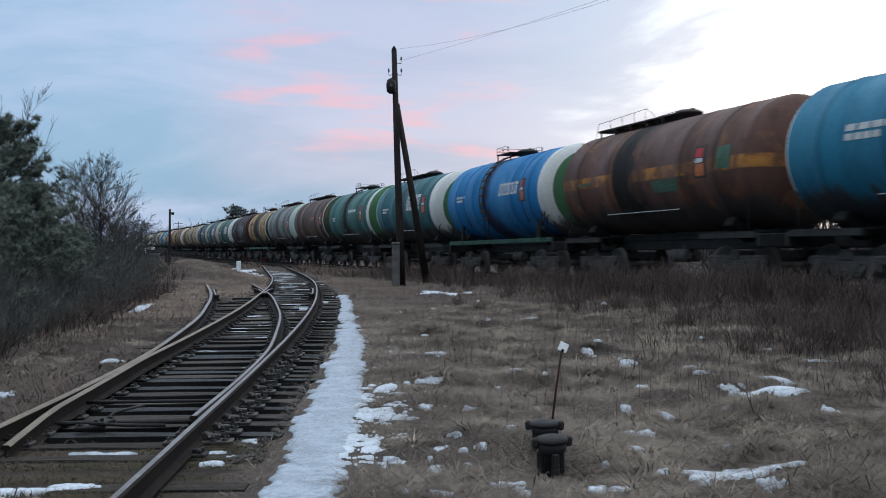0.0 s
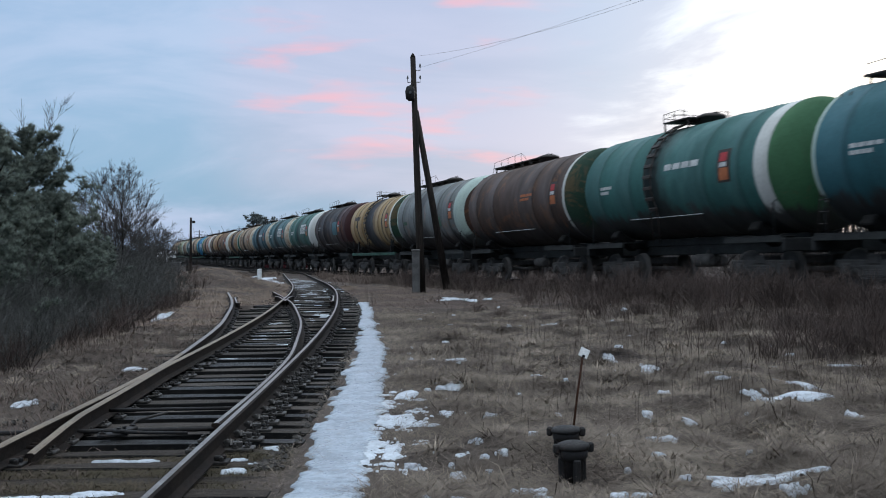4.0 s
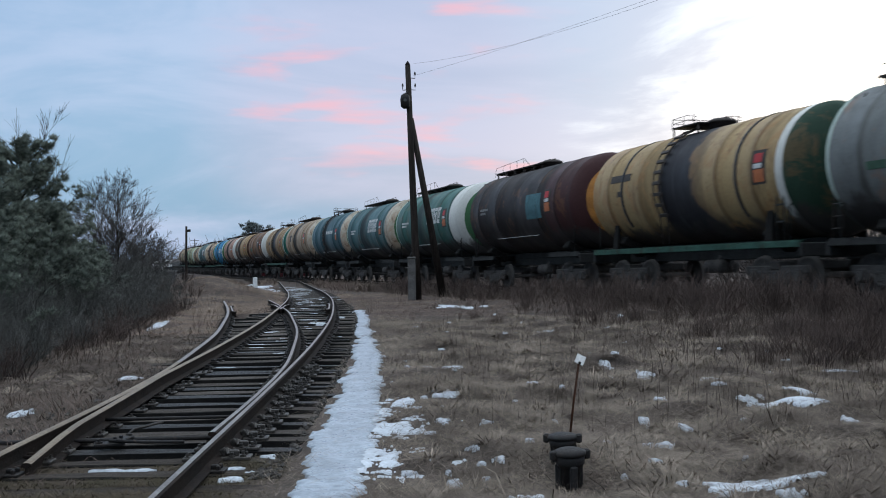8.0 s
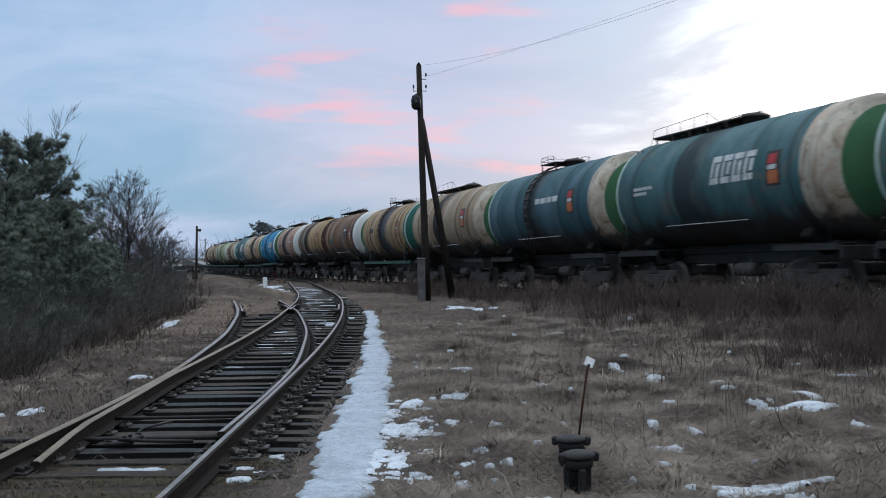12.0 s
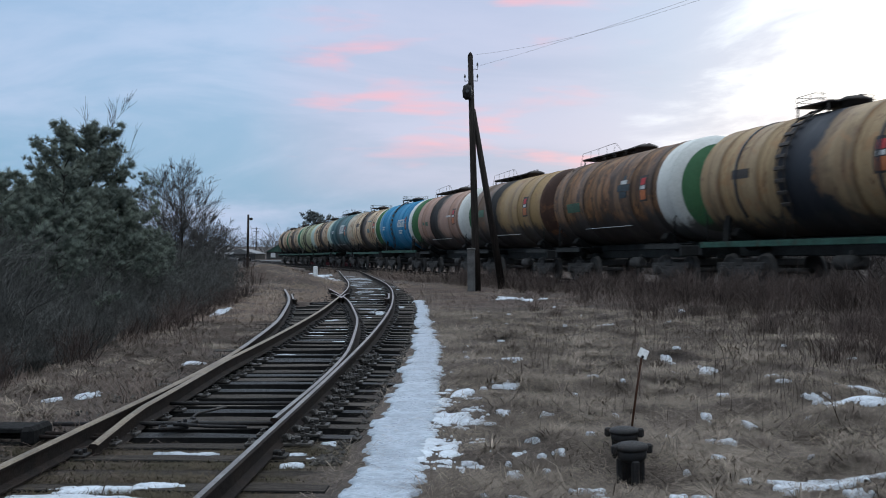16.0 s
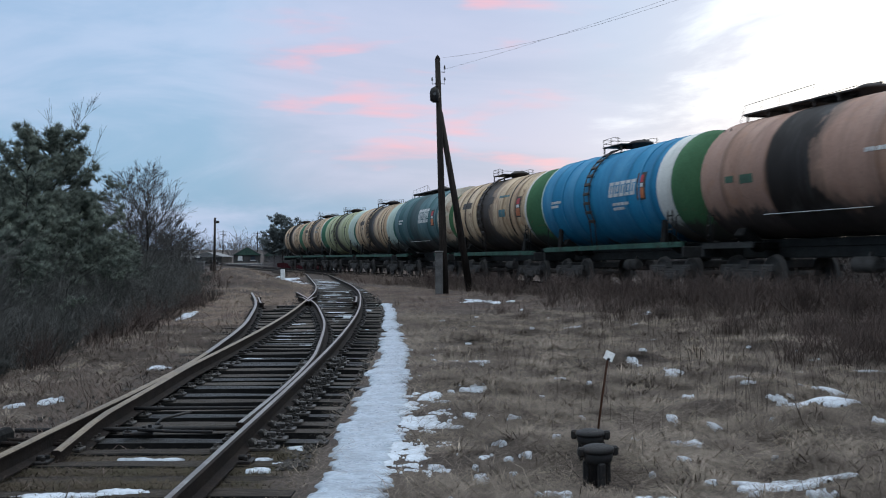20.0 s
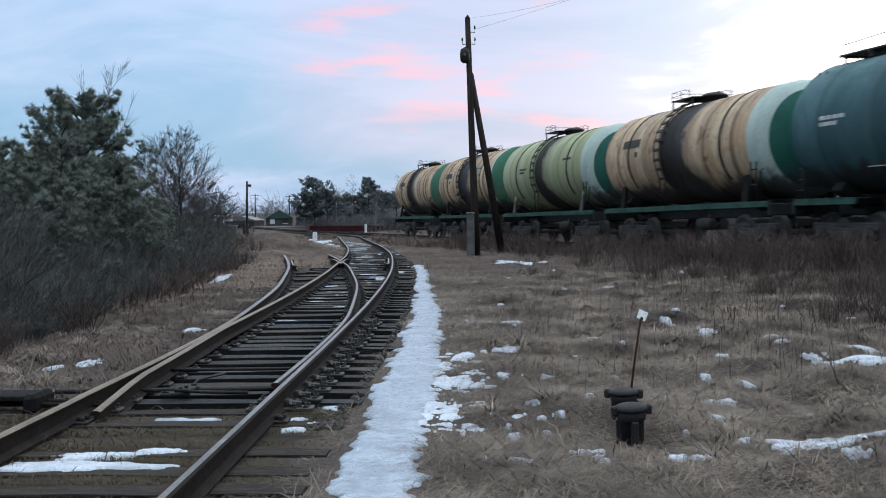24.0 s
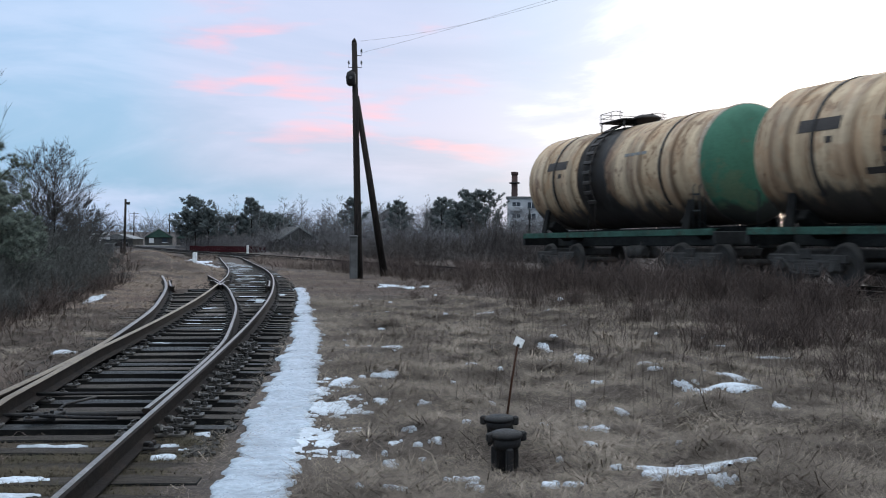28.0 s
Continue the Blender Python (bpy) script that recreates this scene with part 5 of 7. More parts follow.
# ---- ice, snow ----
def sheet(name, x, y, depth, ground, material, whole=False):
    """A thin ragged sheet on the grid x, y: it stands out of the ground where its depth is above zero."""
    X, Y = np.meshgrid(x, y)
    t = depth(X, Y)
    Z = ground(X, Y) + np.where(t > 0, t, np.maximum(10 * t, -0.10))
    ny, nx = X.shape
    i = np.arange(nx * ny).reshape(ny, nx)
    q = np.stack([i[:-1, :-1], i[:-1, 1:], i[1:, 1:], i[1:, :-1]], -1).reshape(-1, 4)
    q = q[(t.ravel()[q] > 0).any(1)]
    if not len(q):
        return None
    if whole:
        # keep the largest piece alone
        root = np.full(nx * ny, nx * ny)
        root[q.ravel()] = q.ravel()
        while True:
            low = root[q].min(1)
            nxt = root.copy()
            for c in range(4):
                np.minimum.at(nxt, q[:, c], low)
            if (nxt == root).all():
                break
            root = nxt
        ids, count = np.unique(root[q[:, 0]], return_counts=True)
        q = q[root[q[:, 0]] == ids[count.argmax()]]
    used, inv = np.unique(q, return_inverse=True)
    v = np.stack([X, Y, Z], -1).reshape(-1, 3)[used]
    me = bpy.data.meshes.new(name)
    me.from_pydata(v.tolist(), [], inv.reshape(-1, 4).tolist())
    me.polygons.foreach_set("use_smooth", [True] * len(q))
    me.materials.append(material)
    return me


def patch_depth(x, y, p):
    """Depth of one patch of snow: p is its middle, width, length and seed."""
    px, py, w, d, seed = p
    r = np.hypot((x - px) / (w * 0.5), (y - py) / (d * 0.5))
    s = (0.95 if w > 0.5 else 0.72) - r + (fbm(x * 3.2 / w + seed * 3.7, y * 3.2 / d + seed * 1.9, seed, 5) - 0.5) * 2.6
    return np.clip(s * 0.028, -0.05, 0.010) + np.where(s > 0, 0.005 * (fbm(x * 30, y * 15, seed, 2) - 0.5), 0)


def snow_patch(p, ground=None, rise=0.024, label="melting ragged patch of old snow on dead grass"):
    px, py, w, d, seed = p
    dx = 0.0012 * py
    xs = np.arange(px - w * 0.85, px + w * 0.85 + dx, dx)
    ys = np.arange(py - d * 0.85, py + d * 0.85 + dx, min(dx * 3, d / 6))
    me = sheet("snow_patch", xs, ys, lambda a, b: patch_depth(a, b, p), ground or (lambda a, b: height(a, b) + rise), M_SNOW, True)
    if me:
        tagged(new("snow_patch", me), label, "snow patch", "patches of old snow")


FIELD_SNOW = ((1.19, 33.84, 1.04, 2.8), (2.0, 33.29, 0.31, 1.69), (2.68, 23.23, 0.48, 1.65), (4.92, 26.43, 0.22, 0.85), (2.73, 15.92, 0.23, 0.62), (2.98, 14.41, 0.27, 0.76), (3.72, 13.58, 0.42, 0.56), (2.26, 10.91, 0.12, 0.44),
              (2.55, 10.44, 0.11, 0.53), (2.08, 9.37, 0.22, 0.27), (3.66, 12.02, 0.31, 0.35), (4.49, 12.84, 0.35, 1.0), (4.01, 11.61, 0.62, 0.5), (5.73, 14.71, 0.34, 1.06), (8.09, 21.47, 0.33, 1.13), (2.36, 7.62, 0.74, 0.42),
              (3.16, 10.65, 0.11, 0.28), (4.22, 10.64, 0.14, 0.41), (2.93, 9.0, 0.23, 0.2))
PATH_SNOW = ((0.33, 12.96, 0.36, 0.45), (-0.17, 12.49, 0.3, 0.7), (0.53, 16.15, 0.33, 0.48), (0.36, 14.19, 0.22, 0.31),
             (0.67, 8.86, 0.11, 0.14), (0.47, 9.33, 0.14, 0.16), (-4.39, 12.29, 0.2, 0.55), (-4.65, 11.91, 0.18, 0.35), (-4.07, 15.68, 0.3, 0.5), (-6.44, 27.48, 0.45, 2.3), (-1.3, 8.57, 0.18, 0.13), (0.24, 10.82, 0.2, 0.29))
PATH_L = spline((5.0, 7.5, 8.1, 10.0, 12.3, 15.4, 20.0, 25.2, 30.5, 34.5), (-0.98, -0.93, -0.93, -0.92, -0.93, -0.97, -1.13, -1.38, -1.63, -1.95))
PATH_R = spline((5.0, 7.5, 8.1, 10.0, 12.3, 15.4, 20.0, 23.0, 27.0, 34.5), (-0.38, -0.38, -0.39, -0.42, -0.41, -0.50, -0.68, -0.90, -1.17, -1.62))


TRACK_SNOW = ((-2.50, 7.20, 1.25, 0.24), (-2.72, 7.50, 0.7, 0.22), (-2.28, 7.62, 0.4, 0.22), (-2.3, 8.78, 0.5, 0.10), (-1.45, 8.75, 0.28, 0.12), (-1.4, 8.35, 0.22, 0.12), (-1.25, 9.25, 0.2, 0.1))
PATCHES = [(x, y, w * 0.95, d * (0.68 if w < 0.5 and x > 1 else 1.0), 11 + k) for k, (x, y, w, d) in enumerate(FIELD_SNOW + PATH_SNOW + TRACK_SNOW)]
_rng = random.Random(9)
while len(PATCHES) < 112:
    _y = 7.2 + 26 * _rng.random() ** 1.7
    _x = _rng.uniform(-0.25, 0.36 * _y)
    if _rng.random() < math.exp(-max(0, _x - 0.6) / 2.6) + 0.14:
        _w = _rng.uniform(0.06, 0.17)
        PATCHES.append((_x, _y, _w, _w * _rng.uniform(0.6, 1.3), len(PATCHES)))


def crust_depth(x, y):
    """Tongues of broken crust that reach from the footpath into the grass."""
    b = PATH_R(np.clip(y, 5.0, 34.5))
    far = np.clip((x - b) / 0.75, 0, 1)
    ends = np.clip((y - 7.3) / 1.6, 0, 1) * np.clip((16.5 - y) / 6.0, 0, 1)
    grain = 0.40 * fbm(x * 2.0, y * 2.2, 3, 3) + 0.60 * fbm(x * 9, y * 8, 13, 5)
    return np.where(x > b - 0.12, (grain - 0.458 - 0.25 * far - (1 - ends) * 0.3) * 0.06, -0.05).clip(-0.05, 0.004)


def snow_depth(x, y):
    out = crust_depth(x, y)
    for p in PATCHES:
        near = (np.abs(x - p[0]) < p[2] * 0.85) & (np.abs(y - p[1]) < p[3] * 0.85)
        if near.any():
            out[near] = np.maximum(out[near], patch_depth(x[near], y[near], p))
    return out


def build_snow():
    for p in PATCHES:
        snow_patch(p)
    me = sheet("snow_crust", np.arange(-0.75, 0.5, 0.012), np.arange(7.0, 18.0, 0.035), crust_depth, lambda a, b: height(a, b) + 0.012, M_SNOW)
    tagged(new("snow_crust", me), "broken crust of melting snow beside the footpath", "snow patch", kind="stuff")
    # thin streaks of snow left along the tops of the sleepers
    rng = random.Random(19)
    streak = 0
    for y, top, turn in TIES:
        if y < 14.5:
            continue
        for k in range(rng.choice((0, 0, 1)) if y < 19 else rng.choice((0, 1, 1, 2)) if y < 46 else rng.choice((0, 1))):
            off = rng.uniform(-0.62, 0.62) if rng.random() < 0.8 or y < 22 else rng.uniform(0.95, 1.25)
            x = float(main_x(y)) + off
            w = rng.uniform(0.15, 0.6)
            if off > 0.9:
                w = 0.25
            if y > 46:
                off, w = rng.uniform(-0.4, 0.4), rng.uniform(0.5, 1.1)
            sl = math.tan(radians(turn))
            snow_patch((x, y, w, 0.12, 300 + streak), lambda a, b, x=x, y=y, sl=sl, top=top: 0 * a + top - 0.002, label="thin streak of snow along a sleeper")
            streak += 1
    for x, y, w, d in ((-7.5, 55.5, 0.7, 7), (-8.6, 62, 0.7, 6), (-10.0, 70, 0.8, 7), (-14.5, 92, 1.0, 9)):
        snow_patch((x, y, w, d, 900 + int(y)), rise=0.12)


def path_depth(x, y):
    yy = np.clip(y, 5.0, 34.5)
    a, b = PATH_L(yy), PATH_R(yy)
    k = np.where((y > 20.5) & (y < 21.1), 0.12, 0.0)
    edge = np.minimum(x - a - k, b - k - x) + (fbm(x * 5, y * 6.0, 8, 5) - 0.5) * 0.26 + (fbm(x * 0.8 + 5, y * 0.8, 28, 2) - 0.5) * 0.20 - 0.01
    edge = np.where(y > 33.4, edge - (y - 33.4) * 0.25, edge)
    return np.clip(edge * 0.25, -0.03, 0.014) + np.where(edge > 0, 0.006 * (fbm(x * 4, y * 2.5, 4, 4) - 0.5), 0)


def build_path():
    """The trodden ice, in stretches that get coarser with distance."""
    ground = lambda a, b: height(a, b) + 0.014
    meshes = []
    for y0, y1, dx, dy in ((-5.0, 5.0, 0.04, 0.08), (5.0, 14.0, 0.02, 0.04), (14.0, 34.8, 0.035, 0.10)):
        xs = np.arange(-2.4, -0.1, dx)
        meshes.append(sheet("ice_path", xs, np.arange(y0, y1 + dy / 2, dy), path_depth, ground, M_ICE))
    both = Shape()
    for me in meshes:
        both.add([tuple(v.co) for v in me.vertices], [tuple(p.vertices) for p in me.polygons], True)
        bpy.data.meshes.remove(me)
    tagged(new("ice_path", both.mesh("ice_path", M_ICE)), "narrow trodden footpath of grey-white ice", "path", kind="structure")


build_snow()
build_path()


# ---- lineside things ----
def build_bollard(x, y, turn, tall):
    b = thing("cable_bollard", "squat black cast-iron cable box with a round lid", "cable box", pose(x, y, float(height(x, y)) + 0.005, 1.5, -1, turn), "cable boxes by the track")
    part("base", Shape().spin([(0.07, 0), (0.075, tall * 0.62), (0.10, tall * 0.70)], 12), M_IRON, b)
    for k in range(3):
        a = radians(120 * k - 90)
        part("leg", Shape().box((0.055, 0.055, tall * 0.62), (0.085 * math.cos(a), 0.085 * math.sin(a), tall * 0.31), pose(0, 0, 0, 0, 0, 120 * k - 90), bevel=0.012), M_IRON, b)
    part("bowl", Shape().spin([(0.085, tall * 0.55), (0.104, tall * 0.64), (0.110, tall * 0.84)], 20), M_IRON, b)
    lid = part("lid", Shape().spin([(0.116, tall * 0.82), (0.120, tall * 0.87), (0.113, tall * 0.93), (0.078, tall * 0.975), (0.02, tall)], 24), M_IRON, b, "slightly domed dusty lid")
    for k in range(2):
        a = radians(180 * k)
        part("lug", Shape().box((0.05, 0.05, 0.07), (0.126 * math.cos(a), 0.126 * math.sin(a), tall * 0.83), bevel=0.012), M_IRON, lid)


build_bollard(1.12, 8.02, 8, 0.315)
build_bollard(1.14, 8.56, -15, 0.255)


def build_marker():
    x, y = 1.23, 8.95
    z = float(height(x, y))
    m = thing("marker_post", "leaning rusty rod with a small white diamond plate", "marker post", pose(x, y, z))
    part("rod", Shape().rod([(0, 0, -0.03), (0.05, 0, 0.36), (0.10, 0, 0.69)], 0.0095, 8), M_RUST, m)
    part("plate", Shape().box((0.078, 0.006, 0.078), (0.112, -0.014, 0.725), pose(0, 0, 0, -20, 27, 0), bevel=0.002), M_WHITE, m, "white enamel diamond plate")
    part("bolt", Shape().spin([(0.012, 0), (0.012, 0.02), (0.006, 0.024)], 8, axis="Y", at=(0.104, -0.040, 0.700)), M_IRON, m)


build_marker()


M_GLASSY = paint("dull_lamp_glass", (0.12, 0.12, 0.12), (0.07, 0.07, 0.07), 0.3, bump=0)


def build_pole():
    p = thing("utility_pole", "tarred wooden pole with a slanting strut and small lamp", "utility pole", pose(0.05, 42.2, float(height(0.05, 42.2)) - 0.1))
    part("pole", Shape().rod([(0, 0, 0), (-0.06, 0, 2.5), (-0.13, 0, 5.5), (-0.21, 0, 9.15)], 0.16, 12, taper=0.10), M_WOODPOLE, p)
    part("pole_cap", Shape().spin([(0.105, 0), (0.06, 0.10), (0.01, 0.16)], 10, at=(-0.21, 0, 9.14)), M_WOODPOLE, p)
    part("strut", Shape().rod([(1.02, 0.7, 0.0), (0.45, 0.3, 3.6), (-0.12, 0.06, 7.1)], 0.15, 12, taper=0.10), M_WOODPOLE, p)
    lamp = part("lamp", Shape().spin([(0.05, 0.28), (0.15, 0.22), (0.19, 0.05), (0.17, -0.22), (0.08, -0.3)], 14, at=(-0.33, -0.20, 7.75)), M_IRON, p, "dark enamelled lamp housing")
    part("lens", Shape().spin([(0.06, 0), (0.05, 0.03), (0.02, 0.04)], 12, axis="Y", at=(-0.33, -0.42, 7.75)), M_GLASSY, lamp, "dull glass lens")
    part("lamp_bracket", Shape().rod([(-0.33, -0.2, 8.02), (-0.2, -0.05, 8.12)], 0.03, 6), M_IRON, p)
    for sx, z in ((-0.42, 8.3), (0.06, 8.75), (0.06, 8.3)):
        part("insulator_hook", Shape().rod([(-0.19, 0, z - 0.1), (sx, 0, z - 0.12), (sx, 0, z + 0.05)], 0.016, 6), M_IRON, p)
        part("insulator", Shape().spin([(0.034, -0.02), (0.038, 0.03), (0.024, 0.05), (0.030, 0.07), (0.014, 0.10)], 10, at=(sx, 0, z + 0.04)), M_CONCRETE, p)
    s = thing("concrete_stub", "weathered grey concrete pole stub", "concrete post", pose(-0.16, 42.0, float(height(-0.16, 42.0)) - 0.1))
    part("post", Shape().box((0.30, 0.26, 1.72), (0, 0, 0.86), bevel=0.03), M_CONCRETE, s)
    part("cap", Shape().box((0.34, 0.30, 0.09), (0, 0, 1.73), bevel=0.03), M_CONCRETE, s)
    for hz, e, sag in ((8.95, (14.41, 1.0, 8.50), 1.30), (8.49, (19.33, 1.0, 9.47), 0.61)):
        a, b = Vector((0.05, 42.2, hz)), Vector(e)
        pts = []
        for i in range(25):
            u = i / 24
            q = a.lerp(b, u)
            q.z -= 4 * sag * u * (1 - u)
            pts.append(q)
        w = new("overhead_wire", Shape().rod(pts, 0.0035, 5).mesh("overhead_wire", M_WIRE))
        tagged(w, "thin dark overhead wire sagging from the pole", "wire", "overhead wires")


build_pole()


def build_far_pole(x, y, top, arm=0.0):
    z = float(height(x, y)) - 0.3
    p = thing("telegraph_pole", "plain dark wooden pole far down the line", "utility pole", pose(x, y, z, 0, 1.2, 0), "far poles")
    part("pole", Shape().rod([(0, 0, 0), (0, 0, top - z)], 0.17, 8, taper=0.12), M_WOODPOLE, p)
    if arm:
        part("crossarm", Shape().box((arm, 0.12, 0.12), (0, 0, top - z - 0.5)), M_WOODPOLE, p)
        part("crossarm", Shape().box((arm * 0.7, 0.12, 0.12), (0, 0, top - z - 1.3)), M_WOODPOLE, p)
    else:
        part("lamp_head", Shape().box((0.35, 0.25, 0.3), (0.32, 0, top - z - 0.5), bevel=0.05), M_IRON, p)


build_far_pole(-26.6, 128, 5.3)
build_far_pole(-66, 330, 7.2, 2.6)
build_far_pole(-54, 320, 6.6, 2.4)


def build_stakes():
    for x, y, h, w in ((-9.9, 68.0, 0.85, 0.25), (-10.6, 107.0, 0.95, 0.22)):
        s = thing("marker_stake", "short white-painted concrete fouling post", "marker post", pose(x, y, float(height(x, y)) - 0.05), "white posts by the track")
        part("post", Shape().box((w, w, h), (0, 0, h / 2), bevel=0.03), M_WHITE, s)
        part("foot", Shape().box((w * 1.3, w * 1.3, 0.10), (0, 0, 0.06), bevel=0.02), M_CONCRETE, s)
    # level-crossing cross on its post
    c = thing("crossing_sign", "white crossbuck sign on a post at the level crossing", "road sign", pose(-43.5, 190, float(height(-43.5, 190))))
    part("post", Shape().rod([(0, 0, 0), (0, 0, 3.2)], 0.07, 8), M_WHITE, c)
    for a in (-7, 7):
        part("arm", Shape().box((3.2, 0.06, 0.42), (0, -0.08, 3.0 if a < 0 else 2.3), pose(0, 0, 0, 0, a * 0.3, 0)), M_WHITE, c)


build_stakes()


def build_point_machine():
    b = thing("point_rodding_box", "black steel trough, open in front, over the point rodding", "rodding box", pose(-4.25, 9.25, 0.02, 0, 0, -4))
    part("cover", Shape().box((1.1, 0.34, 0.02), (0, 0, 0.15), bevel=0.006).box((1.1, 0.02, 0.03), (0, -0.165, 0.138)), M_SHADEBLACK, b)
    part("back_plate", Shape().box((1.1, 0.015, 0.12), (0, 0.16, 0.075), bevel=0.004), M_SHADEBLACK, b)
    part("front_strip", Shape().box((1.1, 0.015, 0.035), (0, -0.16, 0.03), bevel=0.004), M_SHADEBLACK, b)
    part("end_box", Shape().box((0.12, 0.40, 0.17), (0.52, 0, 0.09), bevel=0.035), M_SHADEBLACK, b)
    for k, (y, z) in enumerate(((-0.06, 0.075), (0.05, 0.085))):
        part("rod", Shape().rod([(-0.55, y, z), (0.6, y, z), (1.1 + 0.05 * k, y + 0.1, 0.05)], 0.018, 8), M_RAIL, b)


build_point_machine()


# ---- far buildings ----
M_PANEL = paint("pale_concrete_panels", (0.50, 0.51, 0.52), (0.40, 0.41, 0.43), 0.85, scale=0.3, fine=3, var=0.15, bump=0.1)
M_BRICK = paint("dark_red_brick", (0.075, 0.045, 0.042), (0.05, 0.035, 0.033), 0.9, scale=0.4, fine=4, bump=0.2)
M_GLASS = paint("dark_window", (0.045, 0.055, 0.07), (0.03, 0.035, 0.045), 0.15, bump=0)
M_REDFENCE = paint("dark_red_fence", (0.058, 0.011, 0.015), (0.04, 0.009, 0.011), 0.85, scale=0.3, fine=3, bump=0.1, rand=0.4)
M_GREYWOOD = paint("grey_weathered_boards", (0.085, 0.082, 0.08), (0.055, 0.053, 0.051), 0.9, scale=0.4, fine=4, bump=0.2)
M_ROOF = paint("grey_sheet_roof", (0.20, 0.20, 0.20), (0.14, 0.14, 0.14), 0.6, scale=0.5, fine=4, bump=0.1)
M_GREENROOF = paint("green_roof", (0.035, 0.085, 0.06), (0.025, 0.06, 0.045), 0.7, scale=0.5, fine=4, bump=0.1)
M_ROAD = paint("grey_road", (0.20, 0.20, 0.205), (0.15, 0.15, 0.155), 0.8, scale=0.2, fine=2, bump=0.1)


def build_block():
    """Slab of flats behind the wood."""
    x0, y0 = 32.2, 238.0
    z0 = float(height(x0, y0))
    b = thing("apartment_block", "pale four-storey concrete apartment block behind trees", "apartment building", pose(x0, y0, z0, 0, 0, -8))
    W_, D_, H_ = 14.0, 11.0, 10.6
    part("wall", Shape().box((W_, D_, H_), (W_ / 2, D_ / 2, H_ / 2)), M_PANEL, b)
    part("roof", Shape().box((W_ + 0.5, D_ + 0.5, 0.4), (W_ / 2, D_ / 2, H_ + 0.2)), M_ROOF, b)
    for f in range(4):
        for c in range(4):
            x, z = 2.0 + c * 3.3, 1.6 + f * 2.5
            win = part("window", Shape().box((1.7, 0.12, 1.3), (x, -0.04, z)), M_GLASS, b)
            part("frame", Shape().box((0.1, 0.06, 1.3), (x, -0.12, z)), M_WHITE, win)
            part("sill", Shape().box((1.9, 0.22, 0.10), (x, -0.10, z - 0.78)), M_PANEL, win)
        if f:
            part("balcony", Shape().box((2.6, 1.1, 0.95), (2.0, -0.6, 1.6 + f * 2.5 - 0.75), bevel=0.05), M_PANEL, b)
            part("balcony", Shape().box((2.6, 1.1, 0.95), (8.6, -0.6, 1.6 + f * 2.5 - 0.75), bevel=0.05), M_PANEL, b)
    c = thing("chimney", "tall dark brick boiler-house chimney", "chimney", pose(37.2, 262, float(height(37.2, 262))))
    part("shaft", Shape().spin([(0.95, 0), (0.70, 17.0)], 14), M_BRICK, c)
    part("gallery", Shape().spin([(0.7, 14.9), (1.3, 15.0), (1.3, 15.3), (0.7, 15.4)], 14), M_IRON, c)
    part("crown", Shape().spin([(0.75, 17.0), (0.85, 17.2), (0.85, 17.7), (0.7, 17.8)], 14), M_BRICK, c)


build_block()


def gable_house(name, label, x, y, w, d, h, roof_h, turn, wall, roof, windows=()):
    b = thing(name, label, "house", pose(x, y, float(height(x, y)) - 0.1, 0, 0, turn))
    part("wall", Shape().box((w, d, h), (0, 0, h / 2)), wall, b)
    rf = Shape().add([(-w / 2 - 0.4, -d / 2 - 0.4, h - 0.15), (w / 2 + 0.4, -d / 2 - 0.4, h - 0.15), (w / 2 + 0.4, d / 2 + 0.4, h - 0.15), (-w / 2 - 0.4, d / 2 + 0.4, h - 0.15), (0, -d / 2 - 0.4, h + roof_h), (0, d / 2 + 0.4, h + roof_h)],
                     [(0, 4, 5, 3), (1, 2, 5, 4), (0, 1, 4), (3, 5, 2), (0, 3, 2, 1)])
    part("roof", rf, roof, b)
    for sx in (-1, 1):
        k = math.degrees(math.atan2(roof_h + 0.15, w / 2 + 0.4))
        part("verge", Shape().box((math.hypot(w / 2 + 0.4, roof_h + 0.15), 0.12, 0.22), (sx * (w / 4 + 0.2), -d / 2 - 0.46, h + roof_h / 2 - 0.05), pose(0, 0, 0, 0, sx * k, 0)), M_ROOF, b)
    for wx, wz, ww, wh, m in windows:
        win = part("window", Shape().box((ww, 0.1, wh), (wx, -d / 2 - 0.03, wz)), m, b)
        part("frame", Shape().box((ww + 0.2, 0.06, 0.12), (wx, -d / 2 - 0.06, wz - wh / 2 - 0.05)), M_WHITE, win)
    return b


gable_house("shed", "small grey wooden shed with a pale roof edge", -9.6, 162, 5.4, 4.6, 1.9, 1.7, 24, M_GREYWOOD, M_GREYWOOD, ((-2.1, 1.0, 1.3, 2.0, M_CONCRETE),))
gable_house("house", "low house with a dark green roof beyond the crossing", -57.0, 320, 7.5, 7, 2.4, 2.3, 12, M_GREYWOOD, M_GREENROOF, ((-2, 1.4, 1.3, 1.2, M_WHITE), (1.6, 1.4, 1.3, 1.2, M_GLASS)))
gable_house("house", "long grey house with a sheet roof beyond the crossing", -68.0, 325, 9, 8, 1.9, 1.2, -10, M_GREYWOOD, M_ROOF, ((-2.5, 1.2, 1.5, 1.0, M_GLASS), (2, 1.2, 1.5, 1.0, M_GLASS)))
gable_house("house", "small grey wooden house beyond the crossing", -50.5, 328, 5, 6, 2.2, 1.8, 5, M_GREYWOOD, M_GREENROOF, ((-1, 1.3, 1.0, 1.0, M_GLASS), (1.2, 1.3, 1.0, 1.0, M_GLASS)))
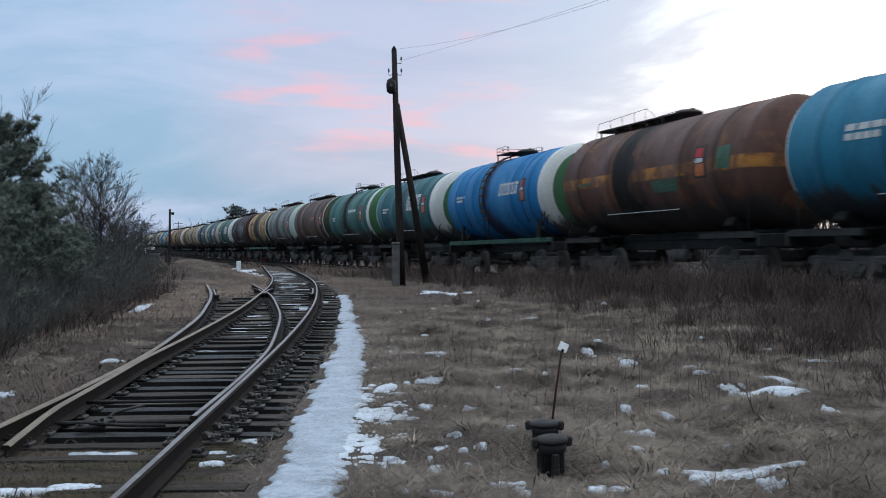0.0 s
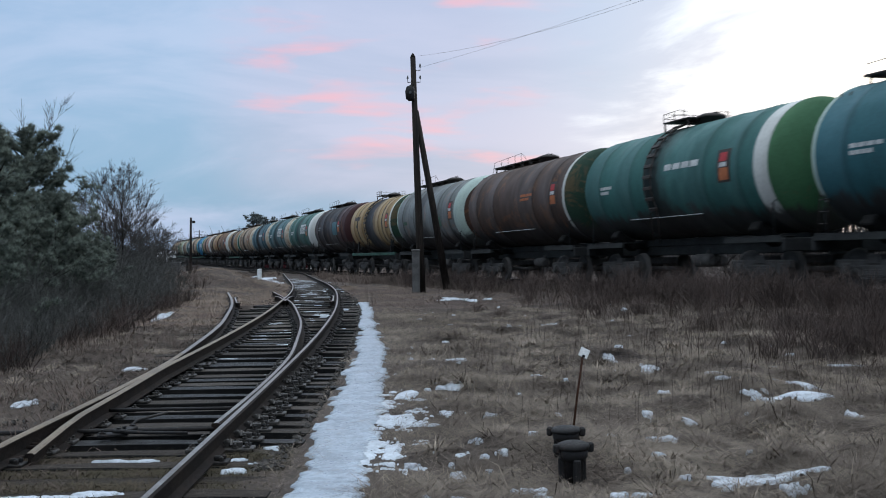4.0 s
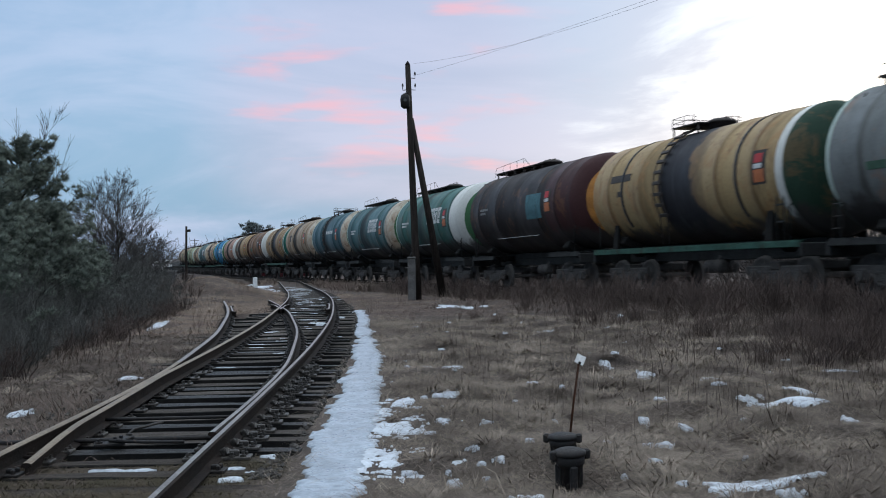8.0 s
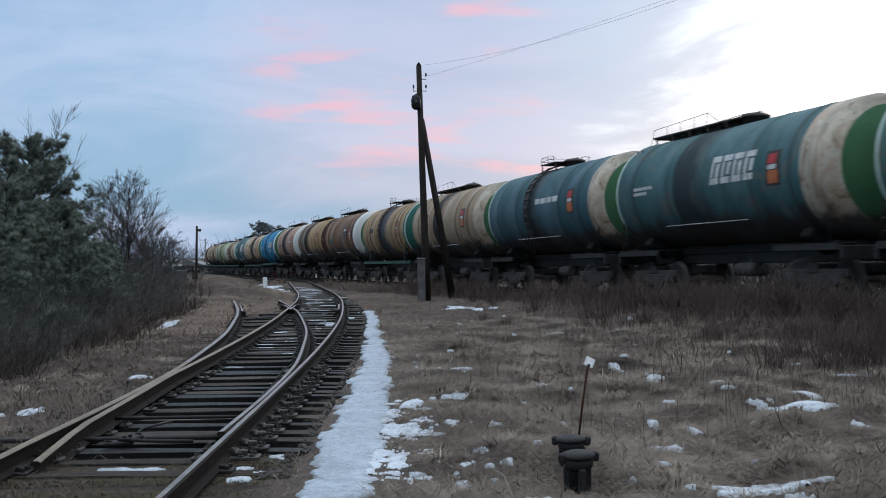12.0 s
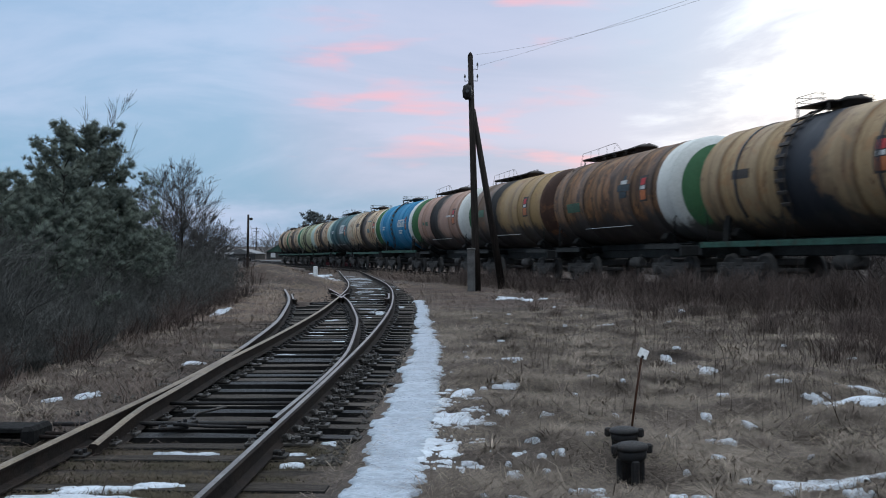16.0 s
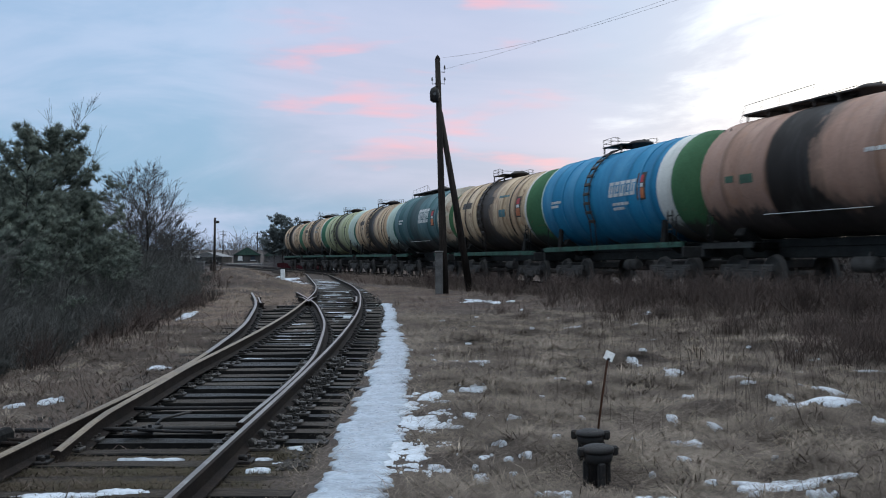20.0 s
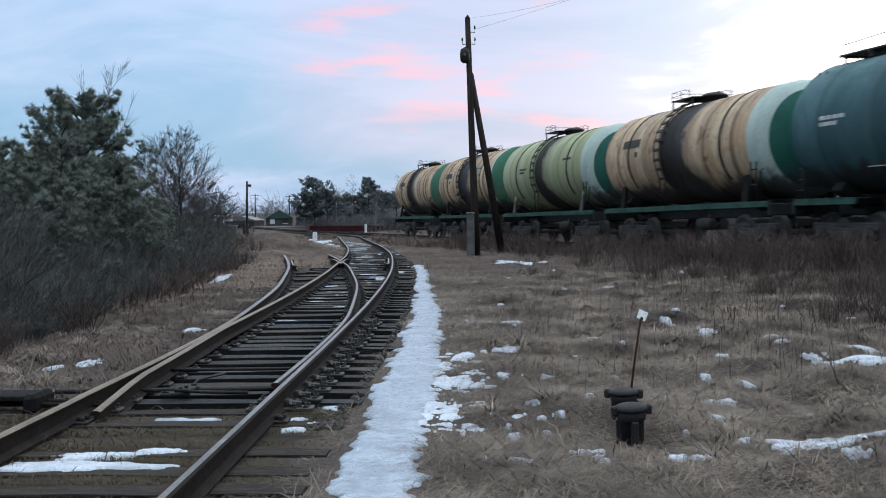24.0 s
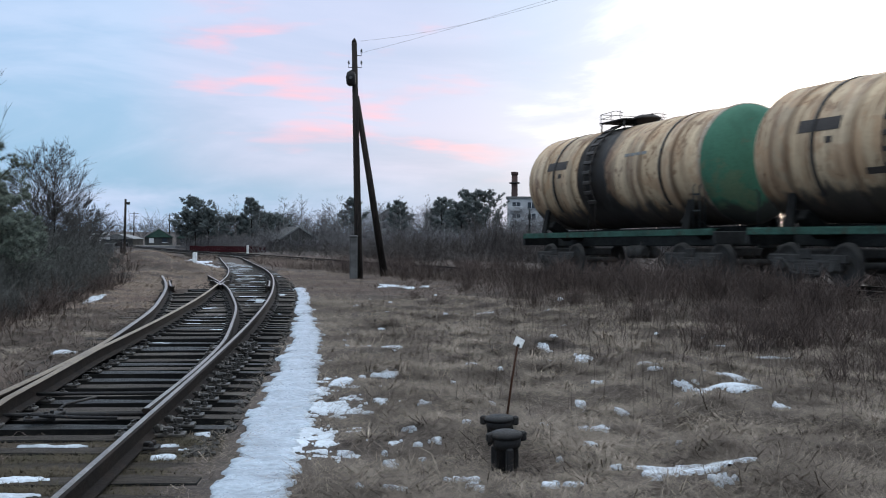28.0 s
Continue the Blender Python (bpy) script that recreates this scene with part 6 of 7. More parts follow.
gable_house("house", "pale house among far trees", 8.5, 262, 9, 8, 6.5, 3.0, -5, M_PANEL, M_ROOF, ((-2, 5.0, 1.4, 1.3, M_GLASS), (2, 5.0, 1.4, 1.3, M_GLASS)))
gable_house("house", "pale house among far trees", 22.5, 275, 12, 8, 8.0, 1.2, -5, M_PANEL, M_ROOF, ((-3, 6.2, 1.4, 1.3, M_GLASS), (0, 6.2, 1.4, 1.3, M_GLASS), (3, 6.2, 1.4, 1.3, M_GLASS)))


def build_fence():
    f = thing("red_fence", "long low dark red board fence beyond the line", "fence")
    board = Shape().box((0.30, 0.04, 1.00), (0, 0, 0.55), bevel=0.01).mesh("board", M_REDFENCE)
    ax, ay, bx, by = -27.4, 183.0, -15.0, 179.0
    n = 40
    for i in range(n):
        u = i / (n - 1)
        x, y = ax + (bx - ax) * u, ay + (by - ay) * u
        part("board", board, None, f, at=pose(x, y, float(height(x, y)), 0, 0, -13))
    for h in (0.3, 0.8):
        part("rail", Shape().rod([(ax, ay + 0.06, float(height(ax, ay)) + h), (bx, by + 0.06, float(height(bx, by)) + h)], 0.05, 6), M_REDFENCE, f)


build_fence()


def build_crossing():
    """The road that crosses the line far off, with its barrier beam and relay box."""
    v = [(-75, 236, 0), (-20, 212, 0), (-19, 217, 0), (-74, 243, 0)]
    s = Shape()
    top = [(x, y, float(np.interp(y, GROUND_Y, GROUND_Z)) + 0.12) for x, y, _ in v]
    s.add(top + [(x, y, z - 0.3) for x, y, z in top], [(0, 1, 2, 3), (0, 4, 5, 1), (1, 5, 6, 2), (2, 6, 7, 3), (3, 7, 4, 0)])
    tagged(new("road", s.mesh("road", M_ROAD)), "grey asphalt road over the level crossing", "road", kind="structure")
    b = thing("barrier", "dark level-crossing barrier beam on two posts", "barrier", pose(-38.6, 172, float(height(-38.6, 172))))
    part("beam", Shape().box((7.0, 0.25, 0.45), (0, 0, 1.25), bevel=0.03), M_IRON, b)
    for x in (-3.2, 2.4):
        part("post", Shape().box((0.35, 0.35, 2.0 if x > 0 else 1.4), (x, 0, 1.0 if x > 0 else 0.7), bevel=0.03), M_IRON, b)
    r = thing("relay_box", "grey steel relay cabinet beside the crossing", "relay cabinet", pose(-37.0, 166, float(height(-37.0, 166))))
    part("cabinet", Shape().box((2.0, 1.0, 1.4), (0, 0, 0.75), bevel=0.05), M_CONCRETE, r)
    part("roof", Shape().box((2.2, 1.2, 0.1), (0, 0, 1.5), bevel=0.03), M_ROOF, r)


build_crossing()


# ---- plants ----
def tubes(segs, sides=3):
    """Verts and faces of many straight tapered tubes at once. segs: rows of x0 y0 z0 x1 y1 z1 r0 r1."""
    s = np.asarray(segs, float)
    a, b = s[:, :3], s[:, 3:6]
    d = b - a
    d /= np.maximum(np.linalg.norm(d, axis=1, keepdims=True), 1e-9)
    ref = np.where(np.abs(d[:, 2:3]) < 0.9, np.array([[0, 0, 1.0]]), np.array([[1.0, 0, 0]]))
    u = np.cross(d, ref)
    u /= np.linalg.norm(u, axis=1, keepdims=True)
    w = np.cross(d, u)
    n = len(s)
    v = np.zeros((n, 2 * sides, 3))
    for k in range(sides):
        c, q = math.cos(2 * math.pi * k / sides), math.sin(2 * math.pi * k / sides)
        v[:, k] = a + (u * c + w * q) * s[:, 6:7]
        v[:, sides + k] = b + (u * c + w * q) * s[:, 7:8]
    base = np.arange(n)[:, None] * 2 * sides
    f = np.stack([np.stack([base[:, 0] + k, base[:, 0] + (k + 1) % sides, base[:, 0] + sides + (k + 1) % sides, base[:, 0] + sides + k], -1) for k in range(sides)], 1)
    return v.reshape(-1, 3), f.reshape(-1, 4)


def quads_mesh(name, v, f, material):
    me = bpy.data.meshes.new(name)
    v, f = np.ascontiguousarray(v, np.float32), np.ascontiguousarray(f, np.int32)
    me.vertices.add(len(v)), me.loops.add(f.size), me.polygons.add(len(f))
    me.vertices.foreach_set("co", v.ravel())
    me.loops.foreach_set("vertex_index", f.ravel())
    me.polygons.foreach_set("loop_start", np.arange(0, f.size, f.shape[1], dtype=np.int32))
    me.update(calc_edges=True)
    me.materials.append(material)
    return me


def grow(rng, out, p, d, length, r, depth, droop=0.0, kids=(3, 5), spread=0.7, shrink=0.62, minr=0.0025, bend=0.16):
    """A limb in three bent pieces, with side limbs along it."""
    pts = [p]
    for i in range(3):
        d = (d + Vector((rng.gauss(0, bend), rng.gauss(0, bend), rng.gauss(0, bend * 0.6) - droop))).normalized()
        q = pts[-1] + d * length / 3
        r1 = max(minr, r * (1 - 0.28 * (i + 1)) if depth == 0 else r * (1 - 0.22 * (i + 1)))
        r0 = max(minr, r * (1 - (0.28 if depth == 0 else 0.22) * i))
        out.append((*pts[-1], *q, r0, r1))
        pts.append(q)
    if depth <= 0:
        return
    for k in range(rng.randint(*kids)):
        u = rng.uniform(0.3, 1.0)
        i = min(2, int(u * 3))
        q = pts[i].lerp(pts[i + 1], u * 3 - i)
        side = Vector((rng.gauss(0, 1), rng.gauss(0, 1), rng.gauss(0.2, 0.6))).normalized()
        grow(rng, out, q, (d + side * spread).normalized(), length * shrink * rng.uniform(0.7, 1.15), r * 0.45, depth - 1, droop, kids, spread, shrink, minr, bend)


def shrub_mesh(name, seed, stems, tall, minr, material, depth=2, spread=0.75, kids=(3, 5)):
    """A bare shrub, one metre high."""
    rng = random.Random(seed)
    out = []
    for _ in range(stems):
        a = rng.uniform(0, 6.28)
        lean = rng.uniform(0.05, 0.45)
        p = Vector((rng.gauss(0, 0.13), rng.gauss(0, 0.13), -0.03))
        grow(rng, out, p, Vector((lean * math.cos(a), lean * math.sin(a), 1)).normalized(), tall * rng.uniform(0.45, 0.8), 0.012, depth, 0.0, kids, spread, 0.6, minr, 0.24)
    return quads_mesh(name, *tubes(out), material)


M_THICKET = paint("thicket_twigs", (0.134, 0.134, 0.125), (0.080, 0.081, 0.077), 0.95, scale=2, fine=15, bump=0, rand=0.5)
M_BRUSH = paint("brown_brush_twigs", (0.142, 0.105, 0.092), (0.080, 0.062, 0.056), 0.95, scale=2, fine=15, bump=0, rand=0.5)
M_SCRUB = paint("scrub_twigs", (0.112, 0.096, 0.090), (0.072, 0.063, 0.060), 0.95, scale=0.5, fine=5, bump=0, island=0.4)
M_SLIMBIRCH = paint("far_birch_bark", (0.34, 0.33, 0.32), (0.18, 0.17, 0.165), 0.9, scale=1.5, fine=6, bump=0)
# far needles and twigs are paler and greyer: distance haze put into their colour
M_HAZENEEDLE = paint("far_pine_needles", (0.165, 0.186, 0.180), (0.115, 0.134, 0.134), 0.85, scale=0.6, fine=5, bump=0, island=0.5)
M_HAZEWOOD = paint("far_bare_trees", (0.205, 0.194, 0.196), (0.140, 0.134, 0.137), 0.95, scale=0.5, fine=5, bump=0, rand=0.4)
SHRUBS = [shrub_mesh("shrub", 20 + k, 9, 1.0, 0.0017, M_THICKET, 2, 0.62, (6, 8)) for k in range(6)]
BRUSH = [shrub_mesh("brush", 40 + k, 24, 1.0, 0.0018, M_BRUSH, 1, 0.5) for k in range(4)]


def place(me, name, x, y, size, turn, label, category, group, wide=1.0, sink=0.0):
    ob = new(name, me)
    ob.matrix_basis = pose(x, y, float(height(x, y)) - sink, 0, 0, turn) @ Matrix.Diagonal((size * wide, size * wide, size, 1))
    return tagged(ob, label, category, group)


def build_thicket():
    rng = random.Random(21)
    n = 0
    while n < 260:
        y = 13 + 60 * rng.random() ** 1.5
        edge = -6.3 - 0.02 * max(0, y - 15) - 0.0032 * max(0, y - 15) ** 2
        back = rng.random() ** 1.3 * (3 + 0.16 * y)
        x = edge - back
        if x < -0.62 * y - 3:
            continue
        size = min(0.9 + back * 0.6, 2.5) * rng.uniform(0.8, 1.15) * (0.85 + 0.005 * y)
        place(rng.choice(SHRUBS), "shrub", x, y, size, rng.uniform(0, 360), "dense bare grey-brown shrub beside the track", "shrub", "thicket by the siding", rng.uniform(0.9, 1.3), 0.05)
        n += 1


build_thicket()


def build_thicket_foot():
    """Brown weeds and suckers where the thicket meets the bank."""
    rng = random.Random(26)
    for k in range(60):
        y = 13 + 44 * rng.random() ** 1.3
        edge = -6.3 - 0.02 * max(0, y - 15) - 0.0032 * max(0, y - 15) ** 2
        place(rng.choice(BRUSH), "brush", edge + rng.uniform(-0.8, 0.75), y, rng.uniform(0.35, 0.9), rng.uniform(0, 360), "brown weeds at the foot of the thicket", "brush", "brush along the thicket", rng.uniform(0.9, 1.5), 0.02)


build_thicket_foot()


def build_brush():
    """Low dead brush and weeds along both feet of the running line."""
    rng = random.Random(22)
    n = 0
    while n < 128:
        s = rng.uniform(9, 64)
        far = n % 3 == 0
        off = rng.uniform(2.0, 4.0) if far else -(1.9 + 6.5 * rng.random() ** 1.6)
        x, y = on_line(s)
        x, y = x + off * math.cos(TRAIN_TH), y + off * math.sin(TRAIN_TH)
        if x < 0.8 or x > 0.52 * y + 2.5 or rng.random() > 0.15 + x / 7:
            continue
        size = rng.uniform(0.45, 0.95) * (1.0 if off > -4.5 else 0.7)
        place(rng.choice(BRUSH), "brush", x, y, size, rng.uniform(0, 360), "dead brown weeds and brush by the railway", "brush", "brush along the line", rng.uniform(0.9, 1.5), 0.02)
        n += 1


build_brush()


def build_tall_brush():
    """Taller dead brush on the near shoulder of the running line."""
    rng = random.Random(24)
    n = 0
    while n < 110:
        s = rng.uniform(10, 58)
        off = -rng.uniform(2.0, 3.9)
        x, y = on_line(s)
        x, y = x + off * math.cos(TRAIN_TH), y + off * math.sin(TRAIN_TH)
        if rng.random() > 0.25 + (x + 1) / 12:
            continue
        place(rng.choice(BRUSH), "brush", x, y, rng.uniform(0.7, 1.15), rng.uniform(0, 360), "tall tangled dead brush beside the rails", "brush", "brush along the line", rng.uniform(0.9, 1.4), 0.02)
        n += 1


build_tall_brush()


def build_field_brush():
    """A dark clump of brush that stands out in the field, before the line."""
    rng = random.Random(57)
    n = 0
    while n < 48:
        x, y = rng.gauss(7.0, 1.1), rng.gauss(16.8, 1.8)
        if x < 5.0 or x > 0.45 * y + 1.0:
            continue
        place(rng.choice(BRUSH), "brush", x, y, rng.uniform(0.35, 0.75), rng.uniform(0, 360), "dark brown leafless brush out in the dead grass", "brush", "brush in the field", rng.uniform(0.9, 1.5), 0.02)
        n += 1


build_field_brush()


def tree_mesh(name, seed, tall, depth, minr, material, spread=0.6, lean=0.05, r=None, first=0.3, limbs=14):
    rng = random.Random(seed)
    out = []
    r = r or tall * 0.010
    pts = [Vector((0, 0, -0.2))]
    d = Vector((rng.gauss(0, lean), rng.gauss(0, lean), 1)).normalized()
    for i in range(8):
        d = (d + Vector((rng.gauss(0, 0.05), rng.gauss(0, 0.05), 0.1))).normalized()
        q = pts[-1] + d * tall / 8
        out.append((*pts[-1], *q, r * (1 - i / 8.5), r * (1 - (i + 1) / 8.5)))
        pts.append(q)
    for k in range(limbs):
        u = first + (1 - first) * (k + rng.random()) / limbs
        i = min(7, int(u * 8))
        q = pts[i].lerp(pts[i + 1], u * 8 - i)
        a = rng.uniform(0, 6.28)
        grow(rng, out, q, Vector((math.cos(a), math.sin(a), rng.uniform(0.8, 1.7))).normalized(), tall * 0.42 * (1.15 - u) + tall * 0.06, r * 0.5 * (1.1 - u) + minr, depth, -0.04, (4, 6), spread, 0.58, minr, 0.09)
    return out


def bare_tree(name, seed, tall, x, y, label, depth=2, minr=0.006, material=None, spread=0.6, limbs=14, group="", first=0.3):
    segs = tree_mesh(name, seed, tall, depth, minr, material, spread, limbs=limbs, first=first)
    t = thing(name, label, "tree", pose(x, y, float(height(x, y))), group)
    part("trunk", quads_mesh("trunk", *tubes(segs[:8], 8), material or M_BARK), None, t)
    part("crown", quads_mesh("crown", *tubes(segs[8:], 3), material or M_BARK), None, t, "bare twiggy crown")
    return t


def needle_tuft(rng, at, d, size, n, v, f):
    """A brush of stiff needles round a twig's end."""
    for _ in range(n):
        u = (d * 0.7 + Vector((rng.gauss(0, 1), rng.gauss(0, 1), rng.gauss(0, 1))).normalized()).normalized()
        w = u.cross(Vector((0.3, 0.2, 1))).normalized() * size * 0.06
        q = u.cross(w).normalized() * size * 0.06
        b = at + d * rng.uniform(-0.25, 0.1) * size
        k = len(v)
        v += [tuple(b + w), tuple(b - w * 0.5 + q), tuple(b - w * 0.5 - q), tuple(b + u * size * rng.uniform(0.7, 1.2))]
        f += [(k, k + 1, k + 3), (k + 1, k + 2, k + 3), (k + 2, k, k + 3)]


def pine(name, seed, tall, x, y, label, wide=0.32, first=0.25, sprays=6, size=0.12, group="", limbs=26, flat=False, needles=None):
    """A pine: whorled limbs, each with side sprays that carry needle brushes at their ends."""
    rng = random.Random(seed)
    segs, v, f = [], [], []
    r = tall * 0.016
    top = Vector((rng.gauss(0, 0.03) * tall, rng.gauss(0, 0.03) * tall, tall))
    for i in range(6):
        segs.append((*(top * (i / 6)), *(top * ((i + 1) / 6)), r * (1 - i / 6.8), r * (1 - (i + 1) / 6.8)))
    for k in range(limbs):
        u = first + (1 - first) * ((k + rng.random()) / limbs)
        a = k * 2.4 + rng.uniform(-0.5, 0.5)
        t = (u - first) / (1 - first)
        reach = tall * wide * (math.sin(math.pi * min(1, t * 0.70 + 0.30)) if flat else (1.10 - t) ** 0.7) * rng.uniform(0.5, 1.2) + 0.05 * tall
        p = top * u
        d = Vector((math.cos(a), math.sin(a), rng.uniform(0.1, 0.5) + 0.5 * t))
        q = p + d * reach * 0.5
        e = q + Vector((d.x, d.y, d.z + 0.3)) * reach * 0.5
        segs += [(*p, *q, r * 0.30, r * 0.18), (*q, *e, r * 0.18, r * 0.06)]
        for j in range(sprays):
            w = 0.35 + 0.65 * (j + rng.random()) / sprays
            c = p.lerp(q, w * 2) if w < 0.5 else q.lerp(e, w * 2 - 1)
            o = Vector((d.x + rng.gauss(0, 0.8), d.y + rng.gauss(0, 0.8), rng.uniform(0.1, 0.9))).normalized()
            end = c + o * reach * rng.uniform(0.16, 0.34)
            segs.append((*c, *end, r * 0.08, r * 0.04))
            for h in range(4):
                needle_tuft(rng, c.lerp(end, 0.35 + 0.22 * h) + Vector((rng.gauss(0, 0.4), rng.gauss(0, 0.4), rng.gauss(0, 0.3))) * size, (o + Vector((0, 0, 0.6))).normalized(), size * rng.uniform(0.7, 1.2), 22, v, f)
    t = thing(name, label, "tree", pose(x, y, float(height(x, y)) - 0.1), group)
    part("trunk", quads_mesh("trunk", *tubes(segs[:6], 8), M_BARK), None, t)
    part("branchwork", quads_mesh("branchwork", *tubes(segs[6:], 4), M_BARK), None, t)
    part("crown", quads_mesh("crown", np.array(v), np.array(f), needles or M_NEEDLE), None, t, "dark green needle crown with gaps")
    return t


pine("pine_tree", 3, 5.25, -11.5, 32.0, "broad bushy dark green pine above the thicket", 0.36, 0.12, 9, 0.17, limbs=74)
pine("pine_tree", 8, 3.9, -13.3, 33.0, "young bushy dark green pine above the thicket", 0.40, 0.12, 8, 0.17, limbs=54)
pine("pine_tree", 9, 3.3, -15.0, 35.0, "young bushy dark green pine above the thicket", 0.36, 0.12, 7, 0.17, limbs=40)
pine("pine_tree", 12, 3.5, -10.1, 31.0, "small dark pine half hidden in the thicket", 0.38, 0.12, 8, 0.15, limbs=48)
for k, (px, py, tall) in enumerate(((-8.2, 21.5, 2.3), (-9.3, 23.4, 2.9), (-8.6, 26.0, 2.6), (-9.0, 28.5, 2.3), (-10.3, 35.5, 2.4), (-11.2, 25.5, 3.4), (-9.8, 27.2, 3.4), (-11.0, 29.2, 3.9), (-12.2, 30.6, 4.2), (-8.9, 24.2, 2.9), (-9.4, 31.2, 2.3), (-12.0, 27.0, 3.8))):
    pine("pine_tree", 300 + k, tall, px, py, "low dark young pine grown into the thicket", 0.40, 0.06, 6, 0.13, limbs=30)
pine("pine_tree", 14, 4.2, -9.6, 25.0, "small dark pine half hidden in the thicket", 0.36, 0.1, 7, 0.13, limbs=40)
def round_crown(seed, tall, wide, stems, minr, low=0.25, per=3, r=None, kids=(5, 7), middle=0.62):
    """Stem and twig pieces of a bare tree whose limbs end on an egg-shaped crown."""
    rng = random.Random(seed)
    twigs, stem = [], []
    mid, rz = tall * middle, tall * (1.02 - middle)
    r = r or 0.010 * tall
    for s in range(stems):
        a = 2 * math.pi * s / stems + rng.uniform(-0.4, 0.4)
        p = Vector((rng.gauss(0, 0.03), rng.gauss(0, 0.03), -0.2))
        d = Vector((0.22 * math.cos(a), 0.22 * math.sin(a), 1)).normalized() if s else Vector((0.02, 0, 1))
        top = tall * (0.95 if s == 0 else rng.uniform(0.70, 0.85))
        rs = r * (1.0 if s == 0 else 0.7)
        for i in range(10):
            q = p + (d + Vector((rng.gauss(0, 0.05), rng.gauss(0, 0.05), 0))).normalized() * top / 10
            stem.append((*p, *q, rs * (1 - i / 10.6), rs * (1 - (i + 1) / 10.6)))
            if i / 10 >= low:
                for _ in range(per):
                    b = rng.uniform(0, 6.28)
                    out = Vector((math.cos(b), math.sin(b), rng.uniform(0.35, 1.3))).normalized()
                    o = p.lerp(q, rng.random())
                    # length to the crown's surface
                    k = Vector((1 / wide, 1 / wide, 1 / rz))
                    u = Vector((o.x * k.x, o.y * k.y, (o.z - mid) * k.z))
                    w = Vector((out.x * k.x, out.y * k.y, out.z * k.z))
                    A, B, C = w.dot(w), u.dot(w), u.dot(u) - 1
                    reach = (-B + math.sqrt(B * B - A * C)) / A if C < 0 else 0.08 * tall
                    grow(rng, twigs, o, out, max(0.06 * tall, reach * rng.uniform(0.7, 0.95)), rs * 0.42 * (1.08 - i / 10) + minr, 2, -0.03, kids, 0.75, 0.42, minr, 0.08)
            p = q
    return stem, twigs


def fan_tree(seed, tall, x, y, label, stems=3, minr=0.006, wide=0.36, low=0.25, per=3):
    stem, twigs = round_crown(seed, tall, wide * tall, stems, minr, low, per)
    t = thing("bare_tree", label, "tree", pose(x, y, float(height(x, y))))
    part("trunk", quads_mesh("trunk", *tubes(stem, 8), M_BARK), None, t)
    part("crown", quads_mesh("crown", *tubes(twigs, 3), M_TWIG), None, t, "fine bare twiggy crown")


fan_tree(5, 5.5, -12.4, 46, "bare round-crowned tree beside the siding", 2, 0.0045, 0.36, 0.18, 7)
fan_tree(27, 3.7, -12.8, 52, "smaller bare tree beside the siding", 3)
fan_tree(29, 3.4, -13.9, 58, "smaller bare tree beside the siding", 3, 0.004)
fan_tree(33, 4.0, -13.4, 49, "bare tree beside the siding", 3)
pine("pine_tree", 15, 3.9, -12.6, 28.0, "small dark pine half hidden in the thicket", 0.36, 0.1, 7, 0.135, limbs=40)
pine("pine_tree", 17, 3.5, -10.6, 22.5, "small dark pine half hidden in the thicket", 0.36, 0.1, 7, 0.125, limbs=36)
bare_tree("bare_tree", 6, 7.0, -12.9, 39.5, "thin bare sapling behind the pine", 2, 0.004, spread=0.3, limbs=8, first=0.45)


# far woods beyond the crossing
FAR_TREES = []
for k in range(5):
    stem, twigs = round_crown(60 + k, 10.0, (1.7, 2.3, 1.5, 2.0, 2.6)[k], 1 + k % 2, 0.008, 0.25, 3, 0.09, (3, 5))
    FAR_TREES.append(quads_mesh("bare_tree", *tubes(stem + twigs, 3), M_HAZEWOOD))
LIGHT = []
for k in range(5):
    rng_ = random.Random(80 + k)
    segs = []
    for _ in range(12):
        a = rng_.uniform(0, 6.28)
        grow(rng_, segs, Vector((rng_.gauss(0, 0.16), rng_.gauss(0, 0.16), 0)), Vector((0.5 * math.cos(a), 0.5 * math.sin(a), 1)).normalized(), rng_.uniform(0.45, 0.8), 0.008, 1, 0.0, (4, 5), 0.9, 0.6, 0.0038)
    LIGHT.append(tubes(segs, 3))


def birch(seed, x, y, tall):
    stem, twigs = round_crown(seed, tall, 0.14 * tall, 1, 0.008, 0.3, 3, 0.085, (3, 5))
    t = thing("birch_tree", "slim white-barked bare birch of the far wood", "tree", pose(x, y, float(height(x, y)) - 0.2), "far birches")
    part("trunk", quads_mesh("trunk", *tubes(stem, 6), M_SLIMBIRCH), None, t)
    part("crown", quads_mesh("crown", *tubes(twigs, 3), M_HAZEWOOD), None, t, "fine bare crown")


def build_round_bushes():
    """Dense rounded bushes behind the line."""
    meshes = []
    for k in range(3):
        rng = random.Random(140 + k)
        out = []
        for _ in range(60):
            a, e = rng.uniform(0, 6.28), math.acos(rng.uniform(0.12, 1.0))
            d = Vector((math.sin(e) * math.cos(a), math.sin(e) * math.sin(a), math.cos(e)))
            grow(rng, out, Vector((d.x * 0.15, d.y * 0.15, -0.05)), d, rng.uniform(0.60, 0.78), 0.008, 1, -0.03, (15, 19), 0.8, 0.42, 0.0028, 0.10)
        meshes.append(quads_mesh("bush", *tubes(out), M_SCRUB))
    for k, (x, y, s, w) in enumerate(((9.1, 80, 4.3, 0.85), (4.2, 82, 3.2, 0.95), (6.6, 88, 2.9, 1.1), (11.6, 76, 3.4, 0.9), (1.6, 90, 2.6, 1.2), (13.8, 84, 3.4, 1.0))):
        place(meshes[k % 3], "bush", x, y, s, 70 * k, "dense rounded grey-brown leafless bush", "bush", "rounded bushes", w, 0.1)


build_round_bushes()


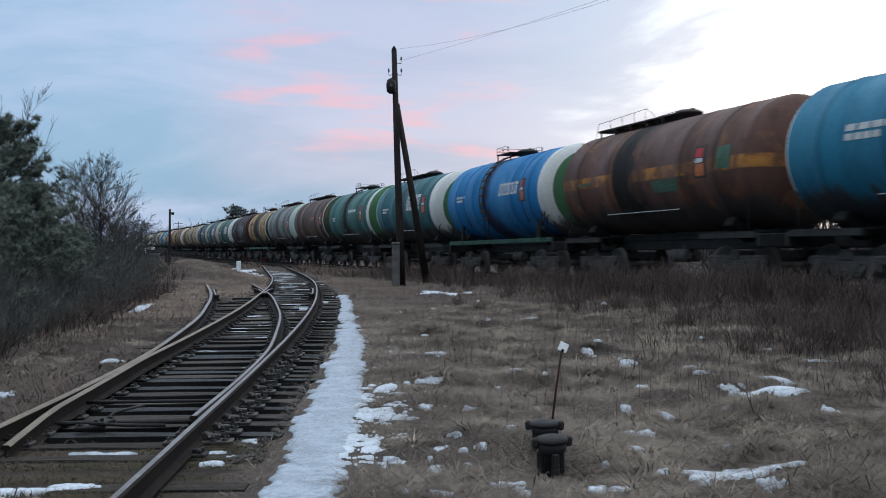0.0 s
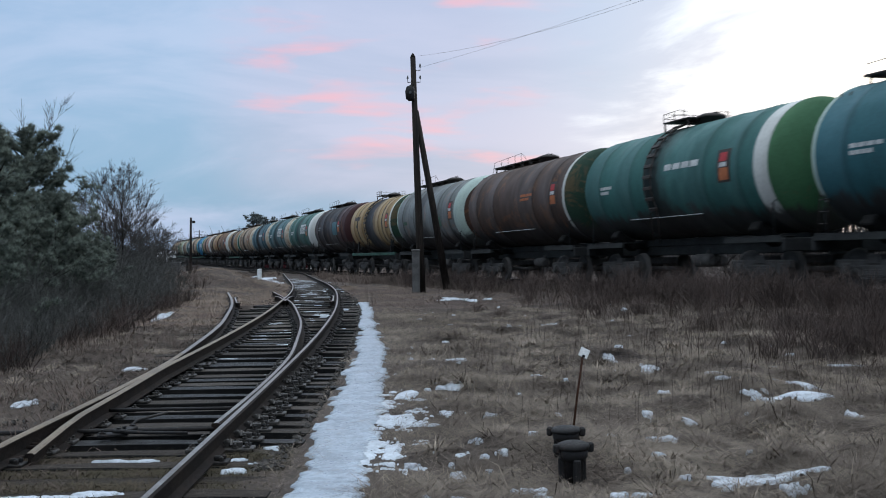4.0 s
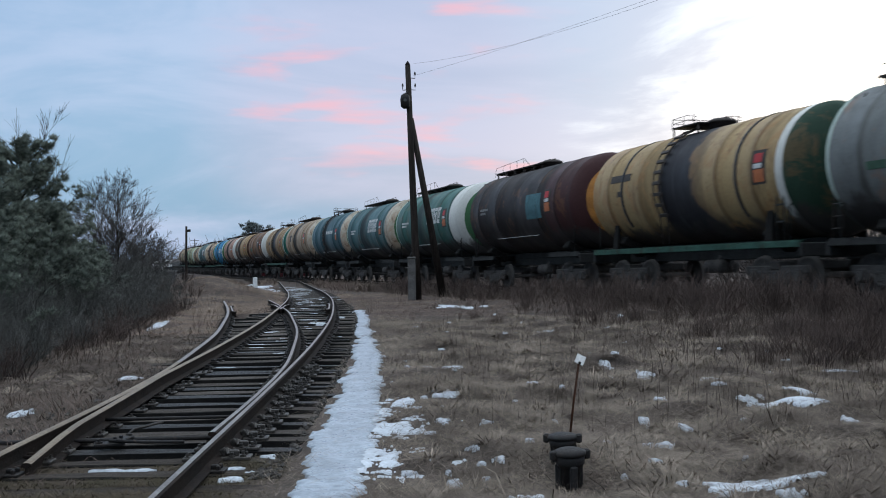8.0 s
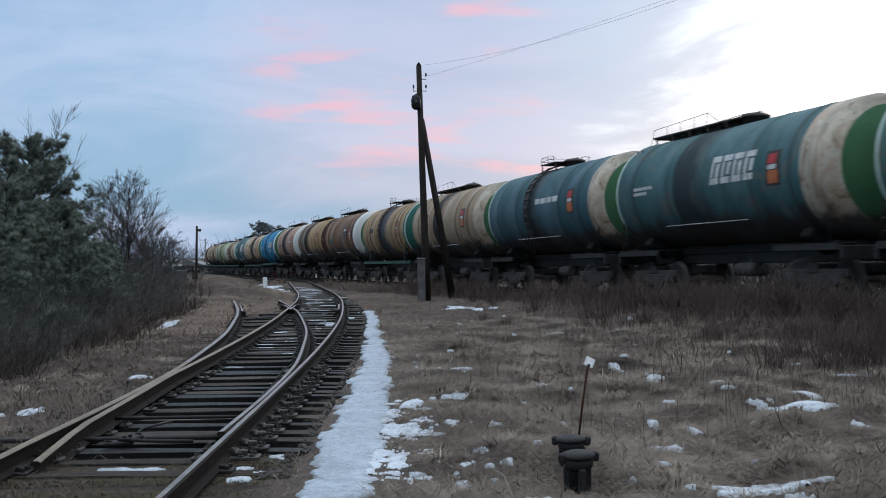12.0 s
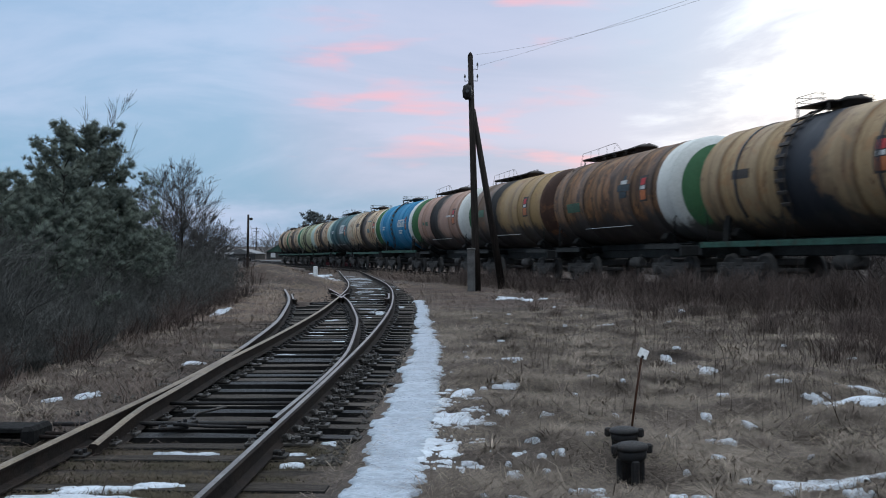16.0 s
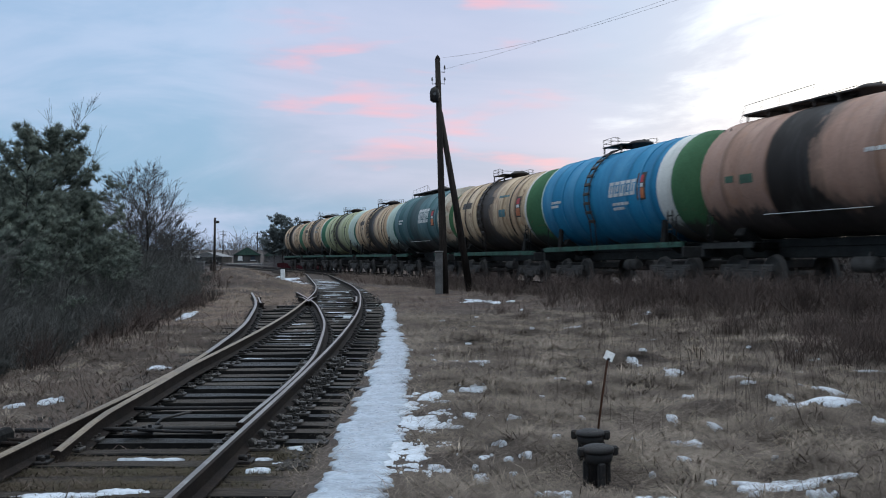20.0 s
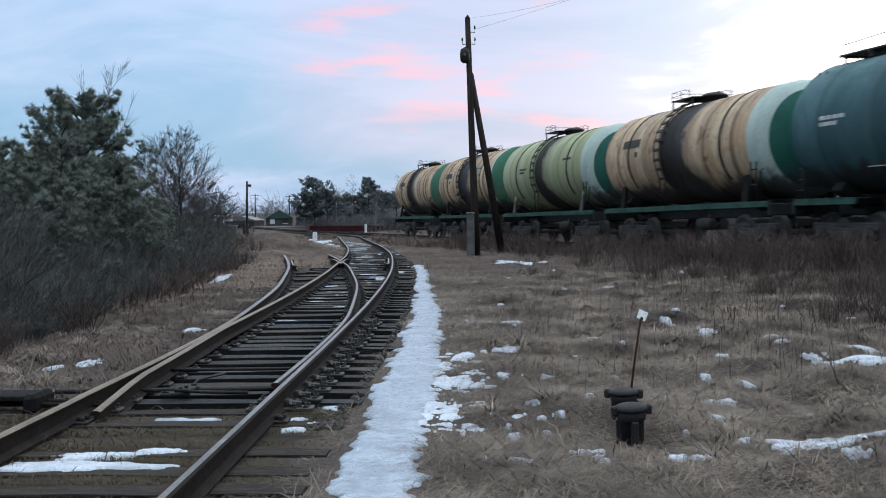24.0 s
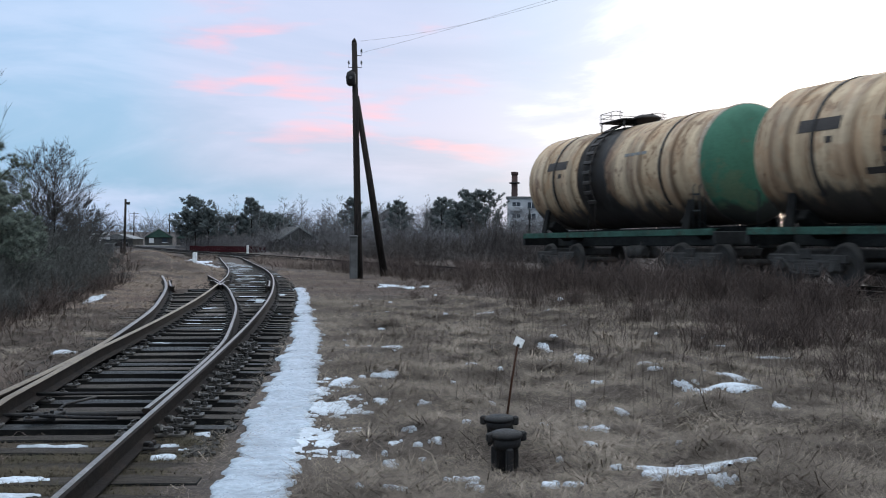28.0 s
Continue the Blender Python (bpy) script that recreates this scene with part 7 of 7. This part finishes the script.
def build_far_woods():
    rng = random.Random(30)
    for k in range(16):
        birch(200 + k, -27 + 2.6 * k + rng.uniform(-1, 1), rng.uniform(188, 204), rng.uniform(8.0, 10.4))
    for k in range(280):
        x = rng.uniform(-34, 80)
        y = rng.uniform(205, 275) - 0.25 * x
        place(rng.choice(FAR_TREES), "bare_tree", x, y, rng.uniform(0.6, 0.95), rng.uniform(0, 360), "distant bare tree of the wood behind the line", "tree", "far wood", 1.35, 0.3)
    v, f, at = [], [], 0

    def merge(x, y, size, wide):
        nonlocal at, v, f
        tv, tf = rng.choice(LIGHT)
        a = rng.uniform(0, 6.28)
        c, q = math.cos(a), math.sin(a)
        w = tv * np.array((size * wide, size * wide, size))
        v.append(np.stack([w[:, 0] * c - w[:, 1] * q + x, w[:, 0] * q + w[:, 1] * c + y, w[:, 2] + float(height(x, y)) - 0.1], -1))
        f.append(tf + at)
        at += len(tv)
    for k in range(430):
        x = rng.uniform(-14, 80)
        y = rng.uniform(150, 215) - 0.35 * x
        merge(x, y, rng.uniform(2.4, 5.0), 1.6)
    for k in range(110):
        x = rng.uniform(-30, -8)
        merge(x, rng.uniform(181, 205) - 0.20 * x, rng.uniform(1.6, 4.2), 1.5)
    tagged(new("far_thicket", quads_mesh("far_thicket", np.concatenate(v), np.concatenate(f), M_HAZEWOOD)), "grey bare thickets before the far wood", "thicket", kind="stuff")
    v, f, at = [], [], 0
    # grey bushes just past the running line
    for k in range(170):
        s = rng.uniform(8, 125)
        x, y = on_line(s)
        off = rng.uniform(5.0, 26)
        x, y = x + off * math.cos(TRAIN_TH), y + off * math.sin(TRAIN_TH)
        merge(x, y, rng.uniform(1.2, 2.0) * (0.8 + 0.012 * off), 1.6)
    # taller scrub right behind the line, unseen behind the train, added to block sky glow
    for k in range(210):
        s = rng.uniform(-25, 70)
        x, y = on_line(s)
        off = rng.uniform(6.0, 16)
        x, y = x + off * math.cos(TRAIN_TH), y + off * math.sin(TRAIN_TH)
        if x > 0.27 * y:
            merge(x, y, rng.uniform(3.0, 4.2), 1.5)
    tagged(new("scrub", quads_mesh("scrub", np.concatenate(v), np.concatenate(f), M_SCRUB)), "grey-brown scrub just past the railway line, partly added to block the sky", "scrub", kind="stuff")
    v, f, at = [], [], 0
    # far woods close the view
    for k in range(330):
        a = rng.uniform(0, 2 * math.pi) if k % 3 == 0 else rng.uniform(-0.6, 0.7)
        d = rng.uniform(420, 640)
        merge(d * math.sin(a), d * math.cos(a), rng.uniform(8, 15), 1.3)
    tagged(new("far_thicket", quads_mesh("far_thicket", np.concatenate(v), np.concatenate(f), M_HAZEWOOD)), "hazy bare woods that close the view", "wood", kind="stuff")
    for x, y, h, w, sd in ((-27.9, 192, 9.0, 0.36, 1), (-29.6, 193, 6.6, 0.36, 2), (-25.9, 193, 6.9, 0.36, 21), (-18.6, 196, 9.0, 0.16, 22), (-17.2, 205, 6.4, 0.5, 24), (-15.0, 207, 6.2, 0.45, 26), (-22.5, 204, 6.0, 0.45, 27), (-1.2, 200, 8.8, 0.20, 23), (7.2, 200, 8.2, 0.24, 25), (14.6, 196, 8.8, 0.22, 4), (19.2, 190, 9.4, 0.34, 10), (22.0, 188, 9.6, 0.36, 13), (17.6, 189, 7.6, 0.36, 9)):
        pine("pine_tree", 70 + sd, h, x, y, "tall dark pine of the far wood", w, 0.30, 8, 0.40, "far pines", 26, True, M_HAZENEEDLE)


build_far_woods()


# ---- dry grass ----
def blades(rng, n, region, keep, length, lie, width, material, name, label, stray=1.6):
    """Many bent blades of dead grass over a region; keep(x, y) gives the share that stands there."""
    v, f = [], []
    x0, x1, y0, y1 = region
    x, y = rng.uniform(x0, x1, n), rng.uniform(y0, y1, n)
    ok = rng.random(n) < keep(x, y)
    # blades grow in tufts
    x, y = x[ok], y[ok]
    k = len(x)
    x = x + rng.normal(0, 0.03, k)
    y = y + rng.normal(0, 0.03, k)
    z = height(x, y) - 0.01
    swirl = 2.2 * np.sin(0.9 * x + 0.5 * y) + 1.7 * np.sin(0.6 * y - 1.3 * x + 2)
    a = swirl + rng.normal(0, stray, k)
    L = length * rng.uniform(0.5, 1.5, k) * (1 + 0.4 * np.sin(2.3 * x + 1.1) * np.sin(1.9 * y))
    tilt = np.clip(lie + rng.normal(0, 0.22, k), 0.05, 1.95)
    dx, dy = np.cos(a), np.sin(a)
    px, py = -dy, dx
    w = width * rng.uniform(0.6, 1.4, k)
    t0 = tilt * 0.74
    t1 = np.minimum(tilt * 1.25, math.pi - t0 - 0.05 + rng.normal(0, 0.08, k))
    b = a + rng.normal(0, 0.45, k)
    mid = np.stack([x + dx * L * 0.5 * np.sin(t0), y + dy * L * 0.5 * np.sin(t0), z + L * 0.5 * np.cos(t0)], -1)
    tip = np.stack([mid[:, 0] + np.cos(b) * L * 0.5 * np.sin(t1), mid[:, 1] + np.sin(b) * L * 0.5 * np.sin(t1), mid[:, 2] + L * 0.5 * np.cos(t1)], -1)
    root = np.stack([x, y, z], -1)
    side = np.stack([px * w, py * w, np.zeros(k)], -1)
    V = np.stack([root - side, root + side, mid + side * 0.8, mid - side * 0.8, tip + side * 0.2, tip - side * 0.2], 1).reshape(-1, 3)
    b = np.arange(k)[:, None] * 6
    F = np.concatenate([b + np.array([[0, 1, 2, 3]]), b + np.array([[3, 2, 4, 5]])])
    ob = new(name, quads_mesh(name, V, F, material))
    return tagged(ob, label, "grass", kind="stuff")


def off_track(x, y):
    d = x - main_x(np.clip(y, -20, 105))
    lft = np.where((y > 9) & (y < 35), side_x(np.clip(y, 9, 40)), main_x(np.clip(y, -20, 105)))
    yy = np.clip(y, 5.0, 34.5)
    path = path_depth(x, y) > -0.012
    out = np.where((d > 1.42) | (x < lft - 1.0), 1.0, 0.02)
    out = np.where((y > 30.5) & (d < -1.2), 1.0, out)
    out = np.where((y < 9.3) & (np.abs(d) < 1.42), 0.8, out)
    out = np.where(path, 0.0, out)
    out = np.where((d > 1.2) & (x < PATH_L(yy) + 0.1) & (y < 24), out * 0.30, out)
    tie = np.zeros_like(out, bool)
    for ty, _, _ in TIES:
        if ty < 9.4:
            tie |= np.abs(y - ty) < 0.115
    out = np.where(tie & (np.abs(d) < 1.38), out * 0.05, out)
    clear = np.minimum(np.hypot(x - 1.12, y - 8.0), np.hypot(x - 1.14, y - 8.56)) < 0.24
    out = np.where(crust_depth(x, y) > -0.004, out * 0.30, out)
    return np.where(snow_depth(x, y) > -0.006, out * 0.06, np.where(clear, out * 0.25, out))


def right_field(x, y):
    return off_track(x, y) * (x > main_x(np.clip(y, -20, 125)) + 1.3) * (x < 0.46 * y + 1.5)


def left_bank(x, y):
    return off_track(x, y) * (x < -2.5) * (x > -7.2 - 0.09 * (y - 15))


NR = np.random.default_rng(5)
MAT = "flattened mat of brown and straw-coloured dead grass"


def in_tracks(x, y):
    return off_track(x, y) * (np.abs(x + 2.47) < 1.42) * 1.0


blades(NR, 60000, (-2, 7.5, 5.2, 14), right_field, 0.34, 1.85, 0.0021, M_TUFT, "dry_straws", "long bent pale straws over the matted grass", 3)
blades(NR, 36000, (-2, 13, 14, 28), right_field, 0.32, 1.85, 0.0032, M_TUFT, "dry_straws", "long bent pale straws over the matted grass", 3)
# bank straws use the darker far tone, standing in for the thicket's shade
blades(NR, 12000, (-8.5, -2, 7, 30), left_bank, 0.34, 1.80, 0.0028, M_FARSTRAW, "dry_straws", "long bent pale straws on the bank", 3)
blades(NR, 230000, (-2, 7.5, 5.2, 14), right_field, 0.27, 1.90, 0.0020, M_STRAW, "dry_grass", MAT + " near the path")
blades(NR, 180000, (-2, 13, 14, 28), right_field, 0.30, 1.86, 0.0036, M_STRAW, "dry_grass", MAT)
blades(NR, 90000, (-5, 16, 28, 50), right_field, 0.28, 1.75, 0.0065, M_FARSTRAW, "dry_grass", "dead grass farther out in the field")
blades(NR, 90000, (-8.5, -2, 5.2, 24), left_bank, 0.19, 1.7, 0.0040, M_BANKSHADE, "dry_grass", "dead grass between thicket and siding")
blades(NR, 75000, (-13, -3, 24, 52), left_bank, 0.26, 1.68, 0.0055, M_BANK, "dry_grass", "dead grass on the earth heap and bank")
blades(NR, 190000, (-4, -1, 4.5, 9.4), in_tracks, 0.070, 1.30, 0.0022, M_MOSS, "moss", "short dead grass and moss between sleepers")
blades(NR, 50000, (-26, 9, 48, 110), lambda x, y: off_track(x, y) * (x > -0.26 * y) * (x < 0.2 * y), 0.30, 1.7, 0.014, M_FARSTRAW, "dry_grass", "dead grass along the far line")


blades(NR, 60000, (-7, 6, -5, 5.2), off_track, 0.20, 1.75, 0.0036, M_STRAW, "dry_grass", MAT + " where the watcher stands")


def tufty(x, y):
    return np.clip((fbm(x * 0.9, y * 0.7, 31, 3) - 0.52) * 6, 0, 1)


blades(NR, 34000, (-1, 12, 6, 26), lambda x, y: right_field(x, y) * tufty(x, y), 0.28, 1.38, 0.0026, M_TUFT, "grass_tufts", "half-upright tufts of dead grass", 2.5)
# tufts on the bank are toned down the same way for the thicket's shade
blades(NR, 22000, (-9, -3.5, 8, 30), lambda x, y: left_bank(x, y) * tufty(x, y), 0.26, 1.0, 0.0032, M_FARSTRAW, "grass_tufts", "half-upright tufts of dead grass on the bank", 2.5)


def tussocks(n, region, keep, name, label):
    """Clumps of long grass that has fallen outwards from its root."""
    x0, x1, y0, y1 = region
    cx, cy = NR.uniform(x0, x1, n), y0 + (y1 - y0) * NR.random(n) ** 1.3
    ok = NR.random(n) < keep(cx, cy)
    cx, cy = cx[ok], cy[ok]
    per = 110
    k = len(cx) * per
    size = np.repeat(NR.uniform(0.6, 1.35, len(cx)), per)
    lean = np.repeat(NR.uniform(0, 6.28, len(cx)), per)
    a = np.where(NR.random(k) < 0.6, lean + NR.normal(0, 0.7, k), NR.uniform(0, 6.28, k))
    r = 0.09 * size * np.sqrt(NR.random(k))
    x, y = np.repeat(cx, per) + r * np.cos(a), np.repeat(cy, per) + r * np.sin(a)
    z = height(x, y) - 0.01
    L = 0.30 * size * NR.uniform(0.5, 1.3, k)
    t0, t1 = NR.uniform(0.95, 1.48, k), NR.uniform(1.50, 1.95, k)
    dx, dy = np.cos(a), np.sin(a)
    w = NR.uniform(0.0015, 0.0033, k) * (1 + 0.05 * (y - 8))
    mid = np.stack([x + dx * L * 0.45 * np.sin(t0), y + dy * L * 0.45 * np.sin(t0), z + L * 0.45 * np.cos(t0)], -1)
    tip = mid + np.stack([dx * L * 0.55 * np.sin(t1), dy * L * 0.55 * np.sin(t1), L * 0.55 * np.cos(t1)], -1)
    root = np.stack([x, y, z], -1)
    side = np.stack([-dy * w, dx * w, np.zeros(k)], -1)
    V = np.stack([root - side, root + side, mid + side, mid - side, tip + side * 0.3, tip - side * 0.3], 1).reshape(-1, 3)
    b = np.arange(k)[:, None] * 6
    F = np.concatenate([b + np.array([[0, 1, 2, 3]]), b + np.array([[3, 2, 4, 5]])])
    tagged(new(name, quads_mesh(name, V, F, M_STRAW)), label, "grass", kind="stuff")


def clear_field(x, y):
    """Grass with no snow or bollard close by."""
    free = (np.hypot(x - 1.13, (y - 8.1) * 0.7) > 0.55) * right_field(x, y + 0.5)
    return free * right_field(x, y) * right_field(x + 0.18, y) * right_field(x - 0.18, y) * right_field(x, y + 0.3) * right_field(x, y - 0.3)


tussocks(1150, (0.0, 9.0, 7.4, 24), clear_field, "grass_tussocks", "fallen tussocks of long dead grass")
tussocks(160, (-7.5, -4.0, 8.0, 26), left_bank, "grass_tussocks", "fallen tussocks of long dead grass on the bank")


def weedy(x, y):
    """Weeds stand thicker towards the running line and away from the path."""
    off = (x - TRAIN_A) * math.cos(TRAIN_TH) + y * math.sin(TRAIN_TH)
    k = np.clip((off + 11.5) / 6.5, 0, 1) ** 1.4 * np.clip((x - 2.2) / 4.0, 0.06, 1) * np.clip((44 - y) / 14, 0.1, 1) * (off < -1.9)
    return right_field(x, y) * k * np.clip((fbm(x * 0.55, y * 0.45, 17, 4) - 0.36) * 4.5, 0.04, 1)


blades(NR, 120000, (0.0, 16, 9, 46), weedy, 0.36, 0.85, 0.0034, M_STALK, "dead_weeds", "tangled dark brown dead weeds before the line", 2.5)
blades(NR, 9000, (0.0, 16, 9, 46), weedy, 0.62, 0.42, 0.0028, M_STALK, "weed_stalks", "upright dark dead weed stalks", 2.5)
blades(NR, 2600, (0.6, 9, 10, 24), lambda x, y: right_field(x, y) * np.clip((fbm(x * 0.6, y * 0.5, 77, 3) - 0.5) * 8, 0.03, 1), 0.34, 0.22, 0.0020, M_STALK, "weed_stalks", "single dead stalks in the matted grass", 2.5)


def shoulder(x, y):
    """The near shoulder of the running line."""
    off = (x - TRAIN_A) * math.cos(TRAIN_TH) + y * math.sin(TRAIN_TH)
    return off_track(x, y) * (off > -4.2) * (off < -1.25) * np.clip(1.25 - (y - 25) / 140, 0, 1) * np.clip((fbm(x * 0.7, y * 0.35, 41, 3) - 0.25) * 4, 0.25, 1)


blades(NR, 95000, (-4, 14, 12, 60), shoulder, 0.44, 0.85, 0.0045, M_STALK, "dead_weeds", "dead weeds on the shoulder of the running line", 2.5)
blades(NR, 190000, (-24, 4, 56, 150), shoulder, 0.56, 1.15, 0.0110, M_FARSTRAW, "dead_weeds", "dead grass on the far shoulder of the running line", 2.5)


# ---- what moves ----
def motions():
    """The train rolls by; its wheels turn with it."""
    times = [i * 1.0 for i in range(29)]
    for i, w in enumerate(TRAIN):
        walk(w, [(t, wagon_pose(i, t)) for t in times])
    spins = []
    for k in range(0, 421):
        t = k / 15.0
        spins.append((t, math.degrees((last_place(0) - last_place(t)) / 0.475)))
    for w in TRAIN:
        for bogie in w.children:
            for ob in bogie.children:
                if ob.name.startswith("wheelset"):
                    p = ob.matrix_basis.translation.copy()
                    walk(ob, [(t, pose(p.x, p.y, p.z, 0, a, 0)) for t, a in spins])


motions()
